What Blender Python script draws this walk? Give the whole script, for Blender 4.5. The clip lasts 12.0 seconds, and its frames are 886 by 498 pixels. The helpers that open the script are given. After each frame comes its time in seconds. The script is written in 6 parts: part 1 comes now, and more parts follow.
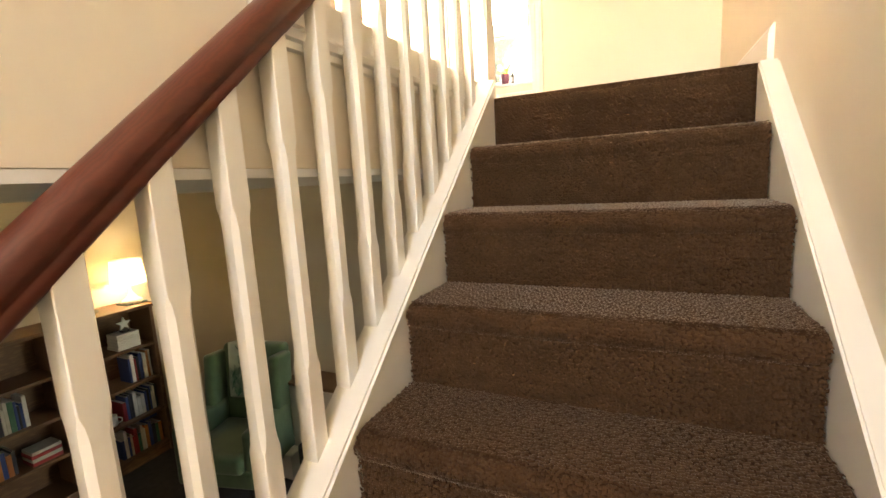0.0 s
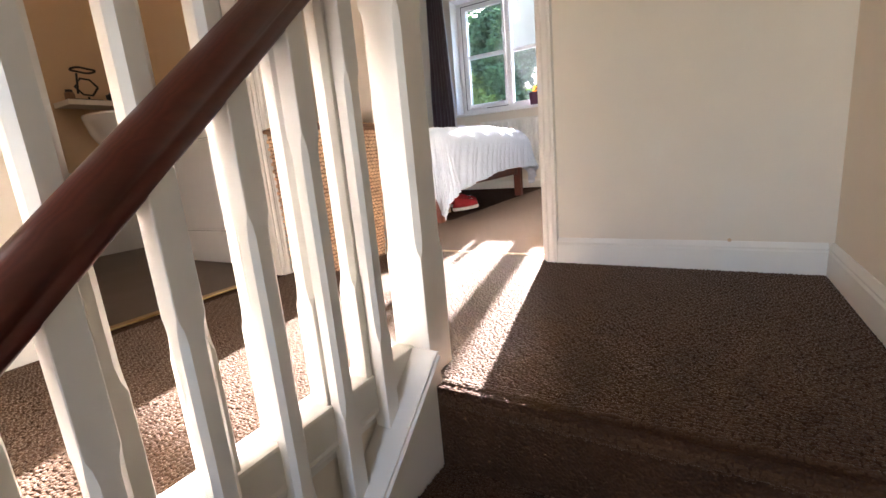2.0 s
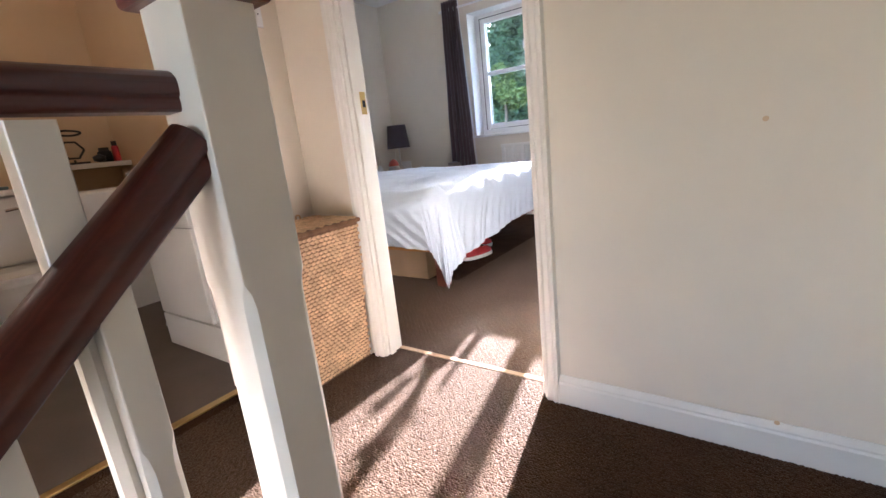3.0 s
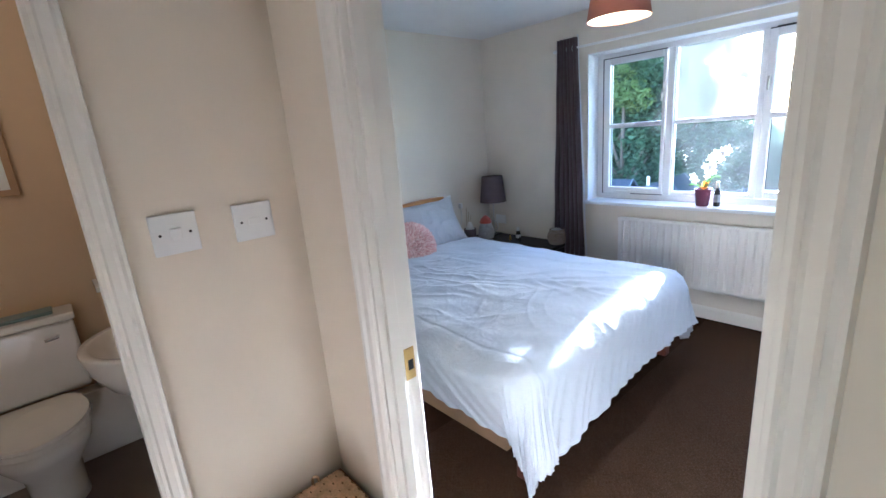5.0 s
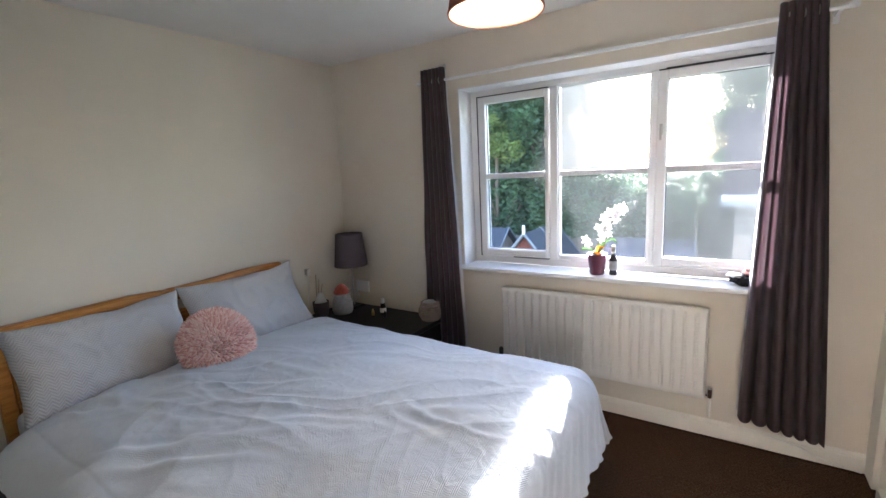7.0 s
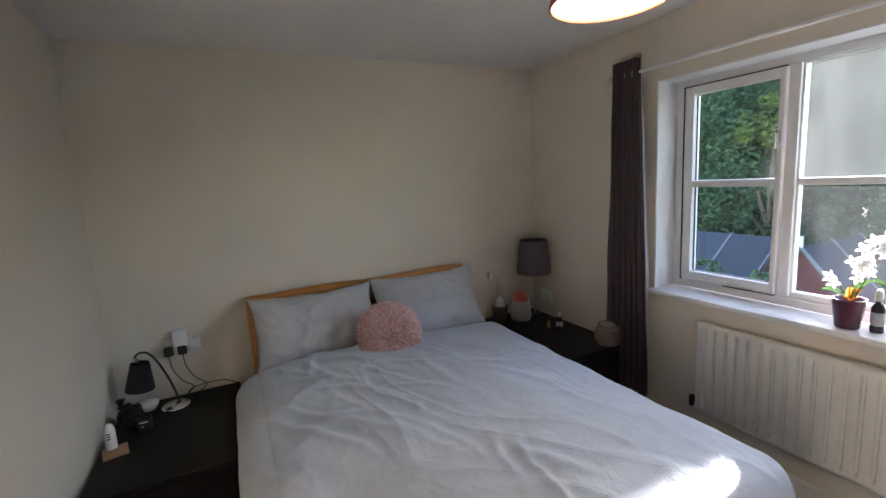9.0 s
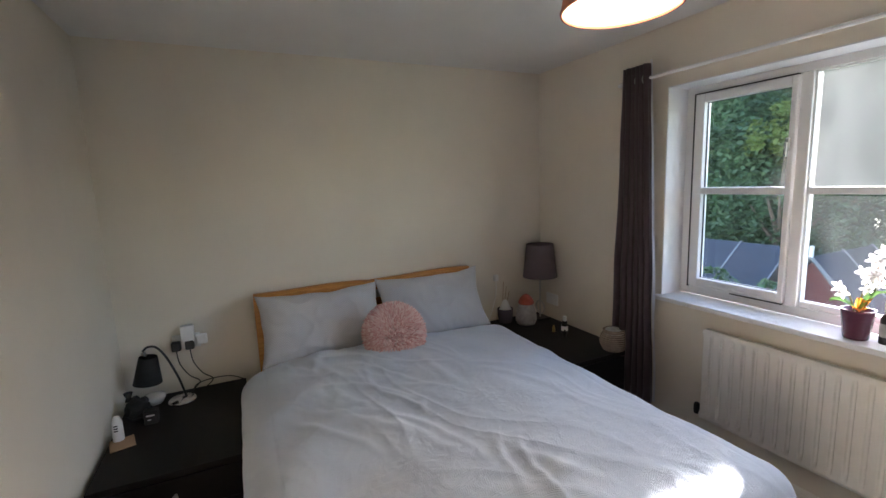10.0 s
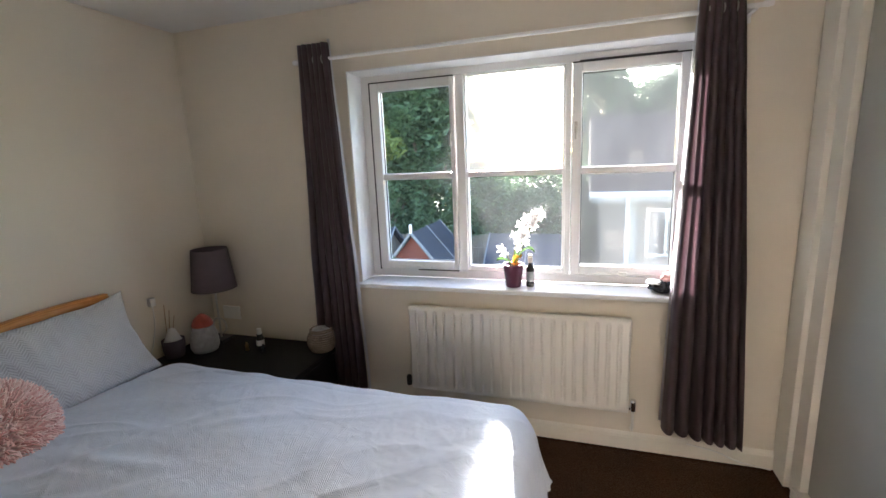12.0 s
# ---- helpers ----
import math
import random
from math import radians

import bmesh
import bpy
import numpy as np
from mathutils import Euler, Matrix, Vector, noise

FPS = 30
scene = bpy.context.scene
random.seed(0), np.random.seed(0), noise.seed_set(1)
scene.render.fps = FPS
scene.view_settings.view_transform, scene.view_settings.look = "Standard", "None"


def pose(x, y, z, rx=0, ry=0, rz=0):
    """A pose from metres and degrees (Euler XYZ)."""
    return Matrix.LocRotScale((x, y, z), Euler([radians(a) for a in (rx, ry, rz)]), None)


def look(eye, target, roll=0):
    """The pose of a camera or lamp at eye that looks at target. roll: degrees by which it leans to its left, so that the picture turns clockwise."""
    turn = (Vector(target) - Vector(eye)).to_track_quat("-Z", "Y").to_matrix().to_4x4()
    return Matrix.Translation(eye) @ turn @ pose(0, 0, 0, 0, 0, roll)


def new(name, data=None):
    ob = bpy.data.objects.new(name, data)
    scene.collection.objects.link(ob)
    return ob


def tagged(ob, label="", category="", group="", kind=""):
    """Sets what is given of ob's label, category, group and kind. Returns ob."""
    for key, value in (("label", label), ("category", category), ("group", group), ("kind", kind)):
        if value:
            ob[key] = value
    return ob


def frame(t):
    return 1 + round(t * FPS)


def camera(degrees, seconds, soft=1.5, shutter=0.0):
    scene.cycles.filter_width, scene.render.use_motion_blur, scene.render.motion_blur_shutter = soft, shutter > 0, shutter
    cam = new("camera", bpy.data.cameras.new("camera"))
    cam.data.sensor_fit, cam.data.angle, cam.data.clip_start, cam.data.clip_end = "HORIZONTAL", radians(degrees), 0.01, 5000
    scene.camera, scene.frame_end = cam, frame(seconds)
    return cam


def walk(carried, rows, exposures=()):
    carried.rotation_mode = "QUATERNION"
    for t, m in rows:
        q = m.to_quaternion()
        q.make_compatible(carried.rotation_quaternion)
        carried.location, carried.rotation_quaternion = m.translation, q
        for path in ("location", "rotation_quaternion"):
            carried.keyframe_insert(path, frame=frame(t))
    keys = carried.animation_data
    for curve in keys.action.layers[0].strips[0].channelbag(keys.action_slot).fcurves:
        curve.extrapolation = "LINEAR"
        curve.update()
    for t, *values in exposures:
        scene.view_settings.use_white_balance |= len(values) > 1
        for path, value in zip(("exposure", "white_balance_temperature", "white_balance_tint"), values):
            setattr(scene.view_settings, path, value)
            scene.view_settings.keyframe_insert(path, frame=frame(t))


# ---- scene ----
LENS = 90.6
PATH = [
    (0, (0.463, -1.463, -0.260), (-0.373, 0.327, -0.568), -3.3),
    (0.5, (0.448, -1.262, -0.108), (-0.486, 0.468, -0.470), -4.7),
    (1, (0.426, -1.080, 0.070), (-0.569, 0.613, -0.309), -4.0),
    (1.5, (0.437, -0.865, 0.245), (-0.556, 0.827, -0.144), -4.9),
    (2, (0.433, -0.646, 0.440), (-0.581, 1.025, 0.017), -5.1),
    (2.5, (0.451, -0.421, 0.628), (-0.633, 1.202, 0.190), -6.2),
    (3, (0.432, -0.221, 0.838), (-0.711, 1.349, 0.362), -6.3),
    (3.2, (0.424, -0.137, 0.914), (-0.718, 1.432, 0.429), -6.5),
    (4.8, (0.072, 0.438, 1.49), (-1.338, 1.762, 0.98), -4.4),
    (5, (-0.003, 0.494, 1.519), (-1.462, 1.766, 1.014), -4.7),
    (5.5, (-0.222, 0.662, 1.553), (-1.584, 2.054, 1.095), -3.9),
    (6, (-0.362, 0.918, 1.547), (-1.624, 2.429, 1.194), -2.9),
    (6.5, (-0.456, 1.162, 1.545), (-1.619, 2.75, 1.193), -3.7),
    (6.7, (-0.484, 1.244, 1.513), (-1.548, 2.902, 1.167), -3.0),
    (8.3, (-0.318, 1.719, 1.563), (-1.896, 2.903, 1.23), -3.1),
    (8.5, (-0.291, 1.742, 1.57), (-1.971, 2.777, 1.245), -3.7),
    (9, (-0.26, 1.749, 1.576), (-2.041, 2.603, 1.265), -3.4),
    (9.5, (-0.252, 1.745, 1.574), (-2.045, 2.577, 1.271), -2.8),
    (10, (-0.251, 1.743, 1.575), (-2.046, 2.572, 1.275), -2.3),
    (10.5, (-0.289, 1.716, 1.56), (-1.981, 2.739, 1.26), -1.4),
    (11, (-0.477, 1.615, 1.556), (-1.758, 3.115, 1.229), 0.6),
    (11.5, (-0.651, 1.615, 1.523), (-1.457, 3.411, 1.167), 0.2),
    (12, (-0.78, 1.712, 1.538), (-1.379, 3.581, 1.154), -2.4),
]
EXPOSURES = [(0.0, 5.95, 8600, 17), (0.5, 5.85, 8600, 17), (1.0, 5.4, 8000, 16), (1.5, 4.7, 6700, 18), (2.0, 4.4, 5900, 20), (2.5, 4.3, 5500, 21), (3.0, 4.55, 5450, 20),
             (5.0, 4.5, 4850, 14), (5.5, 4.17, 5200, 16), (6.5, 4.3, 5700, 17), (8.5, 3.55, 5950, 18), (9.5, 3.75, 6150, 18), (10.5, 3.8, 6150, 18), (11.0, 3.86, 6200, 17), (12.0, 3.97, 6200, 17)]
cam = camera(LENS, 12.0)
walk(cam, [(t, look(eye, aim, roll)) for t, eye, aim, roll in PATH], EXPOSURES)

# ---- light ----
SUN_AZ, SUN_EL = radians(-10.7), radians(17.5)
world = bpy.data.worlds.new("world")
scene.world = world
world.use_nodes = True
wn = world.node_tree
sky = wn.nodes.new("ShaderNodeTexSky")
sky.sky_type = 'NISHITA'
sky.sun_disc = False
sky.sun_elevation, sky.sun_rotation = SUN_EL, SUN_AZ
sky.air_density, sky.dust_density = 1.0, 0.7
wn.links.new(sky.outputs[0], wn.nodes["Background"].inputs[0])
wn.nodes["Background"].inputs[1].default_value = 0.09


def lamp(name, kind, m, energy, color, size=0.1, size_y=0.0):
    data = bpy.data.lights.new(name, kind)
    data.energy, data.color = energy, color
    if kind == 'AREA':
        data.shape, data.size, data.size_y = 'RECTANGLE', size, size_y
    elif kind == 'SUN':
        data.angle = radians(0.55)
    else:
        data.shadow_soft_size = size
    ob = new(name, data)
    ob.matrix_world = m
    return ob


to_sun = Vector((math.sin(SUN_AZ) * math.cos(SUN_EL), math.cos(SUN_AZ) * math.cos(SUN_EL), math.sin(SUN_EL)))
lamp("sun", 'SUN', look(to_sun * 60, (0, 0, 0)), 5.0, (1.0, 0.94, 0.86))
# lamp added for daylight, as from an unseen window behind the walk's start
lamp("added_stair_light", 'AREA', look((0.38, -3.33, 1.05), (-0.1, 0.0, 0.75)), 0.50, (1.0, 0.97, 0.92), 0.7, 1.1)
lamp("bathroom_lamp_light", 'POINT', pose(-2.0, -0.1, 2.2), 0.065, (1.0, 0.66, 0.36), 0.09)
lamp("pendant_bulb_light", 'POINT', pose(-1.087, 2.62, 2.06), 0.5, (1.0, 0.74, 0.45), 0.03)
lamp("table_lamp_light", 'POINT', pose(-3.72, 0.83, -0.88), 0.03, (1.0, 0.72, 0.36), 0.03)
# fill lamp added to brighten the living room; no window is built there
lamp("living_fill_light", 'AREA', look((-2.4, -3.33, -1.2), (-2.4, 0.0, -1.6)), 0.06, (1.0, 0.95, 0.88), 1.6, 1.1)


# ---- materials ----
def material(name, color, rough=0.6, metal=0.0, vary=0.10, scale=6.0, grain=120.0, bump=0.05, fine=0.0, stretch=(1, 1, 1),
             spec=0.5, sheen=0.0, through_light=0.0, alpha_random=0.0):
    m = bpy.data.materials.new(name)
    m.use_nodes = True
    nt = m.node_tree
    N, L = nt.nodes, nt.links
    p = N["Principled BSDF"]
    p.inputs["Roughness"].default_value, p.inputs["Metallic"].default_value = rough, metal
    p.inputs["Specular IOR Level"].default_value = spec
    if sheen:
        p.inputs["Sheen Weight"].default_value = sheen
    tc = N.new("ShaderNodeTexCoord")
    mp = N.new("ShaderNodeMapping")
    mp.inputs["Scale"].default_value = stretch
    L.new(tc.outputs["Object"], mp.inputs[0])
    big = N.new("ShaderNodeTexNoise")
    big.inputs["Scale"].default_value, big.inputs["Detail"].default_value = scale, 5
    small = N.new("ShaderNodeTexNoise")
    small.inputs["Scale"].default_value, small.inputs["Detail"].default_value = grain, 3
    L.new(mp.outputs[0], big.inputs["Vector"]), L.new(mp.outputs[0], small.inputs["Vector"])
    add = N.new("ShaderNodeMath")
    add.operation = 'MULTIPLY_ADD'
    L.new(small.outputs[0], add.inputs[0])
    add.inputs[1].default_value = fine
    L.new(big.outputs[0], add.inputs[2])
    fac = add.outputs[0]
    if alpha_random:
        oi = N.new("ShaderNodeObjectInfo")
        more = N.new("ShaderNodeMath")
        more.operation = 'MULTIPLY_ADD'
        L.new(oi.outputs["Random"], more.inputs[0])
        more.inputs[1].default_value = alpha_random
        L.new(fac, more.inputs[2])
        fac = more.outputs[0]
    ramp = N.new("ShaderNodeValToRGB")
    lo = [c * (1 - vary) for c in color]
    hi = [min(1.0, c * (1 + vary)) for c in color]
    ramp.color_ramp.elements[0].position, ramp.color_ramp.elements[1].position = 0.3, 0.7 + fine + alpha_random
    ramp.color_ramp.elements[0].color, ramp.color_ramp.elements[1].color = (*lo, 1), (*hi, 1)
    L.new(fac, ramp.inputs[0])
    L.new(ramp.outputs[0], p.inputs["Base Color"])
    if bump:
        b = N.new("ShaderNodeBump")
        b.inputs["Strength"].default_value, b.inputs["Distance"].default_value = bump, 0.004
        L.new(small.outputs[0], b.inputs["Height"])
        L.new(b.outputs[0], p.inputs["Normal"])
    if through_light:
        t = N.new("ShaderNodeBsdfTranslucent")
        L.new(ramp.outputs[0], t.inputs[0])
        mix = N.new("ShaderNodeMixShader")
        mix.inputs[0].default_value = through_light
        L.new(p.outputs[0], mix.inputs[1]), L.new(t.outputs[0], mix.inputs[2])
        L.new(mix.outputs[0], N["Material Output"].inputs[0])
    return m


def woven_material(name, color, rough, cell, strength, vary=0.3):
    """Cloth or carpet with small tufts as relief and mottled colour."""
    m = material(name, color, rough, 0, vary, 9.0, 260.0, 0, 0.6, spec=0.08)
    N, L = m.node_tree.nodes, m.node_tree.links
    p = N["Principled BSDF"]
    tc = N.new("ShaderNodeTexCoord")
    v = N.new("ShaderNodeTexVoronoi")
    v.inputs["Scale"].default_value = cell
    L.new(tc.outputs["Object"], v.inputs["Vector"])
    n = N.new("ShaderNodeTexNoise")
    n.inputs["Scale"].default_value, n.inputs["Detail"].default_value = cell * 0.45, 4
    L.new(tc.outputs["Object"], n.inputs["Vector"])
    mul = N.new("ShaderNodeMath")
    mul.operation = 'SUBTRACT'
    L.new(n.outputs[0], mul.inputs[0]), L.new(v.outputs["Distance"], mul.inputs[1])
    b = N.new("ShaderNodeBump")
    b.inputs["Strength"].default_value, b.inputs["Distance"].default_value = strength, 0.01
    L.new(mul.outputs[0], b.inputs["Height"])
    L.new(b.outputs[0], p.inputs["Normal"])
    return m


def ribbed_cloth(name, color, scale, strength, contrast, crumple=0.0):
    """Bed linen with a fine zigzag weave."""
    m = material(name, color, 0.85, 0, 0.05, 5.0, 300.0, 0, 0.2, sheen=0.25, spec=0.2)
    N, L = m.node_tree.nodes, m.node_tree.links
    tc = N.new("ShaderNodeTexCoord")
    sep = N.new("ShaderNodeSeparateXYZ")
    L.new(tc.outputs["UV"], sep.inputs[0])
    zig = N.new("ShaderNodeMath")
    zig.operation = 'PINGPONG'
    zig.inputs[1].default_value = 0.022
    L.new(sep.outputs[0], zig.inputs[0])
    add = N.new("ShaderNodeMath")
    L.new(zig.outputs[0], add.inputs[0]), L.new(sep.outputs[1], add.inputs[1])
    mul = N.new("ShaderNodeMath")
    mul.operation = 'MULTIPLY'
    mul.inputs[1].default_value = scale
    L.new(add.outputs[0], mul.inputs[0])
    sn = N.new("ShaderNodeMath")
    sn.operation = 'SINE'
    L.new(mul.outputs[0], sn.inputs[0])
    tone = N.new("ShaderNodeMapRange")
    tone.inputs[1].default_value, tone.inputs[2].default_value = -1, 1
    tone.inputs[3].default_value, tone.inputs[4].default_value = 1 - contrast, 1 + contrast
    L.new(sn.outputs[0], tone.inputs[0])
    ramp = next(n for n in N if n.bl_idname == "ShaderNodeValToRGB")
    tint = N.new("ShaderNodeVectorMath")
    tint.operation = 'SCALE'
    L.new(ramp.outputs[0], tint.inputs[0]), L.new(tone.outputs[0], tint.inputs["Scale"])
    L.new(tint.outputs[0], N["Principled BSDF"].inputs["Base Color"])
    no = N.new("ShaderNodeTexNoise")
    no.inputs["Scale"].default_value = 350
    L.new(tc.outputs["Object"], no.inputs["Vector"])
    both = N.new("ShaderNodeMath")
    L.new(sn.outputs[0], both.inputs[0]), L.new(no.outputs[0], both.inputs[1])
    b = N.new("ShaderNodeBump")
    b.inputs["Strength"].default_value, b.inputs["Distance"].default_value = strength, 0.003
    L.new(both.outputs[0], b.inputs["Height"])
    wr = N.new("ShaderNodeTexNoise")
    wr.inputs["Scale"].default_value, wr.inputs["Detail"].default_value, wr.inputs["Distortion"].default_value = 13.0, 5, 1.6
    L.new(tc.outputs["Object"], wr.inputs["Vector"])
    b2 = N.new("ShaderNodeBump")
    b2.inputs["Strength"].default_value, b2.inputs["Distance"].default_value = crumple, 0.02
    L.new(wr.outputs[0], b2.inputs["Height"]), L.new(b.outputs[0], b2.inputs["Normal"])
    L.new(b2.outputs[0], N["Principled BSDF"].inputs["Normal"])
    return m


def wood_material(name, color, dark, rough, stretch, coat=0.0):
    m = material(name, color, rough, 0, 0.2, 5, 60, 0.03, 0.4, stretch)
    N, L = m.node_tree.nodes, m.node_tree.links
    w = N.new("ShaderNodeTexWave")
    w.inputs["Scale"].default_value, w.inputs["Distortion"].default_value, w.inputs["Detail"].default_value = 3.0, 6.0, 3.0
    tc = N.new("ShaderNodeTexCoord")
    mp = N.new("ShaderNodeMapping")
    mp.inputs["Scale"].default_value = [4 * a for a in stretch]
    L.new(tc.outputs["Object"], mp.inputs[0]), L.new(mp.outputs[0], w.inputs["Vector"])
    ramp = N.new("ShaderNodeValToRGB")
    ramp.color_ramp.elements[0].color, ramp.color_ramp.elements[1].color = (*dark, 1), (*color, 1)
    L.new(w.outputs["Fac"], ramp.inputs[0])
    L.new(ramp.outputs[0], N["Principled BSDF"].inputs["Base Color"])
    N["Principled BSDF"].inputs["Coat Weight"].default_value = coat
    return m


def glass_material(name, mist, low, high, blur=0.0):
    """Window glass; mist: how much condensation, patchy between the noise levels low and high; blur: share of the view that wet glass smears."""
    m = bpy.data.materials.new(name)
    m.use_nodes = True
    nt = m.node_tree
    N, L = nt.nodes, nt.links
    N.remove(N["Principled BSDF"])
    clear = N.new("ShaderNodeBsdfTransparent")
    clear.inputs[0].default_value = (0.93, 0.96, 0.95, 1)
    gloss = N.new("ShaderNodeBsdfGlossy")
    gloss.inputs["Roughness"].default_value = 0.03
    fr = N.new("ShaderNodeFresnel")
    fr.inputs[0].default_value = 1.45
    pane = N.new("ShaderNodeMixShader")
    L.new(fr.outputs[0], pane.inputs[0]), L.new(clear.outputs[0], pane.inputs[1]), L.new(gloss.outputs[0], pane.inputs[2])
    out = pane
    if blur:
        wet = N.new("ShaderNodeBsdfRefraction")
        wet.inputs["Color"].default_value, wet.inputs["Roughness"].default_value, wet.inputs["IOR"].default_value = (0.86, 0.90, 0.89, 1), 0.30, 1.14
        out = N.new("ShaderNodeMixShader")
        out.inputs[0].default_value = blur
        L.new(pane.outputs[0], out.inputs[1]), L.new(wet.outputs[0], out.inputs[2])
        pane = out
    if mist:
        tl = N.new("ShaderNodeBsdfTranslucent")
        tl.inputs[0].default_value = (0.85, 0.9, 0.93, 1)
        tc = N.new("ShaderNodeTexCoord")
        mp = N.new("ShaderNodeMapping")
        mp.inputs["Scale"].default_value = (4.0, 1.0, 1.6)
        L.new(tc.outputs["Object"], mp.inputs[0])
        no = N.new("ShaderNodeTexNoise")
        no.inputs["Scale"].default_value, no.inputs["Detail"].default_value = 2.2, 6
        L.new(mp.outputs[0], no.inputs["Vector"])
        ramp = N.new("ShaderNodeMapRange")
        ramp.inputs[1].default_value, ramp.inputs[2].default_value = low, high
        ramp.inputs[3].default_value, ramp.inputs[4].default_value = mist * 0.65, mist
        L.new(no.outputs[0], ramp.inputs[0])
        out = N.new("ShaderNodeMixShader")
        L.new(ramp.outputs[0], out.inputs[0]), L.new(pane.outputs[0], out.inputs[1]), L.new(tl.outputs[0], out.inputs[2])
    L.new(out.outputs[0], N["Material Output"].inputs[0])
    return m


def glow(name, color, strength):
    m = bpy.data.materials.new(name)
    m.use_nodes = True
    p = m.node_tree.nodes["Principled BSDF"]
    p.inputs["Base Color"].default_value = (*color, 1)
    p.inputs["Emission Color"].default_value = (*color, 1)
    p.inputs["Emission Strength"].default_value = strength
    return m


M_WALL = material("magnolia_wall_paint", (0.76, 0.675, 0.55), 0.75, 0, 0.035, 2.5, 90, 0.08, 0.05)
M_WALL_BED = material("cream_wall_paint", (0.735, 0.675, 0.575), 0.75, 0, 0.035, 2.5, 90, 0.08, 0.05)
M_WALL_BATH = material("bathroom_wall_paint", (0.64, 0.46, 0.28), 0.6, 0, 0.04, 2.5, 90, 0.06, 0.05)
M_WALL_LIVING = material("living_room_wall_paint", (0.58, 0.53, 0.44), 0.75, 0, 0.04, 2.5, 90, 0.06, 0.05)
M_CEIL = material("white_ceiling_paint", (0.74, 0.73, 0.71), 0.85, 0, 0.03, 3, 70, 0.15, 0.05)
M_GLOSS = material("white_gloss_paint", (0.80, 0.765, 0.69), 0.32, 0, 0.03, 4, 40, 0.03, 0.05)
M_UPVC = material("white_window_paint", (0.80, 0.80, 0.80), 0.3, 0, 0.03, 4, 60, 0.03, 0.05)
M_PLASTIC = material("white_plastic", (0.80, 0.80, 0.78), 0.3, 0, 0.02, 8, 80, 0.0, 0.0)
M_CARPET = woven_material("brown_loop_carpet", (0.045, 0.022, 0.011), 0.95, 160.0, 0.6, 0.45)
M_TUFT = material("brown_wool_loops", (0.050, 0.025, 0.0122), 0.85, 0, 0.4, 30, 420, 0, 0.8, spec=0.06, sheen=0.46)
M_TUFT.node_tree.nodes["Principled BSDF"].inputs["Sheen Tint"].default_value = (1.0, 0.80, 0.62, 1)
M_TUFT.node_tree.nodes["Principled BSDF"].inputs["Sheen Roughness"].default_value = 0.42
M_MAHOG = wood_material("varnished_mahogany", (0.105, 0.019, 0.009), (0.082, 0.015, 0.007), 0.38, (6, 0.7, 6), 0.1)
M_PINE = wood_material("golden_pine", (0.62, 0.29, 0.065), (0.48, 0.19, 0.035), 0.45, (5, 0.8, 5))
M_OAK = wood_material("brown_oak", (0.22, 0.115, 0.05), (0.13, 0.062, 0.028), 0.5, (5, 0.8, 5))
M_REDWOOD = wood_material("reddish_bed_wood", (0.20, 0.055, 0.028), (0.11, 0.03, 0.018), 0.45, (5, 5, 0.8))
M_BLACKWOOD = material("black_brown_wood", (0.008, 0.0068, 0.0068), 0.5, 0, 0.25, 3, 80, 0.03, 0.3, (1, 8, 8), spec=0.22)
M_DUVET = ribbed_cloth("pale_grey_blue_bed_linen", (0.60, 0.645, 0.715), 900.0, 0.3, 0.05, 0.22)
M_PILLOW = ribbed_cloth("grey_zigzag_pillowcase", (0.53, 0.53, 0.545), 430.0, 0.4, 0.085, 0.25)
M_SHEET = material("white_sheet", (0.72, 0.72, 0.74), 0.85, 0, 0.04, 10, 200, 0.1)
M_PINK = material("pink_shaggy_yarn", (0.80, 0.47, 0.43), 0.9, 0, 0.28, 40, 200, 0, 0.6, sheen=0.3, spec=0.1)
nt = M_PINK.node_tree
isl, lift = nt.nodes.new("ShaderNodeNewGeometry"), nt.nodes.new("ShaderNodeValToRGB")
lift.color_ramp.elements[0].color, lift.color_ramp.elements[1].color = (0.74, 0.37, 0.33, 1), (0.95, 0.77, 0.71, 1)
nt.links.new(isl.outputs["Random Per Island"], lift.inputs[0])
nt.links.new(lift.outputs[0], nt.nodes["Principled BSDF"].inputs["Base Color"])
M_CURTAIN = material("dark_plum_grey_curtain", (0.108, 0.070, 0.082), 0.48, 0, 0.12, 6, 320, 0.15, 0.25, (1, 1, 0.25), sheen=0.2)
M_LINING = material("white_curtain_lining", (0.75, 0.75, 0.77), 0.8, 0, 0.03, 6, 200, 0.05)
M_SHADE_TERRA = material("terracotta_fabric_shade", (0.50, 0.20, 0.13), 0.8, 0, 0.1, 12, 400, 0.1, 0.3, (1, 1, 1), through_light=0.18)
M_SHADE_IN = material("pale_shade_lining", (0.86, 0.80, 0.68), 0.8, 0, 0.03, 12, 200, 0.0)
M_SHADE_GREY = material("plum_grey_lampshade", (0.105, 0.082, 0.095), 0.85, 0, 0.12, 12, 400, 0.1, 0.3)
M_SHADE_CREAM = material("cream_lampshade", (0.85, 0.76, 0.52), 0.8, 0, 0.05, 12, 300, 0.05, through_light=0.6)
M_CHROME = material("polished_chrome", (0.75, 0.75, 0.76), 0.15, 1.0, 0.03, 10, 60, 0.0)
M_STEEL = material("brushed_steel", (0.55, 0.54, 0.52), 0.32, 1.0, 0.06, 10, 90, 0.02)
M_BRASS = material("brass", (0.66, 0.46, 0.18), 0.3, 1.0, 0.08, 20, 90, 0.02)
M_BLACK = material("black_plastic", (0.012, 0.012, 0.013), 0.4, 0, 0.1, 20, 90, 0.0)
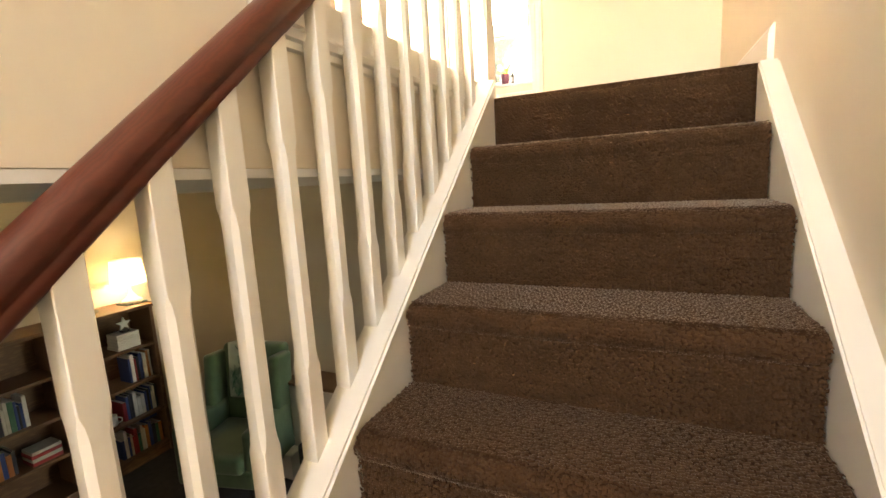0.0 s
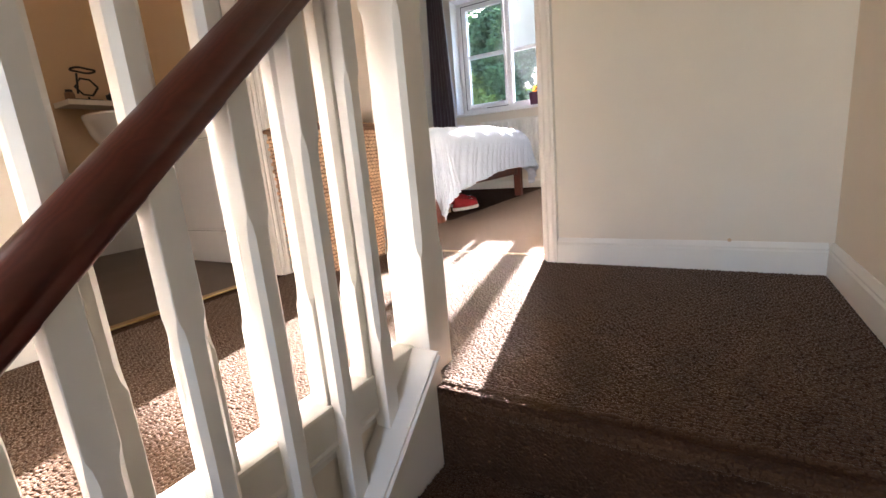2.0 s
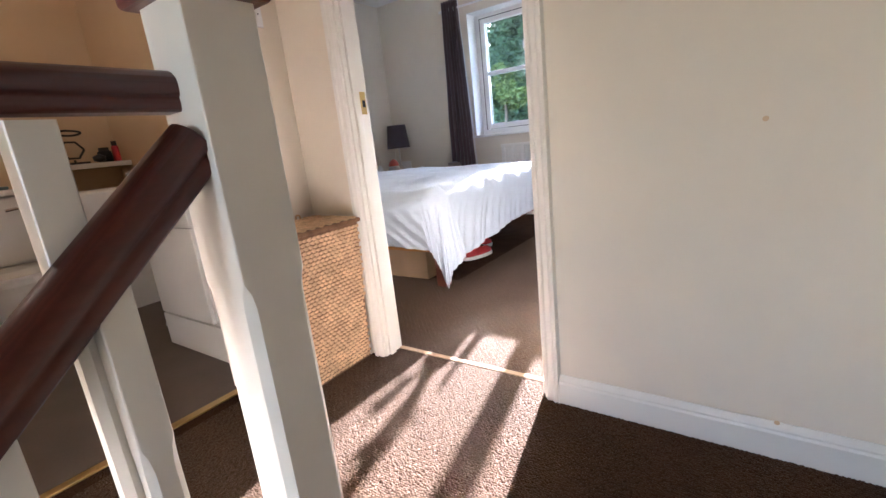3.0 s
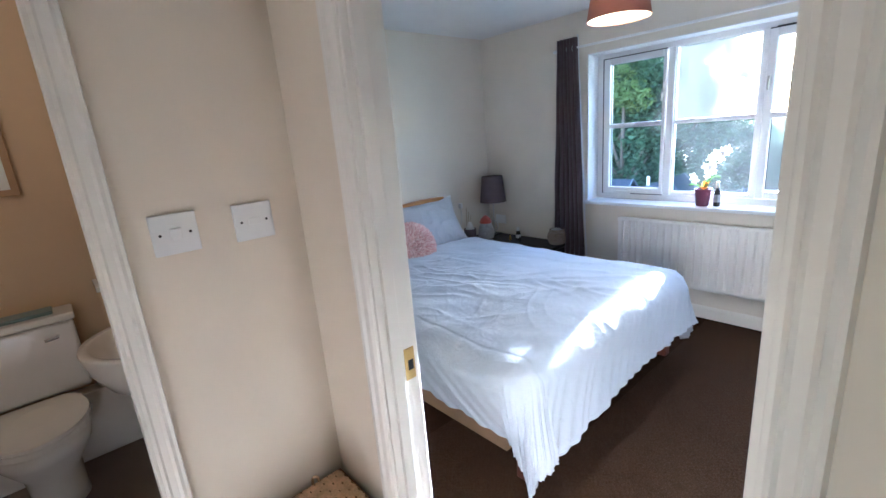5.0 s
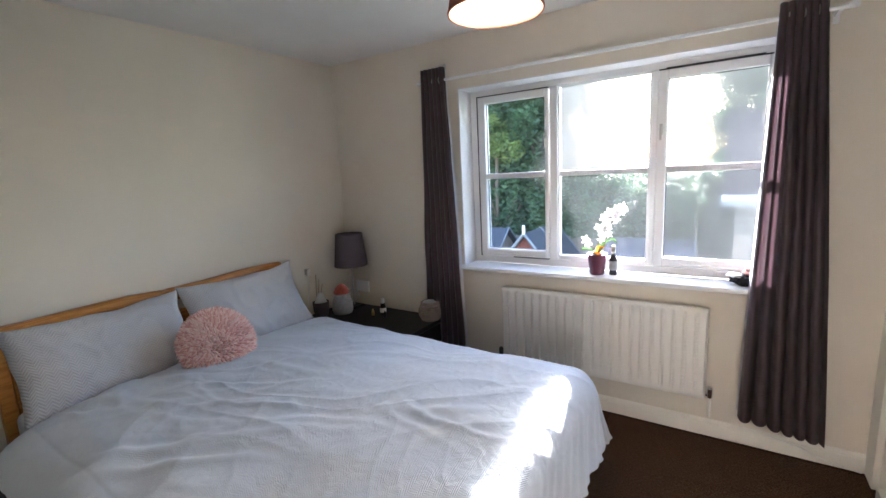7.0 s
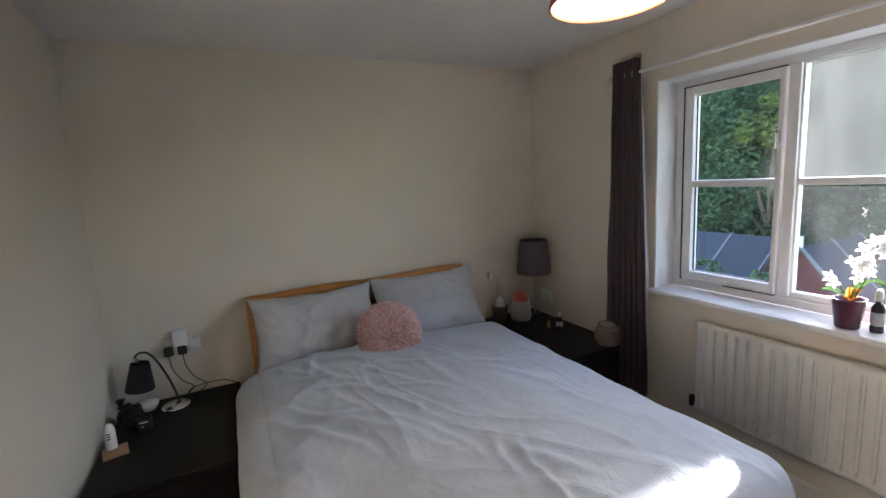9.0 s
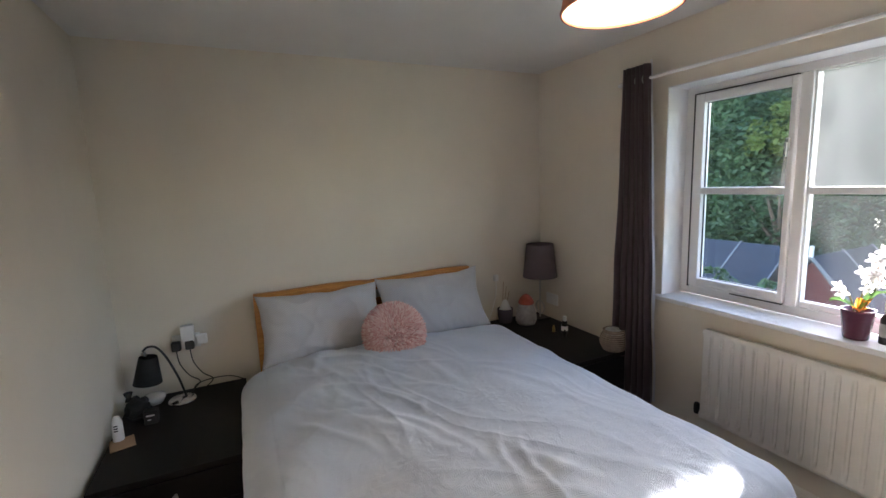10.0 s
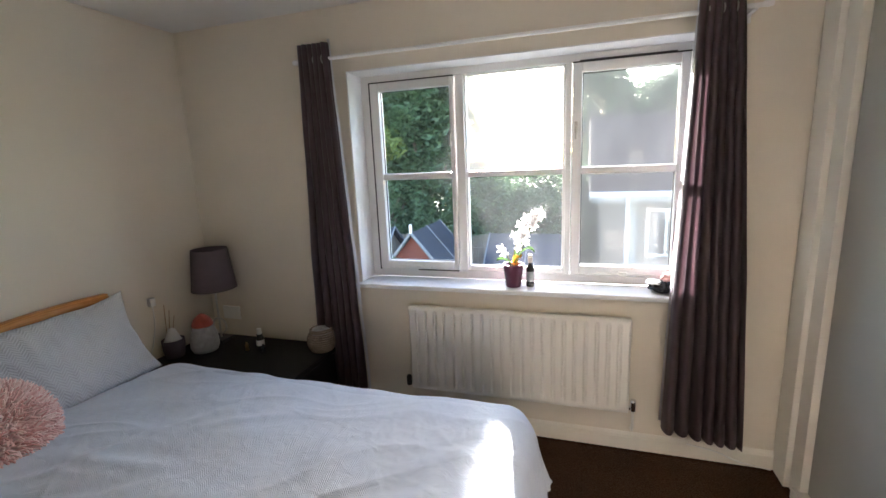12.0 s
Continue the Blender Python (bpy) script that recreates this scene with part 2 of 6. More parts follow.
M_BLACKCLOTH = material("black_fabric", (0.010, 0.010, 0.011), 0.85, 0, 0.2, 20, 300, 0.1)
M_RADIATOR = material("white_radiator_enamel", (0.80, 0.78, 0.73), 0.35, 0, 0.02, 4, 50, 0.02)
M_CERAMIC = material("white_ceramic", (0.80, 0.775, 0.72), 0.12, 0, 0.02, 4, 40, 0.0)
M_WICKER = material("water_hyacinth_wicker", (0.60, 0.39, 0.22), 0.7, 0, 0.45, 22, 160, 0.3, 0.5)
# darker wicker colour paints the shade seen between the strands
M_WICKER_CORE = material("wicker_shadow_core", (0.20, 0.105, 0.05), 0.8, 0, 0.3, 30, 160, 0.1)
M_GREEN = material("moss_green_velvet", (0.055, 0.105, 0.045), 0.85, 0, 0.2, 14, 300, 0.1, 0.4, sheen=0.4)
M_LEAFCLOTH = material("leaf_print_cloth", (0.70, 0.77, 0.68), 0.85, 0, 0.1, 14, 300, 0.05)
M_LEAFINK = material("dark_green_leaf_print", (0.03, 0.13, 0.075), 0.85, 0, 0.2, 20, 200, 0.0)
M_POT = material("plum_glazed_pot", (0.115, 0.030, 0.055), 0.25, 0, 0.15, 10, 60, 0.02)
M_PETAL = material("white_orchid_petal", (0.78, 0.76, 0.75), 0.6, 0, 0.06, 30, 90, 0.0, through_light=0.22)
M_LEAF = material("green_leaf", (0.07, 0.15, 0.035), 0.5, 0, 0.35, 3, 40, 0.0, 0.2, through_light=0.3)
M_LEAF_ORANGE = material("dried_orange_leaf", (0.62, 0.25, 0.03), 0.6, 0, 0.2, 20, 60, 0.0, through_light=0.4)
M_STEM = material("plant_stem", (0.10, 0.085, 0.03), 0.6, 0, 0.2, 20, 60, 0.0)
M_BARK = material("tree_bark", (0.11, 0.085, 0.06), 0.9, 0, 0.3, 5, 40, 0.5)
M_GRASS = material("garden_grass", (0.07, 0.11, 0.03), 0.9, 0, 0.35, 1.2, 30, 0.3, 0.4)
M_ROOF = material("blue_grey_roof_felt", (0.026, 0.030, 0.042), 0.75, 0, 0.2, 2, 40, 0.2, 0.3)
M_SHEDRED = material("red_brown_shed_boards", (0.15, 0.04, 0.027), 0.8, 0, 0.2, 3, 60, 0.2, 0.3)
M_FENCE = material("weathered_fence_wood", (0.20, 0.165, 0.12), 0.85, 0, 0.25, 3, 60, 0.3, 0.3, (6, 6, 0.6))
M_RENDER = material("weathered_rendered_wall", (0.13, 0.12, 0.105), 0.85, 0, 0.1, 2, 60, 0.2)
M_SLATE = material("brown_tiled_roof", (0.045, 0.035, 0.03), 0.9, 0, 0.2, 2, 30, 0.2, 0.3, spec=0.08)
M_GLASS_CLEAR = glass_material("clear_window_glass", 0.010, 0.4, 0.7, 0.00)
M_GLASS_MIST = glass_material("misted_window_glass", 0.030, 0.3, 0.62, 0.60)
M_GLASS_HAZE = glass_material("hazy_window_glass", 0.013, 0.3, 0.62, 0.25)
M_GLASS_FOG = glass_material("fogged_window_glass", 0.016, 0.3, 0.7, 0.50)
M_GLASS_SMEAR = glass_material("smeared_misted_glass", 0.019, 0.3, 0.7, 0.45)
M_BATHFLOOR = material("grey_brown_vinyl_floor", (0.17, 0.13, 0.105), 0.5, 0, 0.2, 4, 80, 0.05, 0.3)
M_LIVFLOOR = material("dark_living_room_carpet", (0.05, 0.043, 0.04), 0.95, 0, 0.3, 20, 300, 0.3, 0.4)
M_CARDBOARD = material("tan_cardboard", (0.42, 0.27, 0.15), 0.8, 0, 0.1, 6, 80, 0.05)
M_RED = material("red_fabric", (0.42, 0.02, 0.025), 0.6, 0, 0.15, 20, 120, 0.05)
M_CORAL = material("faded_coral_felt", (0.46, 0.10, 0.07), 0.9, 0, 0.2, 25, 200, 0.2, sheen=0.3)
M_WHITE = material("white_card", (0.78, 0.78, 0.76), 0.5, 0, 0.03, 10, 80, 0.0)
M_GREYFELT = material("grey_plush", (0.36, 0.36, 0.37), 0.95, 0, 0.15, 40, 260, 0.3, sheen=0.3)
M_BULB = glow("lit_bulb_glass", (1.0, 0.84, 0.58), 4.0)
M_POTWEAVE = material("pale_grey_brown_weave", (0.26, 0.20, 0.165), 0.8, 0, 0.35, 30, 160, 0.3, 0.5)
M_BATTEN = material("grey_painted_batten", (0.17, 0.18, 0.19), 0.7, 0, 0.15, 6, 60, 0.1)
M_TEAL = material("teal_ceramic_tray", (0.15, 0.22, 0.22), 0.35, 0, 0.1, 10, 60, 0.0)
M_BLUE = material("deep_blue_plastic", (0.02, 0.03, 0.13), 0.35, 0, 0.1, 20, 60, 0.0)


# ---- building helpers ----
BASE = {}


def thing(name, loc, label, category, group="", kind=""):
    e = new(name)
    e.empty_display_size = 0.1
    e.location = loc
    BASE[e.name] = Vector(loc)
    return tagged(e, label, category, group, kind)


def root_of(ob):
    return BASE.get(ob.name, Vector((0, 0, 0)))


def finish(bm, mat, smooth):
    me = bpy.data.meshes.new("mesh")
    bm.normal_update()
    bm.to_mesh(me)
    bm.free()
    for m in mat if isinstance(mat, (list, tuple)) else [mat]:
        me.materials.append(m)
    return me


def part(name, bm, mat, parent=None, label="", smooth=0, at=None):
    """Links a bmesh in world coordinates as one mesh object under a thing or part."""
    me = bm if isinstance(bm, bpy.types.Mesh) else finish(bm, mat, 0)
    if smooth and not isinstance(bm, bpy.types.Mesh):
        me.polygons.foreach_set("use_smooth", [True] * len(me.polygons))
    ob = new(name, me)
    if at is not None:
        ob.location = at
        BASE[ob.name] = Vector(at)
    if parent is not None:
        ob.parent = parent
        ob.matrix_parent_inverse = Matrix.Translation(-root_of(parent))
    return tagged(ob, label) if label else ob


def struct(name, bm, mat, label="", smooth=0):
    return tagged(part(name, bm, mat, None, label, smooth), kind="structure")


def bx(bm, a, b, bevel=0.0, seg=2, m=None):
    r = bmesh.ops.create_cube(bm, size=1)
    for v in r["verts"]:
        v.co = Vector([a[i] + (v.co[i] + 0.5) * (b[i] - a[i]) for i in range(3)])
        if m is not None:
            v.co = m @ v.co
    if bevel:
        es = list({e for v in r["verts"] for e in v.link_edges})
        bmesh.ops.bevel(bm, geom=es, offset=bevel, segments=seg, affect='EDGES', profile=0.6)
    return bm


def box(a, b, bevel=0.0, seg=2, m=None):
    return bx(bmesh.new(), a, b, bevel, seg, m)


def rings(bm, loops, close=True, cap=True):
    """Skins a list of loops of points, each loop closed."""
    vs = [[bm.verts.new(p) for p in lp] for lp in loops]
    n = len(vs[0])
    for a, b in zip(vs, vs[1:]):
        for i in range(n if close else n - 1):
            bm.faces.new((a[i], a[(i + 1) % n], b[(i + 1) % n], b[i]))
    if cap and close:
        bm.faces.new(list(reversed(vs[0])))
        bm.faces.new(vs[-1])
    return bm


def lathe(profile, c, n=32, m=None, cap=True, bm=None):
    bm = bm or bmesh.new()
    loops = []
    for r, z in profile:
        lp = [Vector((c[0] + max(r, 1e-4) * math.cos(2 * math.pi * i / n), c[1] + max(r, 1e-4) * math.sin(2 * math.pi * i / n), c[2] + z)) for i in range(n)]
        loops.append([m @ p for p in lp] if m is not None else lp)
    return rings(bm, loops, True, cap)


def tube(points, r, n=10, bm=None):
    """A round tube along points; r: one radius or one for each point."""
    bm = bm or bmesh.new()
    pts = [Vector(p) for p in points]
    loops = []
    up = Vector((0.13, 0.21, 0.97))
    for i, p in enumerate(pts):
        d = (pts[min(i + 1, len(pts) - 1)] - pts[max(i - 1, 0)]).normalized()
        s = d.cross(up)
        s = s.normalized() if s.length > 1e-3 else Vector((1, 0, 0))
        t = d.cross(s)
        rr = r[i] if isinstance(r, (list, tuple)) else r
        loops.append([p + rr * (math.cos(2 * math.pi * k / n) * s + math.sin(2 * math.pi * k / n) * t) for k in range(n)])
    return rings(bm, loops)


def arc(pts, n=8):
    """A smooth line through points."""
    pts = [Vector(p) for p in pts]
    out = []
    for i in range(len(pts) - 1):
        p0, p1, p2, p3 = pts[max(i - 1, 0)], pts[i], pts[i + 1], pts[min(i + 2, len(pts) - 1)]
        for k in range(n):
            t = k / n
            out.append(0.5 * ((2 * p1) + (p2 - p0) * t + (2 * p0 - 5 * p1 + 4 * p2 - p3) * t * t + (3 * p1 - p0 - 3 * p2 + p3) * t ** 3))
    return out + [pts[-1]]


def sweep(profile, points, bm=None):
    """Sweeps a closed profile of (side, up) along points in a plane that holds z."""
    bm = bm or bmesh.new()
    pts = [Vector(p) for p in points]
    loops = []
    for i, p in enumerate(pts):
        d = (pts[min(i + 1, len(pts) - 1)] - pts[max(i - 1, 0)]).normalized()
        s = d.cross(Vector((0, 0, 1))).normalized()
        t = s.cross(d)
        loops.append([p + a * s + b * t for a, b in profile])
    return rings(bm, loops)


def sheet(fn, nu, nv, bm=None, uv=None):
    bm = bm or bmesh.new()
    g = [[bm.verts.new(fn(i / nu, j / nv)) for j in range(nv + 1)] for i in range(nu + 1)]
    lay = bm.loops.layers.uv.verify() if uv else None
    for i in range(nu):
        for j in range(nv):
            f = bm.faces.new((g[i][j], g[i + 1][j], g[i + 1][j + 1], g[i][j + 1]))
            if uv:
                for lp, (a, b) in zip(f.loops, ((i, j), (i + 1, j), (i + 1, j + 1), (i, j + 1))):
                    lp[lay].uv = (a / nu * uv[0], b / nv * uv[1])
    return bm


def wall_with_hole(axis, lo, hi, face, back, z0, z1, hole):
    """A wall slab along an axis ('x' or 'y') with one opening (u0, u1, z0, z1)."""
    bm = bmesh.new()
    u0, u1, w0, w1 = hole
    us, ws, made = [lo, u0, u1, hi], sorted({z0, w0, w1, z1}), {}

    def at(i, j, side):
        key = (i, j, side)
        if key not in made:
            d = back if side else face
            made[key] = bm.verts.new((us[i], d, ws[j]) if axis == 'x' else (d, us[i], ws[j]))
        return made[key]

    def solid(i, j):
        inside = 0 <= i < 3 and 0 <= j < len(ws) - 1
        return inside and not (i == 1 and w0 <= ws[j] < w1)
    for i in range(3):
        for j in range(len(ws) - 1):
            if not solid(i, j):
                continue
            for side in (0, 1):
                bm.faces.new([at(i, j, side), at(i + 1, j, side), at(i + 1, j + 1, side), at(i, j + 1, side)])
            for di, dj, a, b in ((-1, 0, (0, 0), (0, 1)), (1, 0, (1, 0), (1, 1)), (0, -1, (0, 0), (1, 0)), (0, 1, (0, 1), (1, 1))):
                if not solid(i + di, j + dj):
                    p, q = (i + a[0], j + a[1]), (i + b[0], j + b[1])
                    bm.faces.new([at(*p, 0), at(*q, 0), at(*q, 1), at(*p, 1)])
    bmesh.ops.recalc_face_normals(bm, faces=bm.faces)
    return bm


# ---- the plan ----
CEIL = 2.39
RISE, GO = 0.174, 0.2115
DOOR_Y0, DOOR_Y1 = 0.963, 1.05      # landing and bedroom faces of the door wall
DX0, DX1 = -0.773, -0.084           # clear opening of the bedroom door
WX = -3.2                           # bedroom head wall
NY = 4.0                            # bedroom window wall
EX = 0.762                          # stair wall
SX = -1.085                         # wall with the switches
WIN = (-2.035, -0.23, 0.83, 2.055)   # window opening
LFLOOR = -2.61


def nose(k):
    return (0.0 if k == 0 else -0.045 - GO * k, -RISE * k)


# walls of the upper floor
struct("wall_stair_east", box((EX, -3.4, LFLOOR), (EX + 0.12, DOOR_Y0, CEIL)), M_WALL)
struct("wall_bedroom_door", wall_with_hole('x', WX - 0.1, EX + 0.12, DOOR_Y0, DOOR_Y1, 0, CEIL, (DX0 - 0.03, DX1 + 0.03, 0, 2.04)), [M_WALL])
struct("wall_bathroom_door", wall_with_hole('y', -0.94, DOOR_Y0, SX, SX - 0.1, 0, CEIL, (-0.16, 0.56, 0, 2.04)), M_WALL)
struct("wall_landing_south", box((-1.185, -1.04, 0), (-0.08, -0.94, CEIL)), M_WALL)
struct("wall_stair_west", box((-0.18, -3.4, 0.0), (-0.08, -1.04, CEIL)), M_WALL)
# the opening is assumed and unseen; it goes with the added stair lamp
struct("wall_stair_south", wall_with_hole('x', -4.5, EX + 0.12, -3.4, -3.5, LFLOOR, CEIL, (-0.7, 0.7, 0.45, 1.65)), M_WALL)
struct("wall_bedroom_west", box((WX - 0.12, DOOR_Y1, -0.05), (WX, NY + 0.3, CEIL)), M_WALL_BED)
struct("wall_bedroom_north", wall_with_hole('x', WX, 1.1, NY, NY + 0.3, 0, CEIL, WIN), M_WALL_BED)
struct("wall_bedroom_south_paint", wall_with_hole('x', WX, 0.9, DOOR_Y1, DOOR_Y1 + 0.004, 0, CEIL, (DX0 - 0.03, DX1 + 0.03, 0, 2.04)), M_WALL_BED)
struct("wall_bedroom_east", box((0.85, DOOR_Y1 + 0.004, 0), (0.95, NY, CEIL)), M_WALL_BED)
struct("wall_bathroom_west", box((-3.0, -1.2, 0), (-2.9, DOOR_Y0, CEIL)), M_WALL_BATH)
struct("wall_bathroom_north", box((-2.9, DOOR_Y0 - 0.006, 0), (SX - 0.1, DOOR_Y0 - 0.001, CEIL)), M_WALL_BATH)
struct("wall_bathroom_south", box((-2.9, -1.2, 0), (SX - 0.1, -1.1, CEIL)), M_WALL_BATH)
struct("ceiling", box((-3.4, -3.5, CEIL), (1.1, NY + 0.3, CEIL + 0.1)), M_CEIL)

# floors
bm = bmesh.new()
bx(bm, (-1.135, 0.0, -0.225), (EX, 1.05, 0.0))
bx(bm, (-1.135, -0.94, -0.225), (-0.11, 0.0, 0.0))
struct("floor_landing", bm, M_CARPET)
struct("floor_bedroom", box((WX, 1.05, -0.225), (0.85, NY, 0.0)), M_CARPET)
struct("floor_bathroom", box((-3.0, -1.2, -0.225), (-1.135, DOOR_Y0, -0.001)), M_BATHFLOOR)
struct("trim_bathroom_threshold", box((-1.15, -0.13, -0.002), (-1.115, 0.53, 0.006), 0.002), M_BRASS)
struct("trim_bedroom_threshold", box((DX0, 1.04, -0.002), (DX1, 1.062, 0.004), 0.002), M_CARDBOARD)
struct("fascia_landing", box((-0.11, -3.4, -0.225), (-0.079, 0.0, 0.0)), M_WALL)
bm = bmesh.new()
bx(bm, (-3.9, -3.4, -0.24), (-0.08, 1.1, -0.226))
struct("ceiling_living_room", bm, M_CEIL)


def skirting(name, a, b, inward, h=0.095, mat=None):
    """A skirting board with an ogee top from a to b on the floor, standing off the wall towards inward."""
    a, b, w = Vector(a), Vector(b), Vector(inward)
    bm = bmesh.new()
    prof = [(0, 0), (0.015, 0), (0.015, h * 0.72), (0.012, h * 0.78), (0.013, h * 0.84), (0.008, h * 0.93), (0.004, h), (0, h)]
    rings(bm, [[p + w * u + Vector((0, 0, v)) for u, v in prof] for p in (a, b)])
    return struct(name, bm, mat or M_GLOSS)


skirting("baseboard_landing_north", (-0.04, DOOR_Y0, 0), (EX - 0.015, DOOR_Y0, 0), (0, -1, 0))
skirting("baseboard_landing_east", (EX, 0.0, 0), (EX, DOOR_Y0, 0), (-1, 0, 0))
skirting("baseboard_bedroom_north", (WX, NY, 0), (0.14, NY, 0), (0, -1, 0))
skirting("baseboard_bedroom_west", (WX, DOOR_Y1 + 0.02, 0), (WX, NY - 0.015, 0), (1, 0, 0))
skirting("baseboard_switch_wall", (SX, 0.585, 0), (SX, DOOR_Y0, 0), (1, 0, 0))
skirting("baseboard_landing_west", (SX, -0.94, 0), (SX, -0.185, 0), (1, 0, 0))
skirting("baseboard_basket_corner", (SX + 0.015, DOOR_Y0, 0), (DX0 - 0.08, DOOR_Y0, 0), (0, -1, 0))


def architrave(name, u0, u1, z1, face, axis, out):
    """A moulded door surround: two legs and a head, on a wall face; out: the side it stands proud of."""
    door = thing(name, (0.5 * (u0 + u1), face, 0) if axis == 'x' else (face, 0.5 * (u0 + u1), 0), "", "", "", "structure")
    prof = [(0.0, 0.0), (0.0, 0.009), (0.006, 0.014), (0.011, 0.011), (0.024, 0.013), (0.030, 0.019), (0.037, 0.016), (0.043, 0.018), (0.046, 0.0)]

    def spot(u, v, z):
        return Vector((u, face + out * v, z)) if axis == 'x' else Vector((face + out * v, u, z))
    for sgn, u in ((-1, u0), (1, u1)):
        bm = bmesh.new()
        rings(bm, [[spot(u + sgn * a, b, z + (a if z > 1 else 0)) for a, b in prof] for z in (0.0, z1)])
        part("architrave_leg", bm, M_GLOSS, door)
    bm = bmesh.new()
    rings(bm, [[spot(u + s * a, b, z1 + a) for a, b in prof] for u, s in ((u0, -1), (u1, 1))])
    part("architrave_head", bm, M_GLOSS, door)
    return door


def lining(door, u0, u1, z1, f0, f1, axis, t=0.03):
    for a, b in ((u0 - t, u0), (u1, u1 + t)):
        lo, hi = ((a, f0, 0), (b, f1, z1 + t)) if axis == 'x' else ((f0, a, 0), (f1, b, z1 + t))
        part("door_jamb", box(lo, hi, 0.002), M_GLOSS, door)
    lo, hi = ((u0, f0, z1), (u1, f1, z1 + t)) if axis == 'x' else ((f0, u0, z1), (f1, u1, z1 + t))
    part("door_head", box(lo, hi, 0.002), M_GLOSS, door)


d1 = architrave("door_1", DX0 - 0.008, DX1 + 0.008, 2.018, DOOR_Y0 - 0.001, 'x', -1)
lining(d1, DX0, DX1, 2.01, DOOR_Y0 - 0.003, DOOR_Y1 + 0.008, 'x')
for x0, x1 in ((DX0, DX0 + 0.012), (DX1 - 0.012, DX1)):
    part("door_stop", box((x0, DOOR_Y0 + 0.015, 0.002), (x1, DOOR_Y0 + 0.045, 2.01), 0.002), M_GLOSS, d1)
plate = part("strike_plate", box((DX0, 1.018, 0.965), (DX0 + 0.003, 1.046, 1.045), 0.001), M_BRASS, d1, "worn brass strike plate")
# black block on the uncut plate, for the dark of the latch recess
part("latch_hole_shade", box((DX0 + 0.0025, 1.026, 0.99), (DX0 + 0.0045, 1.04, 1.015)), M_BLACK, plate)
d2 = architrave("door_2", -0.138, 0.538, 2.018, SX + 0.001, 'y', 1)
lining(d2, -0.13, 0.53, 2.01, SX - 0.105, SX + 0.003, 'y')
d3 = architrave("door_3", DX0 - 0.008, DX1 + 0.008, 2.018, DOOR_Y1 + 0.005, 'x', 1)

# ---- staircase ----
stairs = thing("staircase", (0.36, -1.5, LFLOOR), "straight staircase carpeted in brown loop pile with white strings", "staircase")


def carpet_step(k):
    y0, z0 = nose(k)
    y1, z1 = nose(k + 1)
    back = 0.05 if k == 0 else nose(k - 1)[0] + 0.022
    r = 0.026
    prof = [(back, z0 + (0.0015 if k == 0 else 0)), (y0 + r + 0.02, z0 + (0.0015 if k == 0 else 0.004))]
    for i in range(9):
        a = math.radians(90 + 17 * i)
        prof.append((y0 + r + r * math.cos(a), z0 - r + r * math.sin(a) + (0.0015 if k == 0 else 0.003) * (1 - i / 8)))
    prof += [(y0 + 0.009, z0 - 0.065), (y0 + 0.010, z0 - 0.11), (y0 + 0.010, z1 + 0.002)]
    bm = bmesh.new()
    nx = 60
    cols = []
    for i in range(nx + 1):
        x = 0.001 + 0.714 * i / nx
        col = []
        for j, (y, z) in enumerate(prof):
            w = 0.0025 * noise.noise((x * 60, y * 60 + k * 7, z * 60))
            side = -0.006 * max(0, 1 - min(x, 0.715 - x) / 0.012)
            col.append(bm.verts.new((x, y - (w + side if 1 < j < len(prof) - 1 else 0), z + (w * 0.6 if 0 < j < 9 and k else 0))))
        cols.append(col)
    for a, b in zip(cols, cols[1:]):
        for j in range(len(prof) - 1):
            bm.faces.new((a[j], a[j + 1], b[j + 1], b[j]))
    for col in (cols[0], cols[-1]):
        low = [bm.verts.new((col[0].co.x, back, z1 - 0.02)), bm.verts.new((col[0].co.x, y0 + 0.03, z1 - 0.02))]
        bm.faces.new([low[0], *col, low[1]] if col is cols[-1] else [*reversed(col), low[0], low[1]])
    bmesh.ops.recalc_face_normals(bm, faces=bm.faces)
    return bm


for k in range(14):
    part("carpeted_step", carpet_step(k), M_CARPET, stairs, smooth=1)
# strings: sloping boards at both sides
SL = RISE / GO


def slope_board(x0, x1, top, deep, y_top, y_bot, bevel=0.004):
    bm = bmesh.new()

    def at(y):
        return 0.045 + y * SL
    pts = [(y_top, at(y_top) + top), (y_bot, at(y_bot) + top), (y_bot, at(y_bot) - deep), (y_top, at(y_top) - deep)]
    rings(bm, [[Vector((x, y, z)) for y, z in pts] for x in (x0, x1)])
    bmesh.ops.recalc_face_normals(bm, faces=bm.faces)
    bmesh.ops.bevel(bm, geom=list(bm.edges), offset=bevel, segments=2, affect='EDGES')
    return bm


part("stair_string", slope_board(-0.074, -0.001, 0.000, 0.30, 0.024, -3.05), M_GLOSS, stairs)
part("string_capping", slope_board(-0.077, 0.002, 0.004, 0.018, 0.024, -3.05, 0.006), M_GLOSS, stairs)
part("wall_string", slope_board(0.717, EX, 0.0, 0.30, -0.06, -3.05), M_GLOSS, stairs)
part("stair_soffit", slope_board(-0.06, EX - 0.002, -0.30, 0.33, -0.02, -3.0, 0.001), M_WALL, stairs)


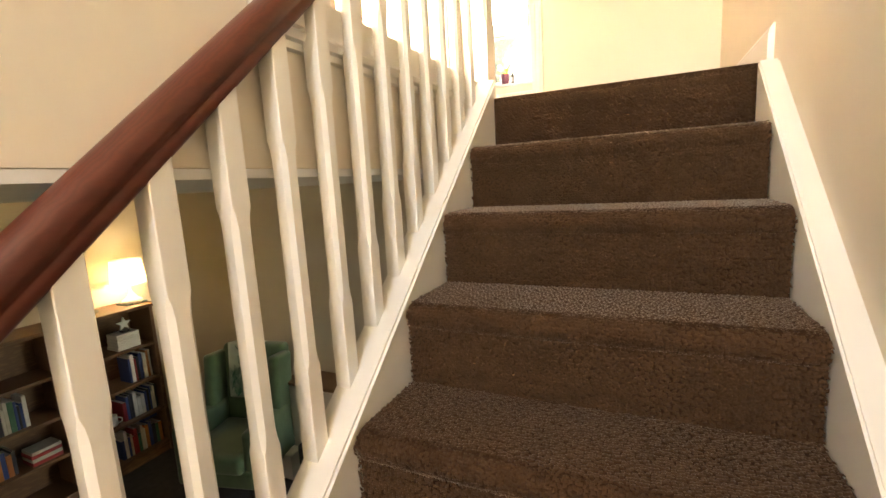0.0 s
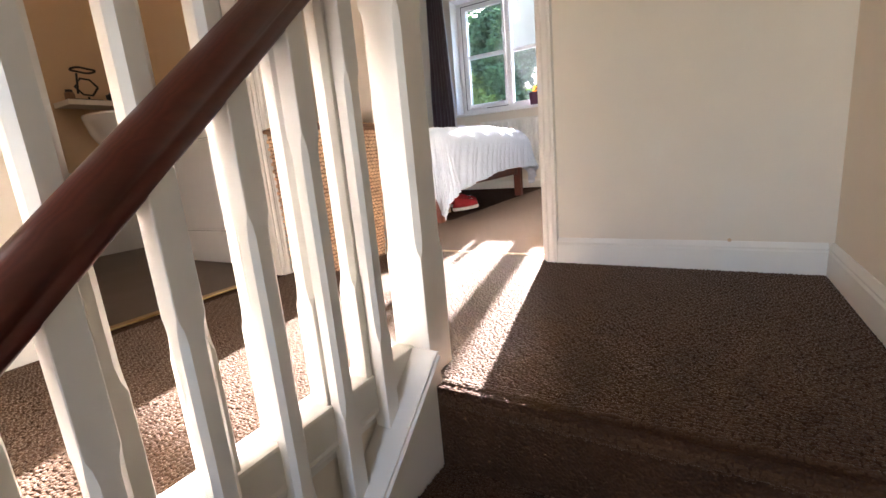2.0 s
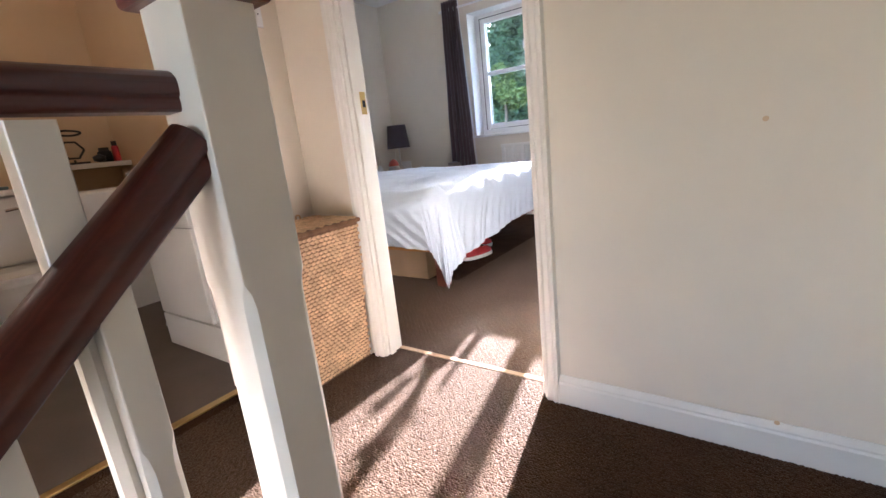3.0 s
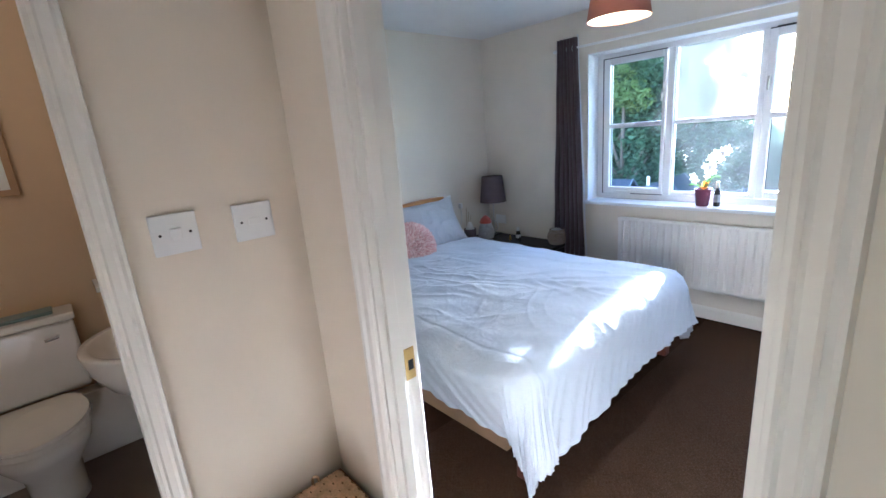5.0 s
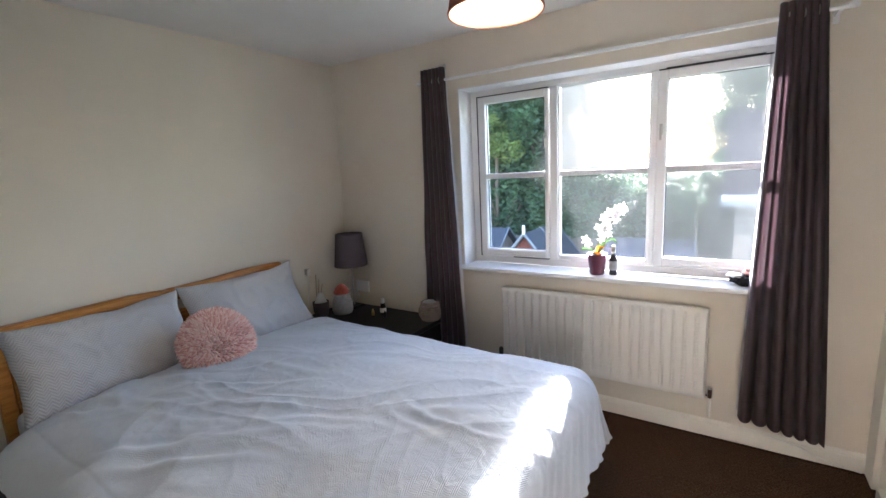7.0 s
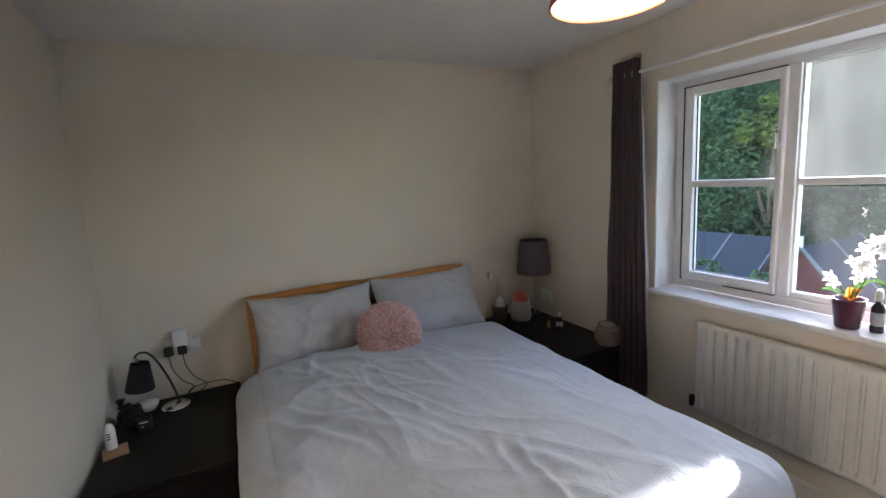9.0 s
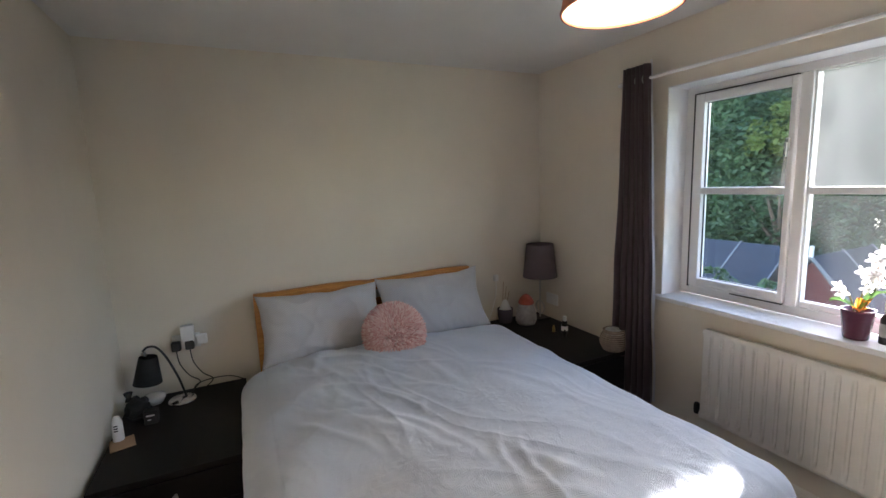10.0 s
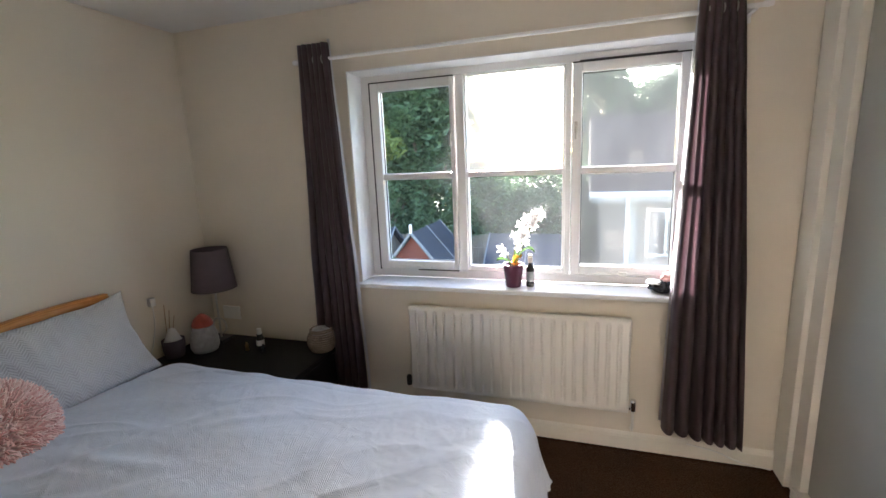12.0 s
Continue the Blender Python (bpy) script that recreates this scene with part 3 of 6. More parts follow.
def square_post(w, z0, z1, foot, head, chamfer, lean0=0.0, lean1=0.0):
    """A square post, chamfered between its square foot and head; local, standing on z0 at the origin."""
    bm = bmesh.new()
    h, c = w / 2, chamfer

    def loop(z, cc):
        cc = max(cc, 0.0012)
        return [Vector(p) for p in ((h, -h + cc, z), (h, h - cc, z), (h - cc, h, z), (-h + cc, h, z), (-h, h - cc, z), (-h, -h + cc, z), (-h + cc, -h, z), (h - cc, -h, z))]
    zs = [(z0, 0), (z0 + foot, 0), (z0 + foot + 0.012, c * 0.7), (z0 + foot + 0.03, c), (z1 - head - 0.03, c), (z1 - head - 0.012, c * 0.7), (z1 - head, 0), (z1, 0)]
    lps = [loop(z, cc) for z, cc in zs]
    for lp, k in ((lps[0], lean0), (lps[-1], lean1)):
        for p in lp:
            p.z += k * p.y
    return rings(bm, lps)


RAIL = [(-0.0235, 0.015), (-0.0260, 0.008), (-0.0262, 0.000), (-0.0250, -0.007), (-0.0215, -0.010), (-0.0215, -0.013), (-0.0225, -0.016), (-0.0215, -0.025), (-0.018, -0.028),
        (0.018, -0.028), (0.0215, -0.025), (0.0225, -0.016), (0.0215, -0.013), (0.0215, -0.010), (0.0250, -0.007), (0.0262, 0.000), (0.0260, 0.008), (0.0235, 0.015),
        (0.016, 0.0215), (0.008, 0.0252), (0.0, 0.0264), (-0.008, 0.0252), (-0.016, 0.0215)]
RS = 0.9117
LRAIL = [(0.8 * a, 0.8 * b) for a, b in RAIL]


def rail_z(y):
    return 0.8413 + RS * y


bal = thing("stair_balustrade", (-0.034, -1.2, -1.0), "white square balusters under a sloping varnished mahogany handrail", "balustrade")
part("handrail", sweep(RAIL, [(-0.060, y, rail_z(y)) for y in (0.026, -0.5, -1.0, -1.5, -2.0, -2.6, -3.0)]), M_MAHOG, bal, "dark mahogany handrail", smooth=1)
for k in range(26):
    y = -0.091 - 0.1046 * k
    zb, zt = 0.015 + y * SL + 0.02, rail_z(y) - 0.03
    part("baluster", finish(square_post(0.032, zb, zt, 0.17, 0.15, 0.007, SL, RS), M_GLOSS, 0), None, bal, at=(-0.056, y + 0.003, 0))
newel = thing("newel_post", (-0.067, 0.067, 0), "white square newel post with a flat mahogany cap", "newel post")
part("post", finish(square_post(0.082, -0.30, 1.005, 0.55, 0.30, 0.010), M_GLOSS, 0), None, newel, at=(-0.067, 0.067, 0))
part("cap", box((-0.124, 0.010, 1.005), (-0.010, 0.124, 1.041), 0.008, 3), M_MAHOG, newel, "mahogany cap with rounded edges")

lbal = thing("landing_balustrade", (-0.085, -0.45, 0), "white landing balustrade with mahogany rail beside the stairs", "balustrade")
part("base_rail", box((-0.128, -0.936, 0.0), (-0.062, 0.026, 0.066), 0.006), M_GLOSS, lbal)
bm = bmesh.new()
prof = [(0.0, 0.012), (0.014, 0.010), (0.020, -0.002), (0.014, -0.014), (0.006, -0.018), (0.006, -0.030), (0.0, -0.034)]
rings(bm, [[Vector((-0.078 + a * 0.9, y, b)) for a, b in prof] for y in (-0.94, 0.024)])
bmesh.ops.recalc_face_normals(bm, faces=bm.faces)
part("nosing_moulding", bm, M_GLOSS, lbal)
part("handrail", sweep(LRAIL, [(-0.085, y, 0.92) for y in (0.026, -0.45, -0.94)]), M_MAHOG, lbal, "dark mahogany handrail", smooth=1)
lb = finish(square_post(0.036, 0.062, 0.892, 0.17, 0.15, 0.008), M_GLOSS, 0)
for k in range(8):
    part("baluster", lb, None, lbal, at=(-0.085, -0.10 - 0.0955 * k, 0))
part("half_newel", finish(square_post(0.08, 0.0, 1.0, 0.5, 0.3, 0.010), M_GLOSS, 0), None, lbal, at=(-0.087, -0.894, 0))

# ---- landing things ----
def wicker_basket():
    t = thing("laundry_basket", (-0.94, 0.76, 0), "square woven wicker laundry basket with lid in the corner", "laundry basket")
    lo0, hi0 = Vector((-1.062, 0.568, 0.004)), Vector((-0.838, 0.945, 0.0))
    lo1, hi1 = Vector((-1.066, 0.545, 0.0)), Vector((-0.797, 0.948, 0.575))
    H = 0.575

    def rect(z):
        f = z / H
        return (lo0.x + (lo1.x - lo0.x) * f, lo0.y + (lo1.y - lo0.y) * f, hi0.x + (hi1.x - hi0.x) * f, hi0.y + (hi1.y - hi0.y) * f)
    bm = bmesh.new()
    lps = []
    for z in (0.004, H):
        x0, y0, x1, y1 = rect(z)
        d = 0.008
        lps.append([Vector((x0 + d, y0 + d, z)), Vector((x1 - d, y0 + d, z)), Vector((x1 - d, y1 - d, z)), Vector((x0 + d, y1 - d, z))])
    rings(bm, lps)
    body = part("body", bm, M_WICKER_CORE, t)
    rnd = random.Random(4)

    def strand(bm, c, u, n, w, h, d):
        """One raised lump of woven strand on a face: u along it, n outward."""
        v = n.cross(u)
        pts = []
        for a, b, e in ((-1, 0, 0), (-0.55, 0.8, 0.7), (0.55, 0.8, 0.7), (1, 0, 0), (0.55, -0.8, 0.7), (-0.55, -0.8, 0.7)):
            pts.append(bm.verts.new(c + u * a * w / 2 + v * b * h / 2 + n * e * d))
        top = bm.verts.new(c + n * d * 1.5)
        for i in range(6):
            bm.faces.new((pts[i], pts[(i + 1) % 6], top))

    for name, face in (("weave_east", 0), ("weave_south", 1)):
        bm = bmesh.new()
        rows = 38
        for r in range(rows):
            z = 0.012 + (H - 0.02) * (r + 0.5) / rows
            x0, y0, x1, y1 = rect(z)
            a, b = (Vector((x1 - 0.008, y0, z)), Vector((x1 - 0.008, y1, z))) if face == 0 else (Vector((x0, y0 + 0.008, z)), Vector((x1, y0 + 0.008, z)))
            u = (b - a).normalized()
            n = Vector((1, 0, -0.07)).normalized() if face == 0 else Vector((0, -1, -0.04)).normalized()
            length = (b - a).length
            step = 0.0205
            m = int(length / step)
            for i in range(m):
                p = a + u * ((i + 0.5 + (0.5 if r % 2 else 0)) * step)
                if (p - a).length > length - 0.004:
                    continue
                if face == 1 and abs(p.x + 0.95) < 0.036 and 0.455 < z < 0.51:
                    continue
                strand(bm, p, (u + Vector((0, 0, rnd.uniform(-0.25, 0.25)))).normalized(), n, step * 1.12, 0.0165 * rnd.uniform(0.8, 1.1), 0.0062 * rnd.uniform(0.7, 1.2))
        bmesh.ops.recalc_face_normals(bm, faces=bm.faces)
        part("weave", bm, M_WICKER, body, smooth=1)
    # no opening is cut: a black block gives the dark inside of the handle
    part("handle_hole_shade", box((-0.985, 0.5445, 0.458), (-0.915, 0.556, 0.508), 0.004), M_BLACK, t)
    x0, y0, x1, y1 = -1.068, 0.54, -0.793, 0.95
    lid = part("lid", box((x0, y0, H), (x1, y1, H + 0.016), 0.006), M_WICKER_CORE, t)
    bm = bmesh.new()
    for i in range(20):
        for j in range(14):
            p = Vector((x0 + 0.01 + (x1 - x0 - 0.02) * (j + 0.5) / 14, y0 + 0.01 + (y1 - y0 - 0.02) * (i + 0.5) / 20, H + 0.015))
            u = Vector((1, 0.5, 0)) if (i + j) % 2 else Vector((1, -0.5, 0))
            strand(bm, p, u.normalized(), Vector((0, 0, 1)), 0.036, 0.026, 0.0065 * rnd.uniform(0.7, 1.2))
    bmesh.ops.recalc_face_normals(bm, faces=bm.faces)
    part("weave", bm, M_WICKER, lid, smooth=1)
    for y in (0.63, 0.86):
        bm = tube(arc([(-1.066, y, 0.56), (-1.069, y + 0.004, 0.605), (-1.062, y + 0.016, 0.607), (-1.060, y + 0.018, 0.58)]), 0.004, 6)
        part("hinge_loop", bm, M_WICKER, t)


wicker_basket()


def wall_plate(name, y0, z0, label, rocker):
    t = thing(name, (SX, y0 + 0.045, z0), label, "light switch", "switches by the bathroom door")
    part("plate", box((SX, y0, z0), (SX + 0.009, y0 + 0.09, z0 + 0.087), 0.003, 3), M_PLASTIC, t)
    if rocker:
        part("rocker", box((SX + 0.008, y0 + 0.035, z0 + 0.031), (SX + 0.0135, y0 + 0.057, z0 + 0.057), 0.002, 2,
                           Matrix.Translation((SX, 0, z0 + 0.044)) @ Matrix.Rotation(radians(5), 4, 'Y') @ Matrix.Translation((-SX, 0, -z0 - 0.044))), M_PLASTIC, t)
    else:
        part("flap", box((SX + 0.008, y0 + 0.032, z0 + 0.036), (SX + 0.0105, y0 + 0.058, z0 + 0.052), 0.001), M_PLASTIC, t)
    for dy in (0.016, 0.074):
        bm = lathe([(0.0, 0.0), (0.0032, 0.0), (0.0028, 0.0012), (0.0, 0.0014)], (0, 0, 0), 12, Matrix.Translation((SX + 0.009, y0 + dy, z0 + 0.044)) @ Matrix.Rotation(radians(90), 4, 'Y'))
        part("screw", bm, M_BLACK, t)


wall_plate("light_switch", 0.631, 1.315, "white plastic single rocker light switch on cream wall", True)
wall_plate("fused_spur", 0.797, 1.312, "white plastic fused spur plate on cream wall", False)
# small scuffs on the landing wall
for x, z, w in ((0.447, 0.811, 0.006), (0.508, 0.101, 0.006)):
    scuff = part("wall_scuff", lathe([(w, 0.0), (w * 0.8, 0.0006), (0.0, 0.0007)], (0, 0, 0), 10, Matrix.Translation((x, DOOR_Y0 - (0.0155 if z < 0.2 else 0.0005), z)) @ Matrix.Rotation(radians(90), 4, 'X')), M_WALL_BATH, None, "small brown scuff mark on the landing wall")
    tagged(scuff, category="scuff")

# ---- bedroom window ----
def frame_bars(bars, y0, y1, bevel=0.005):
    bm = bmesh.new()
    for x0, x1, z0, z1 in bars:
        bx(bm, (x0, y0, z0), (x1, y1, z1), bevel, 2)
    return bm


win = thing("window_1", (-1.13, 4.2, 0.855), "", "", "", "structure")
part("window_frame", frame_bars([(-2.035, -1.975, 0.857, 2.055), (-0.295, -0.23, 0.857, 2.055), (-1.975, -0.295, 2.010, 2.055), (-1.975, -0.295, 0.857, 0.905),
                                 (-1.462, -1.412, 0.905, 2.010), (-0.866, -0.838, 0.905, 2.010)], 4.165, 4.235), M_UPVC, win)
part("fixed_light", frame_bars([(-1.412, -1.402, 0.905, 2.010), (-0.882, -0.866, 0.905, 2.010), (-1.402, -0.882, 0.905, 0.934), (-1.402, -0.882, 2.004, 2.010),
                                (-1.402, -0.882, 1.452, 1.486)], 4.178, 4.222, 0.004), M_UPVC, win)
for x0, x1, p0, p1 in ((-1.971, -1.466, -1.917, -1.492), (-0.834, -0.299, -0.786, -0.340)):
    sash = part("sash", frame_bars([(x0, p0, 0.908, 2.006), (p1, x1, 0.908, 2.006), (p0, p1, 0.908, 0.960), (p0, p1, 1.957, 2.006), (p0, p1, 1.450, 1.488)], 4.150, 4.208, 0.006), M_UPVC, win)
    part("gasket", frame_bars([(p0, p0 + 0.004, 0.96, 1.957), (p1 - 0.004, p1, 0.96, 1.957), (p0, p1, 0.96, 0.963), (p0, p1, 1.954, 1.957)], 4.178, 4.186, 0.0), M_BLACK, sash)
    left = x0 < -1.5
    # solid black strips stand for the shadow in the gaps round the sash
    gaps = [(x0, x1, 2.004, 2.010)] + ([(x0 - 0.004, x0 + 0.001, 0.904, 2.010), (x0 + 0.25, x1, 0.904, 0.909)] if left else [])
    part("casement_gap_shadow", frame_bars(gaps, 4.146, 4.163, 0.0), M_BLACK, sash)
    xm = 0.5 * (x0 + x1)
    bm = tube([(xm - 0.13, 4.140, 0.926), (xm + 0.15, 4.138, 0.922)], 0.006, 8)
    bx(bm, (xm - 0.02, 4.132, 0.914), (xm + 0.02, 4.150, 0.934), 0.002)
    part("casement_stay", bm, M_PLASTIC, sash)
    xh = x1 - 0.02 if x0 < -1.5 else x0 + 0.02
    bm = box((xh - 0.008, 4.132, 1.66), (xh + 0.008, 4.150, 1.72), 0.003)
    bx(bm, (xh - 0.006, 4.118, 1.63), (xh + 0.006, 4.132, 1.70), 0.004)
    part("handle", bm, M_STEEL, sash, "steel casement handle")
# thin white boards added over the wall paint so the reveals look sky-lit
for a, b in (((-2.035, 4.002, 0.857), (-2.029, 4.164, 2.055)), ((-0.236, 4.002, 0.857), (-0.23, 4.164, 2.055)), ((-2.029, 4.002, 2.049), (-0.236, 4.164, 2.055))):
    part("added_reveal_board", box(a, b, 0.001), M_LINING, win)
part("trickle_vent", box((-0.80, 4.150, 2.0115), (-0.36, 4.166, 2.0165), 0.002), M_BLACK, win)
# black strip for the shadow line above the left sash
part("drip_gap_shadow", box((-1.972, 4.158, 2.0065), (-1.466, 4.166, 2.0098)), M_BLACK, win)
part("window_sill", box((-2.06, 3.962, 0.830), (-0.205, 4.166, 0.857), 0.008, 3), M_UPVC, win)
for p0, p1, z0, z1, mat in ((-1.917, -1.492, 1.488, 1.957, M_GLASS_CLEAR), (-1.917, -1.492, 0.96, 1.450, M_GLASS_CLEAR), (-1.402, -0.882, 1.486, 2.004, M_GLASS_MIST),
                            (-1.402, -0.882, 0.934, 1.452, M_GLASS_HAZE), (-0.786, -0.340, 1.488, 1.957, M_GLASS_SMEAR), (-0.786, -0.340, 0.96, 1.450, M_GLASS_FOG)):
    bm = bmesh.new()
    bm.faces.new([bm.verts.new(v) for v in ((p0, 4.196, z0), (p1, 4.196, z0), (p1, 4.196, z1), (p0, 4.196, z1))])
    pane = part("pane", bm, mat, win)
    pane.visible_shadow = False


# ---- curtains ----
def curtain(name, top, bottom, z1, z0, seed, lining_side):
    t = thing(name, (0.5 * (bottom[0] + bottom[1]), 3.9, z0), "heavy dark plum-grey curtain gathered beside the window", "curtain", "pair of window curtains")
    rnd = random.Random(seed)
    folds = 6.5
    ph = [rnd.uniform(0, 6) for _ in range(4)]

    def fn(u, v):
        w = u + 0.018 * math.sin(7 * u + ph[0]) * (0.4 + v)
        x = (top[0] + (top[1] - top[0]) * u) * (1 - v) ** 1.15 + (bottom[0] + (bottom[1] - bottom[0]) * u) * (1 - (1 - v) ** 1.15)
        a = 2 * math.pi * folds * w
        depth = 0.024 + 0.008 * math.sin(3 * v + ph[1]) + 0.010 * noise.noise((u * 3.0, v * 1.5, seed + 7.0))
        y = 3.895 + depth * math.sin(a + 0.5 * math.sin(2.2 * v + ph[2])) + 0.012 * noise.noise((u * 5, v * 6, seed))
        return Vector((x + 0.010 * math.cos(a) , y, z1 + (z0 - z1) * v + 0.05 * (0.5 - u) * v * (1 if lining_side > 0 else 0)))
    bm = sheet(fn, 110, 60)
    bmesh.ops.solidify(bm, geom=list(bm.faces), thickness=0.004)
    part("cloth", bm, M_CURTAIN, t, smooth=1)
    u = 1.0 if lining_side < 0 else 0.0
    d = 0.016 if lining_side < 0 else -0.010

    def edge(a, v):
        p = fn(u, v)
        return p + Vector((d * (a - 0.2), 0.022, 0.02))
    bm = sheet(edge, 2, 40)
    bmesh.ops.solidify(bm, geom=list(bm.faces), thickness=0.002)
    part("lining", bm, M_LINING, t, "white lining edge", smooth=1)
    for k in range(3):
        p = fn((k + 0.5) / 3, 0.02)
        bm = bmesh.new()
        lathe([(0.024, -0.003), (0.028, 0.0), (0.024, 0.003), (0.019, 0.0), (0.024, -0.003)], (0, 0, 0), 18, Matrix.Translation((p.x, 3.9, 2.105)) @ Matrix.Rotation(radians(90), 4, 'Y'), False, bm)
        part("eyelet", bm, M_STEEL, t)


curtain("curtain", (-2.255, -2.065), (-2.33, -1.985), 2.185, 0.19, 3, -1)
curtain("curtain", (-0.335, -0.165), (-0.385, -0.03), 2.16, 0.17, 8, 1)
rod = thing("curtain_rod", (-1.15, 3.9, 2.105), "slim white curtain rod with small finials above the window", "curtain rod")
part("pole", tube([(-2.27, 3.9, 2.108), (-0.10, 3.9, 2.102)], 0.0095, 12), M_UPVC, rod)
for x in (-2.275, -0.09):
    part("finial", lathe([(0.0, -0.02), (0.010, -0.018), (0.015, 0.0), (0.010, 0.018), (0.0, 0.02)], (0, 0, 0), 14, Matrix.Translation((x, 3.9, 2.105)) @ Matrix.Rotation(radians(90), 4, 'Y')), M_UPVC, rod)
for x in (-2.18, -0.13):
    bm = box((x - 0.008, 3.9, 2.088), (x + 0.008, NY, 2.098), 0.002)
    bx(bm, (x - 0.012, NY - 0.006, 2.06), (x + 0.012, NY, 2.125), 0.003)
    part("bracket", bm, M_UPVC, rod)

# ---- radiator ----
rad = thing("radiator", (-1.125, 3.96, 0.235), "white ribbed panel radiator on the wall under the window", "radiator")
RX0, RX1, RZ0, RZ1 = -1.722, -0.530, 0.237, 0.742
ribs = 22


def rad_face(u, v):
    z = RZ0 + (RZ1 - RZ0) * v
    edge = min(1.0, max(0.0, min(v - 0.055, 0.955 - v) / 0.035))
    ph = (u * ribs) % 1.0
    groove = 0.5 - 0.5 * math.cos(math.pi * min(1.0, max(0.0, (abs(ph - 0.5) - 0.28) / 0.16)))
    side = min(1.0, max(0.0, min(u, 1 - u) / 0.004))
    return Vector((RX0 + (RX1 - RX0) * u, 3.932 + 0.013 * groove * edge + 0.008 * (1 - side) + 0.006 * max(0, 1 - min(v, 1 - v) / 0.012), z))


bm = sheet(rad_face, ribs * 20, 40)
part("front_panel", bm, M_RADIATOR, rad, smooth=1)
bm = box((RX0 + 0.002, 3.956, RZ0 + 0.004), (RX1 - 0.002, 3.985, RZ1 - 0.002), 0.006)
part("back_panel", bm, M_RADIATOR, rad)
for x in (RX0, RX1):
    valve = lathe([(0.0, 0.0), (0.014, 0.0), (0.016, 0.02), (0.016, 0.05), (0.012, 0.06), (0.0, 0.062)], (x + (0.022 if x > -1 else -0.022), 3.955, 0.245), 14)
    bx(valve, (min(x, x + (0.03 if x > -1 else -0.03)), 3.947, 0.25), (max(x, x + (0.03 if x > -1 else -0.03)), 3.963, 0.266), 0.003)
    part("valve", valve, M_CHROME if x > -1 else M_BLACK, rad)
part("pipe", tube(arc([(-0.508, 3.955, 0.25), (-0.508, 3.955, 0.155), (-0.508, 3.967, 0.128), (-0.508, NY, 0.12)], 5), 0.0075, 10), M_RADIATOR, rad)
for x in (-1.5, -0.75):
    part("wall_bracket", box((x - 0.015, 3.98, 0.45), (x + 0.015, NY, 0.62)), M_STEEL, rad)

# ---- fitted wardrobe ----
M_PANEL = material("pale_grey_green_panel", (0.42, 0.42, 0.385), 0.42, 0, 0.03, 3, 60, 0.02)
ward = thing("fitted_wardrobe", (0.45, 2.6, 0), "built-in wardrobe with pale sliding doors and white frame", "wardrobe")
part("frame_post", box((0.135, 3.868, 0.0), (0.84, NY - 0.004, CEIL), 0.004), M_GLOSS, ward)
part("side_channel", box((0.158, 3.772, 0.0), (0.84, 3.866, CEIL), 0.003), M_GLOSS, ward)
part("bottom_track", box((0.135, 1.07, 0.0), (0.24, 3.80, 0.055), 0.004), M_GLOSS, ward)
part("top_track", box((0.14, 1.07, 2.28), (0.24, 3.80, CEIL), 0.004), M_GLOSS, ward)
for k, (y0, y1) in enumerate(((2.86, 3.765), (1.98, 2.90), (1.08, 2.0))):
    door = part("sliding_door", box((0.185 + 0.02 * (k % 2), y0, 0.056), (0.20 + 0.02 * (k % 2), y1, 2.279), 0.003), M_PANEL, ward)
    for y in (y0, y1 - 0.02)[:2 if k else 1]:
        part("door_edge", box((0.180 + 0.02 * (k % 2), y, 0.058), (0.2045 + 0.02 * (k % 2), y + 0.02, 2.277), 0.003), M_PANEL, door)
# ---- pendant lamp ----
pend = thing("pendant_lamp", (-1.087, 2.62, CEIL), "terracotta fabric drum pendant lampshade, lit, hanging from the ceiling", "pendant lamp")
PC = (-1.080, 2.62, 0.008)
part("shade", lathe([(0.140, 1.962), (0.1395, 1.968), (0.104, 2.185), (0.1035, 2.190)], PC, 48, None, False), M_SHADE_TERRA, pend, "terracotta fabric shade", smooth=1)
part("shade_lining", lathe([(0.1375, 1.9625), (0.1025, 2.1895)], PC, 48, None, False), M_SHADE_IN, pend, smooth=1)
part("rim", lathe([(0.141, 1.960), (0.142, 1.966), (0.1365, 1.966), (0.1365, 1.960), (0.141, 1.960)], PC, 48, None, False), M_SHADE_TERRA, pend)
part("cord", tube([(-1.087, 2.62, 2.16), (-1.087, 2.62, CEIL - 0.02)], 0.003, 8), M_PLASTIC, pend)
part("ceiling_rose", lathe([(0.0, -0.03), (0.02, -0.028), (0.045, -0.006), (0.047, 0.0), (0.0, 0.0)], (-1.087, 2.62, CEIL), 24), M_PLASTIC, pend)
part("bulb", lathe([(0.0, -0.05), (0.018, -0.046), (0.028, -0.025), (0.026, 0.0), (0.014, 0.02), (0.012, 0.04)], (-1.087, 2.62, 2.10), 20), M_BULB, pend, smooth=1)
part("lamp_holder", lathe([(0.016, 0.0), (0.017, 0.03), (0.010, 0.055), (0.004, 0.06)], (-1.087, 2.62, 2.13), 16), M_PLASTIC, pend)
bm = bmesh.new()
for k in range(3):
    a = 2 * math.pi * k / 3
    tube([(-1.087, 2.62, 2.165), (-1.087 + 0.103 * math.cos(a), 2.62 + 0.103 * math.sin(a), 2.182)], 0.0015, 6, bm)
part("spider", bm, M_STEEL, pend)

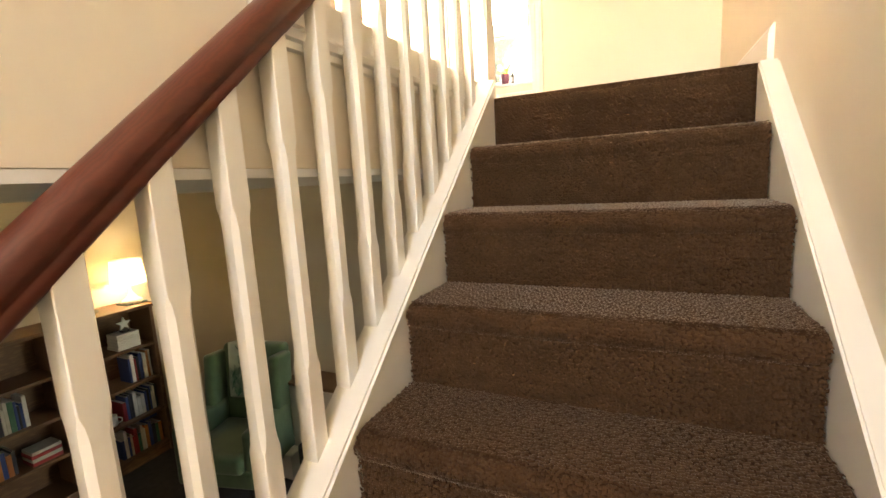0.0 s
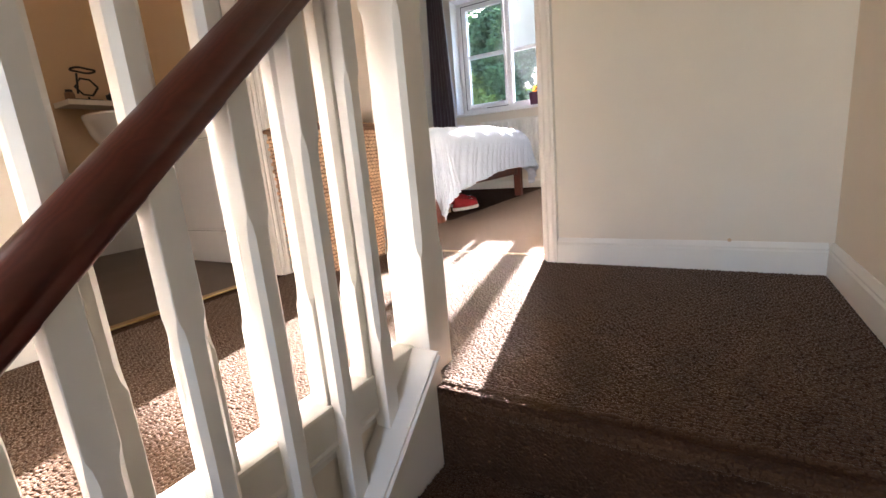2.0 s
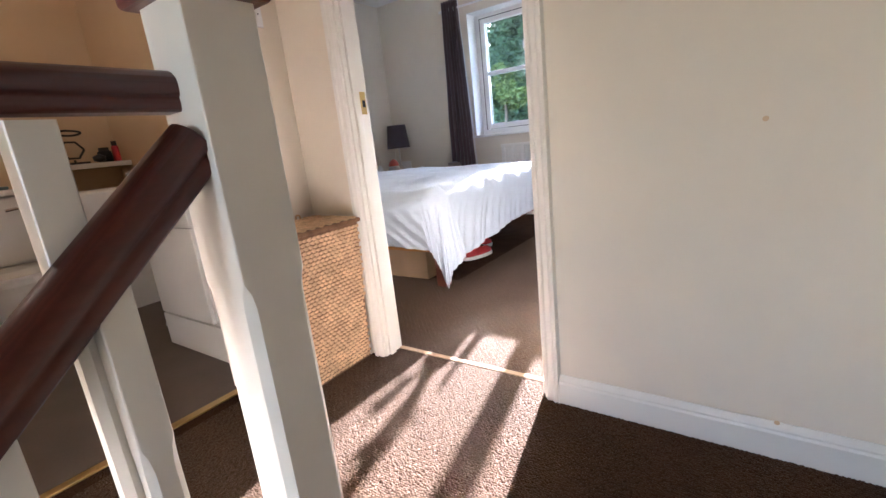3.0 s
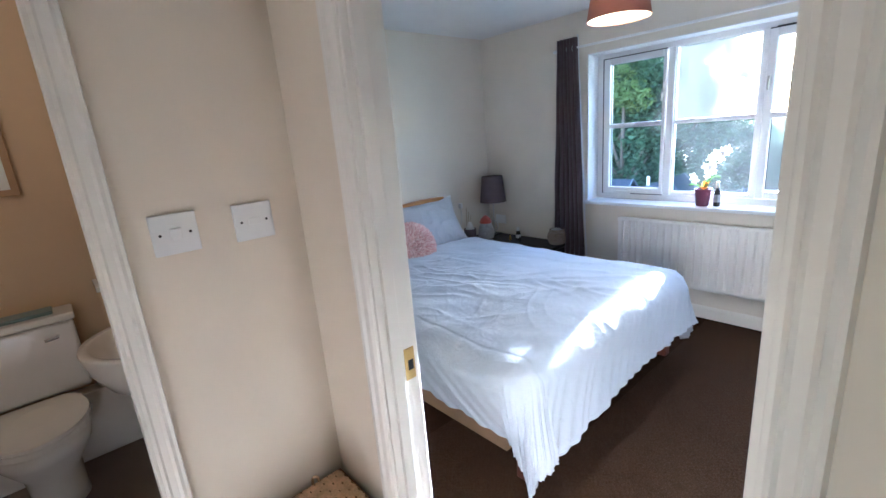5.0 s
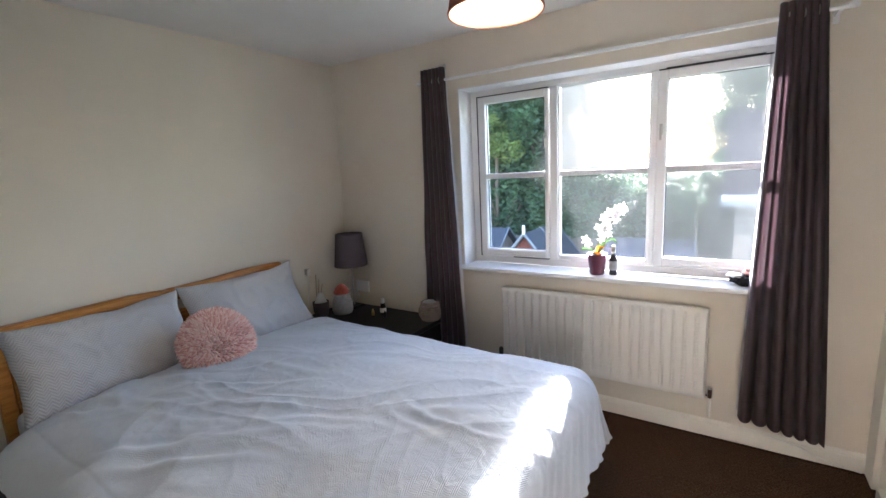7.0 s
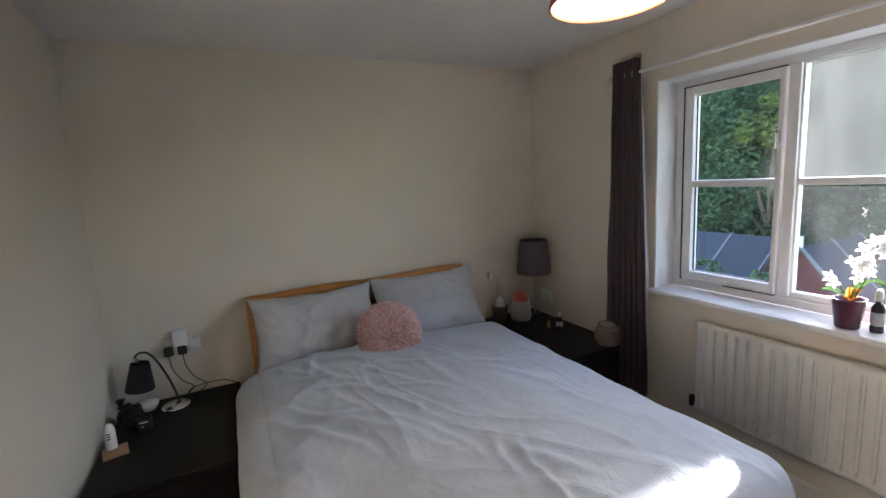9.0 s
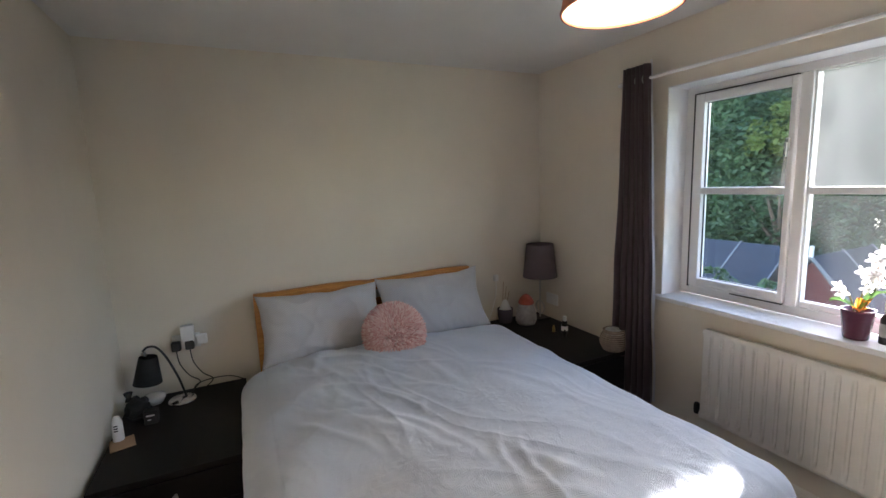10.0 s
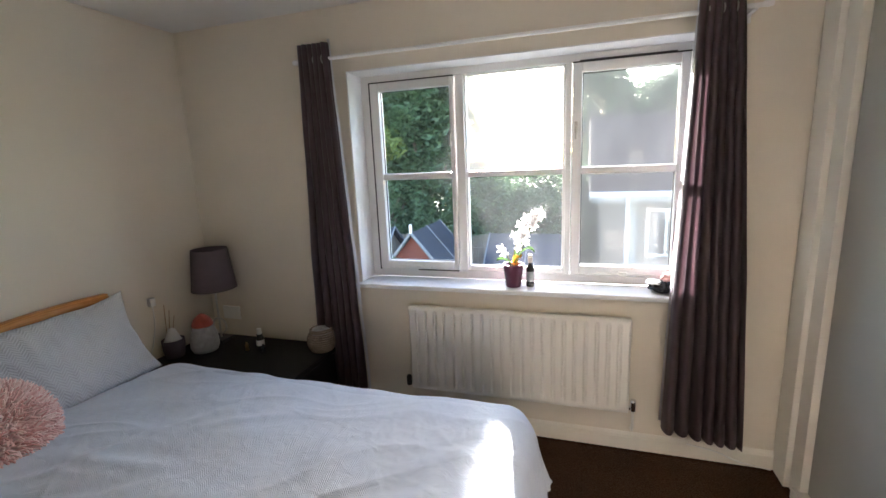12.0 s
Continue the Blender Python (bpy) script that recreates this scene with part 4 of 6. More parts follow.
# ---- bed ----
BX0, BX1, BY0, BY1, BTOP = -3.12, -1.03, 1.785, 3.275, 0.585
bed = thing("bed", (-2.1, 2.53, 0), "king-size wooden bed frame with a pine headboard against the wall", "bed")
for x, y in ((-1.055, 1.80), (-1.055, 3.26), (-3.10, 1.80), (-3.10, 3.26)):
    part("leg", box((x - 0.032, y - 0.032, 0.0), (x + 0.032, y + 0.032, 0.26), 0.006), M_REDWOOD, bed)
for y in (1.795, 3.245):
    part("side_rail", box((BX0 + 0.02, y, 0.20), (-1.09, y + 0.022, 0.34), 0.004), M_PINE, bed)
part("foot_rail", box((-1.075, 1.83, 0.20), (-1.045, 3.23, 0.34), 0.004), M_REDWOOD, bed)
head = part("headboard", box((-3.165, 1.83, 0.30), (-3.140, 3.26, 0.80), 0.004), M_PINE, bed)
for y in (1.80, 2.515, 3.262):
    part("headboard_post", box((-3.180, y - 0.027, 0.0), (-3.128, y + 0.027, 0.905 if abs(y - 2.515) > 0.1 else 0.93), 0.006), M_PINE, bed)
for y0, y1 in ((1.775, 2.50), (2.53, 3.287)):
    def crest(u, v, y0=y0, y1=y1):
        y = y0 + (y1 - y0) * u
        hump = 0.006 * math.sin(math.pi * u) - 0.004 * math.sin(2 * math.pi * u) + (0.008 * u if y0 > 2.4 else 0.004 * (1 - u))
        a = 2 * math.pi * v
        return Vector((-3.154 + 0.026 * math.cos(a) * (1 + 0.1 * math.sin(3 * u)), y, 0.895 + hump + 0.042 * max(-0.8, min(0.9, 1.3 * math.sin(a)))))
    bm = sheet(crest, 30, 14)
    bmesh.ops.remove_doubles(bm, verts=bm.verts, dist=1e-5)
    bmesh.ops.holes_fill(bm, edges=bm.edges)
    part("top_rail", bm, M_PINE, head, smooth=1)
mat_bm = box((BX0 + 0.02, 1.80, 0.33), (BX1 + 0.005, 3.26, 0.555), 0.05, 4)
mattress = thing("mattress", (-2.1, 2.53, 0.33), "thick white mattress lying on the bed frame", "mattress")
part("cover", mat_bm, M_SHEET, mattress, smooth=1)

DU_X0, DU_X1 = -2.86, BX1 + 0.43
DU_Y0, DU_Y1 = BY0 - 0.42, BY1 + 0.38


def ridge(p):
    return 1 - abs(noise.noise(p)) * 2


rnd = random.Random(31)
CREASES = []
for k in range(32):
    near = k < 21
    cx = rnd.uniform(-2.75, -1.75) if near else rnd.uniform(-2.5, -1.1)
    cy = rnd.uniform(1.82, 2.35) if near else rnd.uniform(2.3, 3.1)
    turn = radians(rnd.gauss(28 - 12 * (cx + 2.0), 22))
    CREASES.append((cx, cy, math.cos(turn), math.sin(turn), rnd.uniform(0.14, 0.42), rnd.uniform(0.013, 0.030), rnd.uniform(0.005, 0.0115) * (1.0 if near else 0.8), rnd.uniform(-1.1, 1.1)))


def duvet_point(u, v):
    x, y = DU_X0 + (DU_X1 - 0.07 * min(1.0, max(0.0, (v - 0.2) / 0.25)) - DU_X0) * u, DU_Y0 + (DU_Y1 - DU_Y0) * v
    R = 0.125
    ex, ey0, ey1 = BX1 - 0.03, BY0 + 0.0, BY1 - 0.02
    dx = max(0.0, x - ex)
    dy = (y - ey1) if y > ey1 else (y - ey0 if y < ey0 else 0.0)
    d = math.hypot(dx, dy)
    nx, ny = (dx / d, dy / d) if d > 1e-6 else (0, 0)
    bx_, by_ = min(x, ex), min(max(y, ey0), ey1)
    if d < R * math.pi / 2:
        out, down = R * math.sin(d / R), R * (1 - math.cos(d / R))
    else:
        out, down = R, R + d - R * math.pi / 2
    z_seed = 2.0 + 1.2 * down
    hang = min(1.0, max(0.0, (down - 0.05) / 0.3))
    # folds of the hanging skirt
    s = x * 1.0 + y * 1.3 + 0.9 * math.atan2(dy, dx + 1e-6)
    fold = math.sin(s * 21 + 2.0 * noise.noise((s * 2.0, 3.1, 0.0))) * (0.6 + 0.8 * noise.noise((s * 1.7, 8.0, 1.0)))
    both = min(dx, abs(dy)) / (d + 1e-6)
    out += hang * (0.010 * fold + 0.005 * math.sin(s * 58 + 3.0 * noise.noise((s * 4.0, 1.1, z_seed))) + 0.018 + (0.045 * hang if dx > abs(dy) else -0.055 * hang * (1 - both))) + 0.025 * both * hang * math.sin(7 * math.atan2(abs(dy), dx + 1e-6))
    z = BTOP - down * (0.985 + 0.06 * noise.noise((s * 1.3, 0, 5)))
    # soft puff and creases on top
    flat = 1 - hang
    far = (x - DU_X0) / (BX1 - DU_X0)
    puff = 0.022 * noise.noise((x * 1.7, y * 1.7, 1.0)) + 0.012 * noise.noise((x * 4.3, y * 4.0, 7.0))
    px, py = x + 0.12 * noise.noise((x * 2.2, y * 2.2, 3)), y + 0.12 * noise.noise((x * 2.2, y * 2.2, 9))
    cr = ridge((px * 1.1 + py * 0.7, py * 5.2 - px * 2.4, 0.3)) ** 3 * 0.006
    cr += ridge((px * 5.6 + py * 4.2, py * 1.5 - px * 1.8, 5.3)) ** 3 * 0.004 * (0.6 + 0.8 * noise.noise((x * 1.2, y * 1.2, 4)))
    qx, qy = x + 0.10 * noise.noise((x * 3.1, y * 3.1, 14)), y + 0.10 * noise.noise((x * 3.1, y * 3.1, 19))
    ruck = 0.55 + 0.45 * min(1.0, max(0.0, (2.75 - y) / 0.9)) + 0.5 * noise.noise((x * 1.6, y * 1.6, 23))
    cr += max(0.0, ruck) * (0.009 * max(0.0, ridge((qx * 1.9 + qy * 1.2, qy * 3.6 - qx * 1.9, 31.0)) - 0.35) ** 1.5
                            + 0.004 * max(0.0, ridge((qx * 3.4 - qy * 2.4, qy * 4.4 + qx * 2.2, 37.0)) - 0.45) ** 1.6
                            + 0.002 * max(0.0, ridge((qx * 8.0 + qy * 5.0, qy * 11.0 - qx * 4.0, 41.0)) - 0.5) ** 1.6)
    for cx, cy, ca, sa, half, wide, amp, bow in CREASES:
        du = (x - cx) * ca + (y - cy) * sa
        if abs(du) < half:
            dv = (y - cy) * ca - (x - cx) * sa - bow * du * du + 0.012 * noise.noise((du * 16 + cx, cy * 9, 0.5))
            if abs(dv) < 5 * wide:
                fade = (1 - (du / half) ** 2) ** 1.2
                cr += amp * fade * (math.exp(-(dv / wide) ** 2) - 0.55 * math.exp(-((dv - 1.9 * wide) / (1.4 * wide)) ** 2))
    swag = 0.018 * math.exp(-((y - 1.95 - 0.12 * math.sin(4 * x)) / 0.12) ** 2) * math.sin(13 * x + 3 * y) * (1 if x < -1.4 else 0.4)
    z += flat * (puff + cr + swag * 0.7) + flat * 0.035 * math.sin(math.pi * min(1, max(0, (y - ey0) / (ey1 - ey0)))) ** 0.5
    z += hang * 0.012 * noise.noise((x * 6, y * 6, z * 4))
    if z < 0.035:
        z = 0.035
    if u < 0.06:
        z -= 0.05 * (1 - u / 0.06) ** 2
    return Vector((bx_ + nx * out, by_ + ny * out, z))


duv = thing("duvet", (-1.9, 2.53, 0.56), "rumpled pale grey-blue duvet draped over the foot of the bed", "duvet")
bm = sheet(duvet_point, 400, 420, None, (2.2, 2.2))
part("cover", bm, M_DUVET, duv, smooth=1)
part("hem", tube([duvet_point(0.999, 0.004 + 0.992 * k / 240) for k in range(241)], 0.004, 6), M_DUVET, duv, smooth=1)


def pillow(name, cy, w, h, lean, base, seed, mat, label):
    t = thing(name, (base[0], cy, base[2]), label, "pillow", "pillows on the bed")
    m = Matrix.Translation((base[0], cy, base[2])) @ Matrix.Rotation(radians(lean), 4, 'Y')

    def fn_side(sgn):
        def fn(u, v):
            a, b = 2 * u - 1, 2 * v - 1
            pinch = 1 - 0.075 * (1 - abs(b) ** 2.2) + 0.012 * noise.noise((b * 2.3, seed, 4.0))
            pinch2 = 1 - 0.13 * (1 - abs(a) ** 2.6) + 0.05 * noise.noise((a * 2.6, seed, 9.0))
            y = a * w / 2 * pinch
            z = h / 2 + b * h / 2 * (pinch2 if b > 0 else 1.0)
            th = 0.088 * max(0.0, (1 - abs(a) ** 3) * (1 - abs(b) ** 3)) ** 0.62
            th += 0.022 * noise.noise((a * 2.2 + seed, b * 2.2, 1.0)) * (1 - a * a) * (1 - b * b)
            th += 0.011 * ridge((a * 3.5 + seed, b * 2.0 + a, 2.0)) ** 4 * (1 - a ** 6) * (1 - b ** 6)
            return m @ Vector((sgn * th + 0.02 * (b * b), y, z))
        return fn
    bm = sheet(fn_side(1), 60, 40, None, (w, h))
    sheet(fn_side(-1), 60, 40, bm, (w, h))
    bmesh.ops.remove_doubles(bm, verts=bm.verts, dist=1e-5)
    bmesh.ops.recalc_face_normals(bm, faces=bm.faces)
    part("case", bm, mat, t, smooth=1)


pillow("pillow", 2.155, 0.755, 0.435, -27, (-2.86, 0, 0.55), 1, M_PILLOW, "grey zigzag-weave pillow leaning on the headboard, beside the nightstand lamp cable")
pillow("pillow", 2.905, 0.775, 0.435, -27, (-2.86, 0, 0.56), 9, M_PILLOW, "grey zigzag-weave pillow leaning on the headboard, towards the window")


def shaggy_cushion():
    t = thing("cushion", (-2.78, 2.58, 0.60), "round pink shaggy cushion resting against two grey pillows", "cushion")
    c, n = Vector((-2.690, 2.522, 0.684)), Vector((0.86, -0.12, 0.48)).normalized()
    rot = n.to_track_quat('Z', 'Y').to_matrix().to_4x4()
    m = Matrix.Translation(c) @ rot @ Matrix.Scale(1.07, 4)
    prof = [(0.0, -0.05), (0.08, -0.048), (0.14, -0.03), (0.165, 0.0), (0.15, 0.03), (0.10, 0.05), (0.05, 0.058), (0.0, 0.06)]
    part("body", lathe(prof, (0, 0, 0), 36, m), M_PINK, t, smooth=1)
    rnd = random.Random(12)
    bm = bmesh.new()
    for k in range(2100):
        r = 0.172 * math.sqrt(rnd.random())
        a = rnd.uniform(0, 2 * math.pi)
        z = 0.058 * math.sqrt(max(0.0, 1 - (r / 0.172) ** 2.4))
        p = Vector((r * math.cos(a), r * math.sin(a), z))
        up = Vector((p.x * (0.5 + 1.3 * (r / 0.172) ** 3), p.y * (0.5 + 1.3 * (r / 0.172) ** 3), 0.11)).normalized()
        up = (up + Vector((rnd.uniform(-0.3, 0.3), rnd.uniform(-0.3, 0.3), rnd.uniform(-0.2, 0.2)))).normalized()
        ln = rnd.uniform(0.028, 0.046) * (1 - 0.68 * (r / 0.172) ** 4)
        q = p + up * ln * 0.6 + Vector((0, 0, 0.004))
        e = q + (up + Vector((rnd.uniform(-0.5, 0.5) + 3 * p.x, rnd.uniform(-0.5, 0.5) + 3 * p.y, -0.3))).normalized() * ln * 0.6
        s = up.cross(Vector((rnd.uniform(-1, 1), rnd.uniform(-1, 1), 0.2))).normalized() * 0.0042
        w = up.cross(s).normalized() * 0.0042
        loops = [[p + s, p + w, p - s, p - w], [q + s, q + w, q - s, q - w], [e + s * 0.5, e + w * 0.5, e - s * 0.5, e - w * 0.5]]
        rings(bm, [[m @ x for x in lp] for lp in loops])
    tagged(part("yarn", bm, M_PINK, t, "looped pink yarn pile"), kind="stuff")


shaggy_cushion()

# under the bed
bxo = thing("storage_box", (-1.55, 1.95, 0), "tan cardboard storage box pushed under the bed", "box")
part("carton", box((-1.92, 1.86, 0.0), (-1.22, 2.25, 0.185), 0.004), M_CARDBOARD, bxo)
part("flap", box((-1.92, 1.856, 0.185), (-1.22, 2.05, 0.189), 0.001), M_CARDBOARD, bxo)


def trainer(x, y, turn, label):
    t = thing("trainer", (x, y, 0), label, "shoe", "trainers under the bed")
    m = Matrix.Translation((x, y, 0)) @ Matrix.Rotation(radians(turn), 4, 'Z')

    def loop(s, z, grow):
        out = []
        for i in range(16):
            a = 2 * math.pi * i / 16
            lx, ly = 0.135 * math.cos(a), 0.047 * math.sin(a) * (1.0 - 0.18 * math.cos(a + 0.4))
            out.append(m @ Vector((lx * grow, ly * grow, z)))
        return out
    part("sole", rings(bmesh.new(), [loop(0, 0.0, 0.96), loop(0, 0.012, 1.0), loop(0, 0.026, 0.98)]), M_WHITE, t, "white rubber sole", smooth=1)
    lps = []
    for z, g, back in ((0.026, 0.96, 0), (0.05, 0.93, 0.0), (0.07, 0.80, -0.02), (0.09, 0.55, -0.06), (0.10, 0.42, -0.075), (0.085, 0.36, -0.075)):
        lps.append([p + (m.to_3x3() @ Vector((back, 0, 0))) for p in loop(0, z, g)])
    part("upper", rings(bmesh.new(), lps), M_RED, t, "red fabric upper", smooth=1)
    part("tongue", box((-0.03, -0.018, 0.06), (0.05, 0.018, 0.085), 0.006, 2, m), M_BLACKCLOTH, t)
    part("lace", tube([m @ Vector((0.02 + 0.012 * (k % 5), 0.02 * (-1) ** k, 0.078)) for k in range(8)], 0.0025, 6), M_WHITE, t)


trainer(-1.17, 2.40, 70, "red and black trainer with white sole under the bed")
trainer(-1.30, 2.62, 60, "red and black trainer tucked further under the bed")

# ---- nightstands and what stands on them ----
def chest(name, x0, x1, y0, y1, top, drawers, front, label):
    t = thing(name, (0.5 * (x0 + x1), 0.5 * (y0 + y1), 0), label, "nightstand", "black nightstands beside the bed")
    part("top", box((x0, y0, top - 0.028), (x1, y1, top), 0.003), M_BLACKWOOD, t)
    part("body", box((x0 + 0.006, y0 + 0.006, 0.05), (x1 - 0.022, y1 - 0.006, top - 0.028), 0.002), M_BLACKWOOD, t)
    part("plinth", box((x0 + 0.01, y0 + 0.02, 0.0), (x1 - 0.05, y1 - 0.02, 0.05)), M_BLACKWOOD, t)
    h = (top - 0.028 - 0.06) / drawers
    for k in range(drawers):
        d = part("drawer", box((x1 - 0.022, y0 + 0.008, 0.056 + k * h), (x1 - 0.004, y1 - 0.008, 0.052 + (k + 1) * h), 0.002), M_BLACKWOOD, t)
        ym = 0.5 * (y0 + y1)
        part("knob", lathe([(0.0, 0.0), (0.007, 0.0), (0.006, 0.012), (0.012, 0.018), (0.010, 0.026), (0.0, 0.027)], (0, 0, 0), 14,
                           Matrix.Translation((x1 - 0.004, ym, 0.056 + (k + 0.5) * h)) @ Matrix.Rotation(radians(90), 4, 'Y')), M_STEEL, d)


TL, TR = 0.402, 0.462
chest("nightstand", WX + 0.02, -2.30, 1.075, 1.685, TL, 2, 1, "wide black wooden nightstand by the doorway wall")
chest("nightstand", WX + 0.02, -2.20, 3.37, 3.95, TR, 2, 1, "wide black wooden nightstand in the window corner")

# desk lamp
dl = thing("desk_lamp", (-3.03, 1.35, TL), "small desk lamp with black shade and chrome base", "desk lamp")
part("base", lathe([(0.0, 0.0), (0.072, 0.0), (0.073, 0.006), (0.066, 0.014), (0.02, 0.020), (0.012, 0.028), (0.0, 0.029)], (-3.03, 1.35, TL), 32), M_CHROME, dl, "round chrome base", smooth=1)
part("arm", tube(arc([(-3.03, 1.372, TL + 0.02), (-3.03, 1.345, TL + 0.14), (-3.03, 1.30, TL + 0.27), (-3.03, 1.26, TL + 0.335), (-3.03, 1.22, TL + 0.345), (-3.03, 1.195, TL + 0.325)]), 0.006, 10), M_BLACK, dl, "curved black metal arm", smooth=1)
shade = part("shade", lathe([(0.070, 0.0), (0.069, 0.004), (0.045, 0.145), (0.044, 0.149), (0.041, 0.147), (0.066, 0.002), (0.070, 0.0)], (-3.03, 1.205, TL + 0.145), 32, Matrix.Translation((-3.03, 1.19, TL + 0.2)) @ Matrix.Rotation(radians(-7), 4, 'X') @ Matrix.Translation((3.03, -1.19, -TL - 0.2)), False), M_BLACKCLOTH, dl, "black cone shade", smooth=1)
part("lamp_holder", tube([(-3.03, 1.197, TL + 0.32), (-3.03, 1.203, TL + 0.25)], 0.012, 12), M_CHROME, shade)

# socket with plugs and cables
sk = thing("wall_socket", (WX, 1.39, 0.70), "white double wall socket with adaptors and black plugs", "wall socket")
part("plate", box((WX, 1.315, 0.655), (WX + 0.012, 1.461, 0.741), 0.004, 3), M_PLASTIC, sk)
part("adaptor", box((WX + 0.012, 1.365, 0.70), (WX + 0.05, 1.435, 0.80), 0.006, 3), M_PLASTIC, sk)
part("adaptor", box((WX + 0.012, 1.44, 0.675), (WX + 0.045, 1.50, 0.735), 0.010, 3), M_PLASTIC, sk)
for y in (1.335, 1.405):
    plug = part("plug", box((WX + 0.012, y - 0.024, 0.655), (WX + 0.055, y + 0.024, 0.71), 0.010, 3), M_BLACK, sk, "black plug")
    part("cable", tube(arc([(WX + 0.05, y, 0.66), (WX + 0.055, y + 0.01, 0.58), (WX + 0.05, y + 0.05, 0.50), (WX + 0.045, y + 0.10, 0.45), (WX + 0.05, y + 0.06, TL + 0.006)]), 0.0032, 7), M_BLACK, plug, smooth=1)
cb = thing("lamp_cable", (-3.1, 1.45, TL), "thin black lamp cable trailing along the wall", "cable")
part("flex", tube(arc([(-3.03, 1.40, TL + 0.012), (-3.10, 1.42, TL + 0.05), (-3.14, 1.50, TL + 0.055), (-3.15, 1.60, TL + 0.045), (-3.15, 1.67, TL + 0.01)]), 0.003, 7), M_BLACK, cb, smooth=1)

# clutter on the nightstand by the doorway
toy = thing("black_pouch", (-2.92, 1.16, TL), "lumpy black fabric pouch with a drawn neck", "pouch")
bm = bmesh.new()
bmesh.ops.create_icosphere(bm, subdivisions=4, radius=0.075)
for v in bm.verts:
    d = v.co.normalized()
    v.co = Vector((-2.90, 1.165, TL + 0.060)) + Vector((d.x * 0.062, d.y * 0.055, d.z * 0.060)) * (1 + 0.35 * noise.noise(d * 2.3))
    v.co.z = max(v.co.z, TL + 0.001)
part("bag", bm, M_BLACKCLOTH, toy, smooth=1)
part("neck", lathe([(0.018, 0.0), (0.012, 0.02), (0.022, 0.045), (0.0, 0.05)], (-2.93, 1.125, TL + 0.10), 14), M_BLACKCLOTH, toy, smooth=1)
ck = thing("alarm_clock", (-2.83, 1.235, TL), "small black alarm clock with pale display bars", "clock")
part("case", box((-2.86, 1.20, TL), (-2.81, 1.262, TL + 0.07), 0.006, 3), M_BLACK, ck)
part("display", box((-2.81, 1.212, TL + 0.044), (-2.8085, 1.25, TL + 0.052)), M_WHITE, ck)
part("display", box((-2.81, 1.216, TL + 0.024), (-2.8085, 1.232, TL + 0.028)), M_WHITE, ck)
md = thing("white_dish", (-3.06, 1.20, TL), "low white rounded dish behind the clock", "dish")
part("bowl", lathe([(0.0, 0.0), (0.04, 0.0), (0.056, 0.03), (0.055, 0.045), (0.03, 0.056), (0.0, 0.058)], (-3.08, 1.21, TL), 24), M_CERAMIC, md, smooth=1)
nb = thing("notepad", (-2.66, 1.14, TL), "tan notepad lying at the edge of the nightstand", "notepad")
part("cover", box((-0.055, -0.05, 0.0), (0.055, 0.05, 0.007), 0.001, 1, Matrix.Translation((-2.665, 1.135, TL)) @ Matrix.Rotation(radians(14), 4, 'Z')), M_CARDBOARD, nb)
bo = thing("lotion_bottle", (-2.70, 1.115, TL + 0.007), "white lotion tube with dark lettering bars on the notepad", "bottle")
BM = Matrix.Translation((-2.70, 1.115, TL + 0.007)) @ Matrix.Rotation(radians(-6), 4, 'Y')
part("tube", lathe([(0.0, 0.0), (0.022, 0.0), (0.024, 0.004), (0.022, 0.09), (0.012, 0.118), (0.0, 0.12)], (0, 0, 0), 20, BM), M_WHITE, bo, smooth=1)
for z in (0.05, 0.062, 0.074):
    part("lettering", box((0.0225, -0.010, z), (0.0245, 0.006, z + 0.006), 0.0, 1, BM), M_BLACK, bo)

# table lamp in the window corner
tl = thing("table_lamp", (-3.015, 3.855, TR), "table lamp with plum-grey drum shade on a ringed stand", "table lamp")
LC = (-3.015, 3.855)
part("shade", lathe([(0.134, 0.0), (0.133, 0.004), (0.106, 0.256), (0.105, 0.260), (0.102, 0.258), (0.130, 0.002), (0.134, 0.0)], (*LC, 0.81), 40, None, False), M_SHADE_GREY, tl, "plum-grey fabric drum shade", smooth=1)
part("stem", tube([(*LC, TR + 0.02), (*LC, 0.86)], 0.006, 10), M_STEEL, tl)
part("base", box((LC[0] - 0.055, LC[1] - 0.055, TR), (LC[0] + 0.055, LC[1] + 0.055, TR + 0.018), 0.003), M_BLACK, tl)
bm = lathe([(0.052, -0.008), (0.058, 0.0), (0.052, 0.008), (0.046, 0.0), (0.052, -0.008)], (0, 0, 0), 28, Matrix.Translation((*LC, 0.56)) @ Matrix.Rotation(radians(90), 4, 'X'), False)
part("ring", bm, M_STEEL, tl, "steel ring ornament", smooth=1)
part("bulb", lathe([(0.0, 0.0), (0.02, 0.01), (0.028, 0.04), (0.018, 0.075), (0.012, 0.09)], (*LC, 0.87), 16), M_WHITE, tl, smooth=1)

# plush figure: one plain mesh
bm = bmesh.new()
lathe([(0.0, 0.0), (0.07, 0.0), (0.082, 0.03), (0.078, 0.09), (0.06, 0.14), (0.045, 0.17), (0.0, 0.175)], (-2.99, 3.70, TR), 28, None, True, bm)
n_body = len(bm.faces)
lathe([(0.058, 0.155), (0.062, 0.165), (0.048, 0.20), (0.022, 0.225), (0.0, 0.235)], (-2.995, 3.705, TR), 28, None, True, bm)
for f in bm.faces:
    f.smooth = True
bm.faces.ensure_lookup_table()
for f in list(bm.faces)[n_body:]:
    f.material_index = 1
fig = part("plush_figure", bm, [M_GREYFELT, M_CORAL], None, "grey plush figure with a soft red hat on the nightstand")
tagged(fig, category="soft toy")
gc = thing("grey_mug", (-3.09, 3.52, TR), "dark grey cup with a pale top beside the plush figure", "cup")
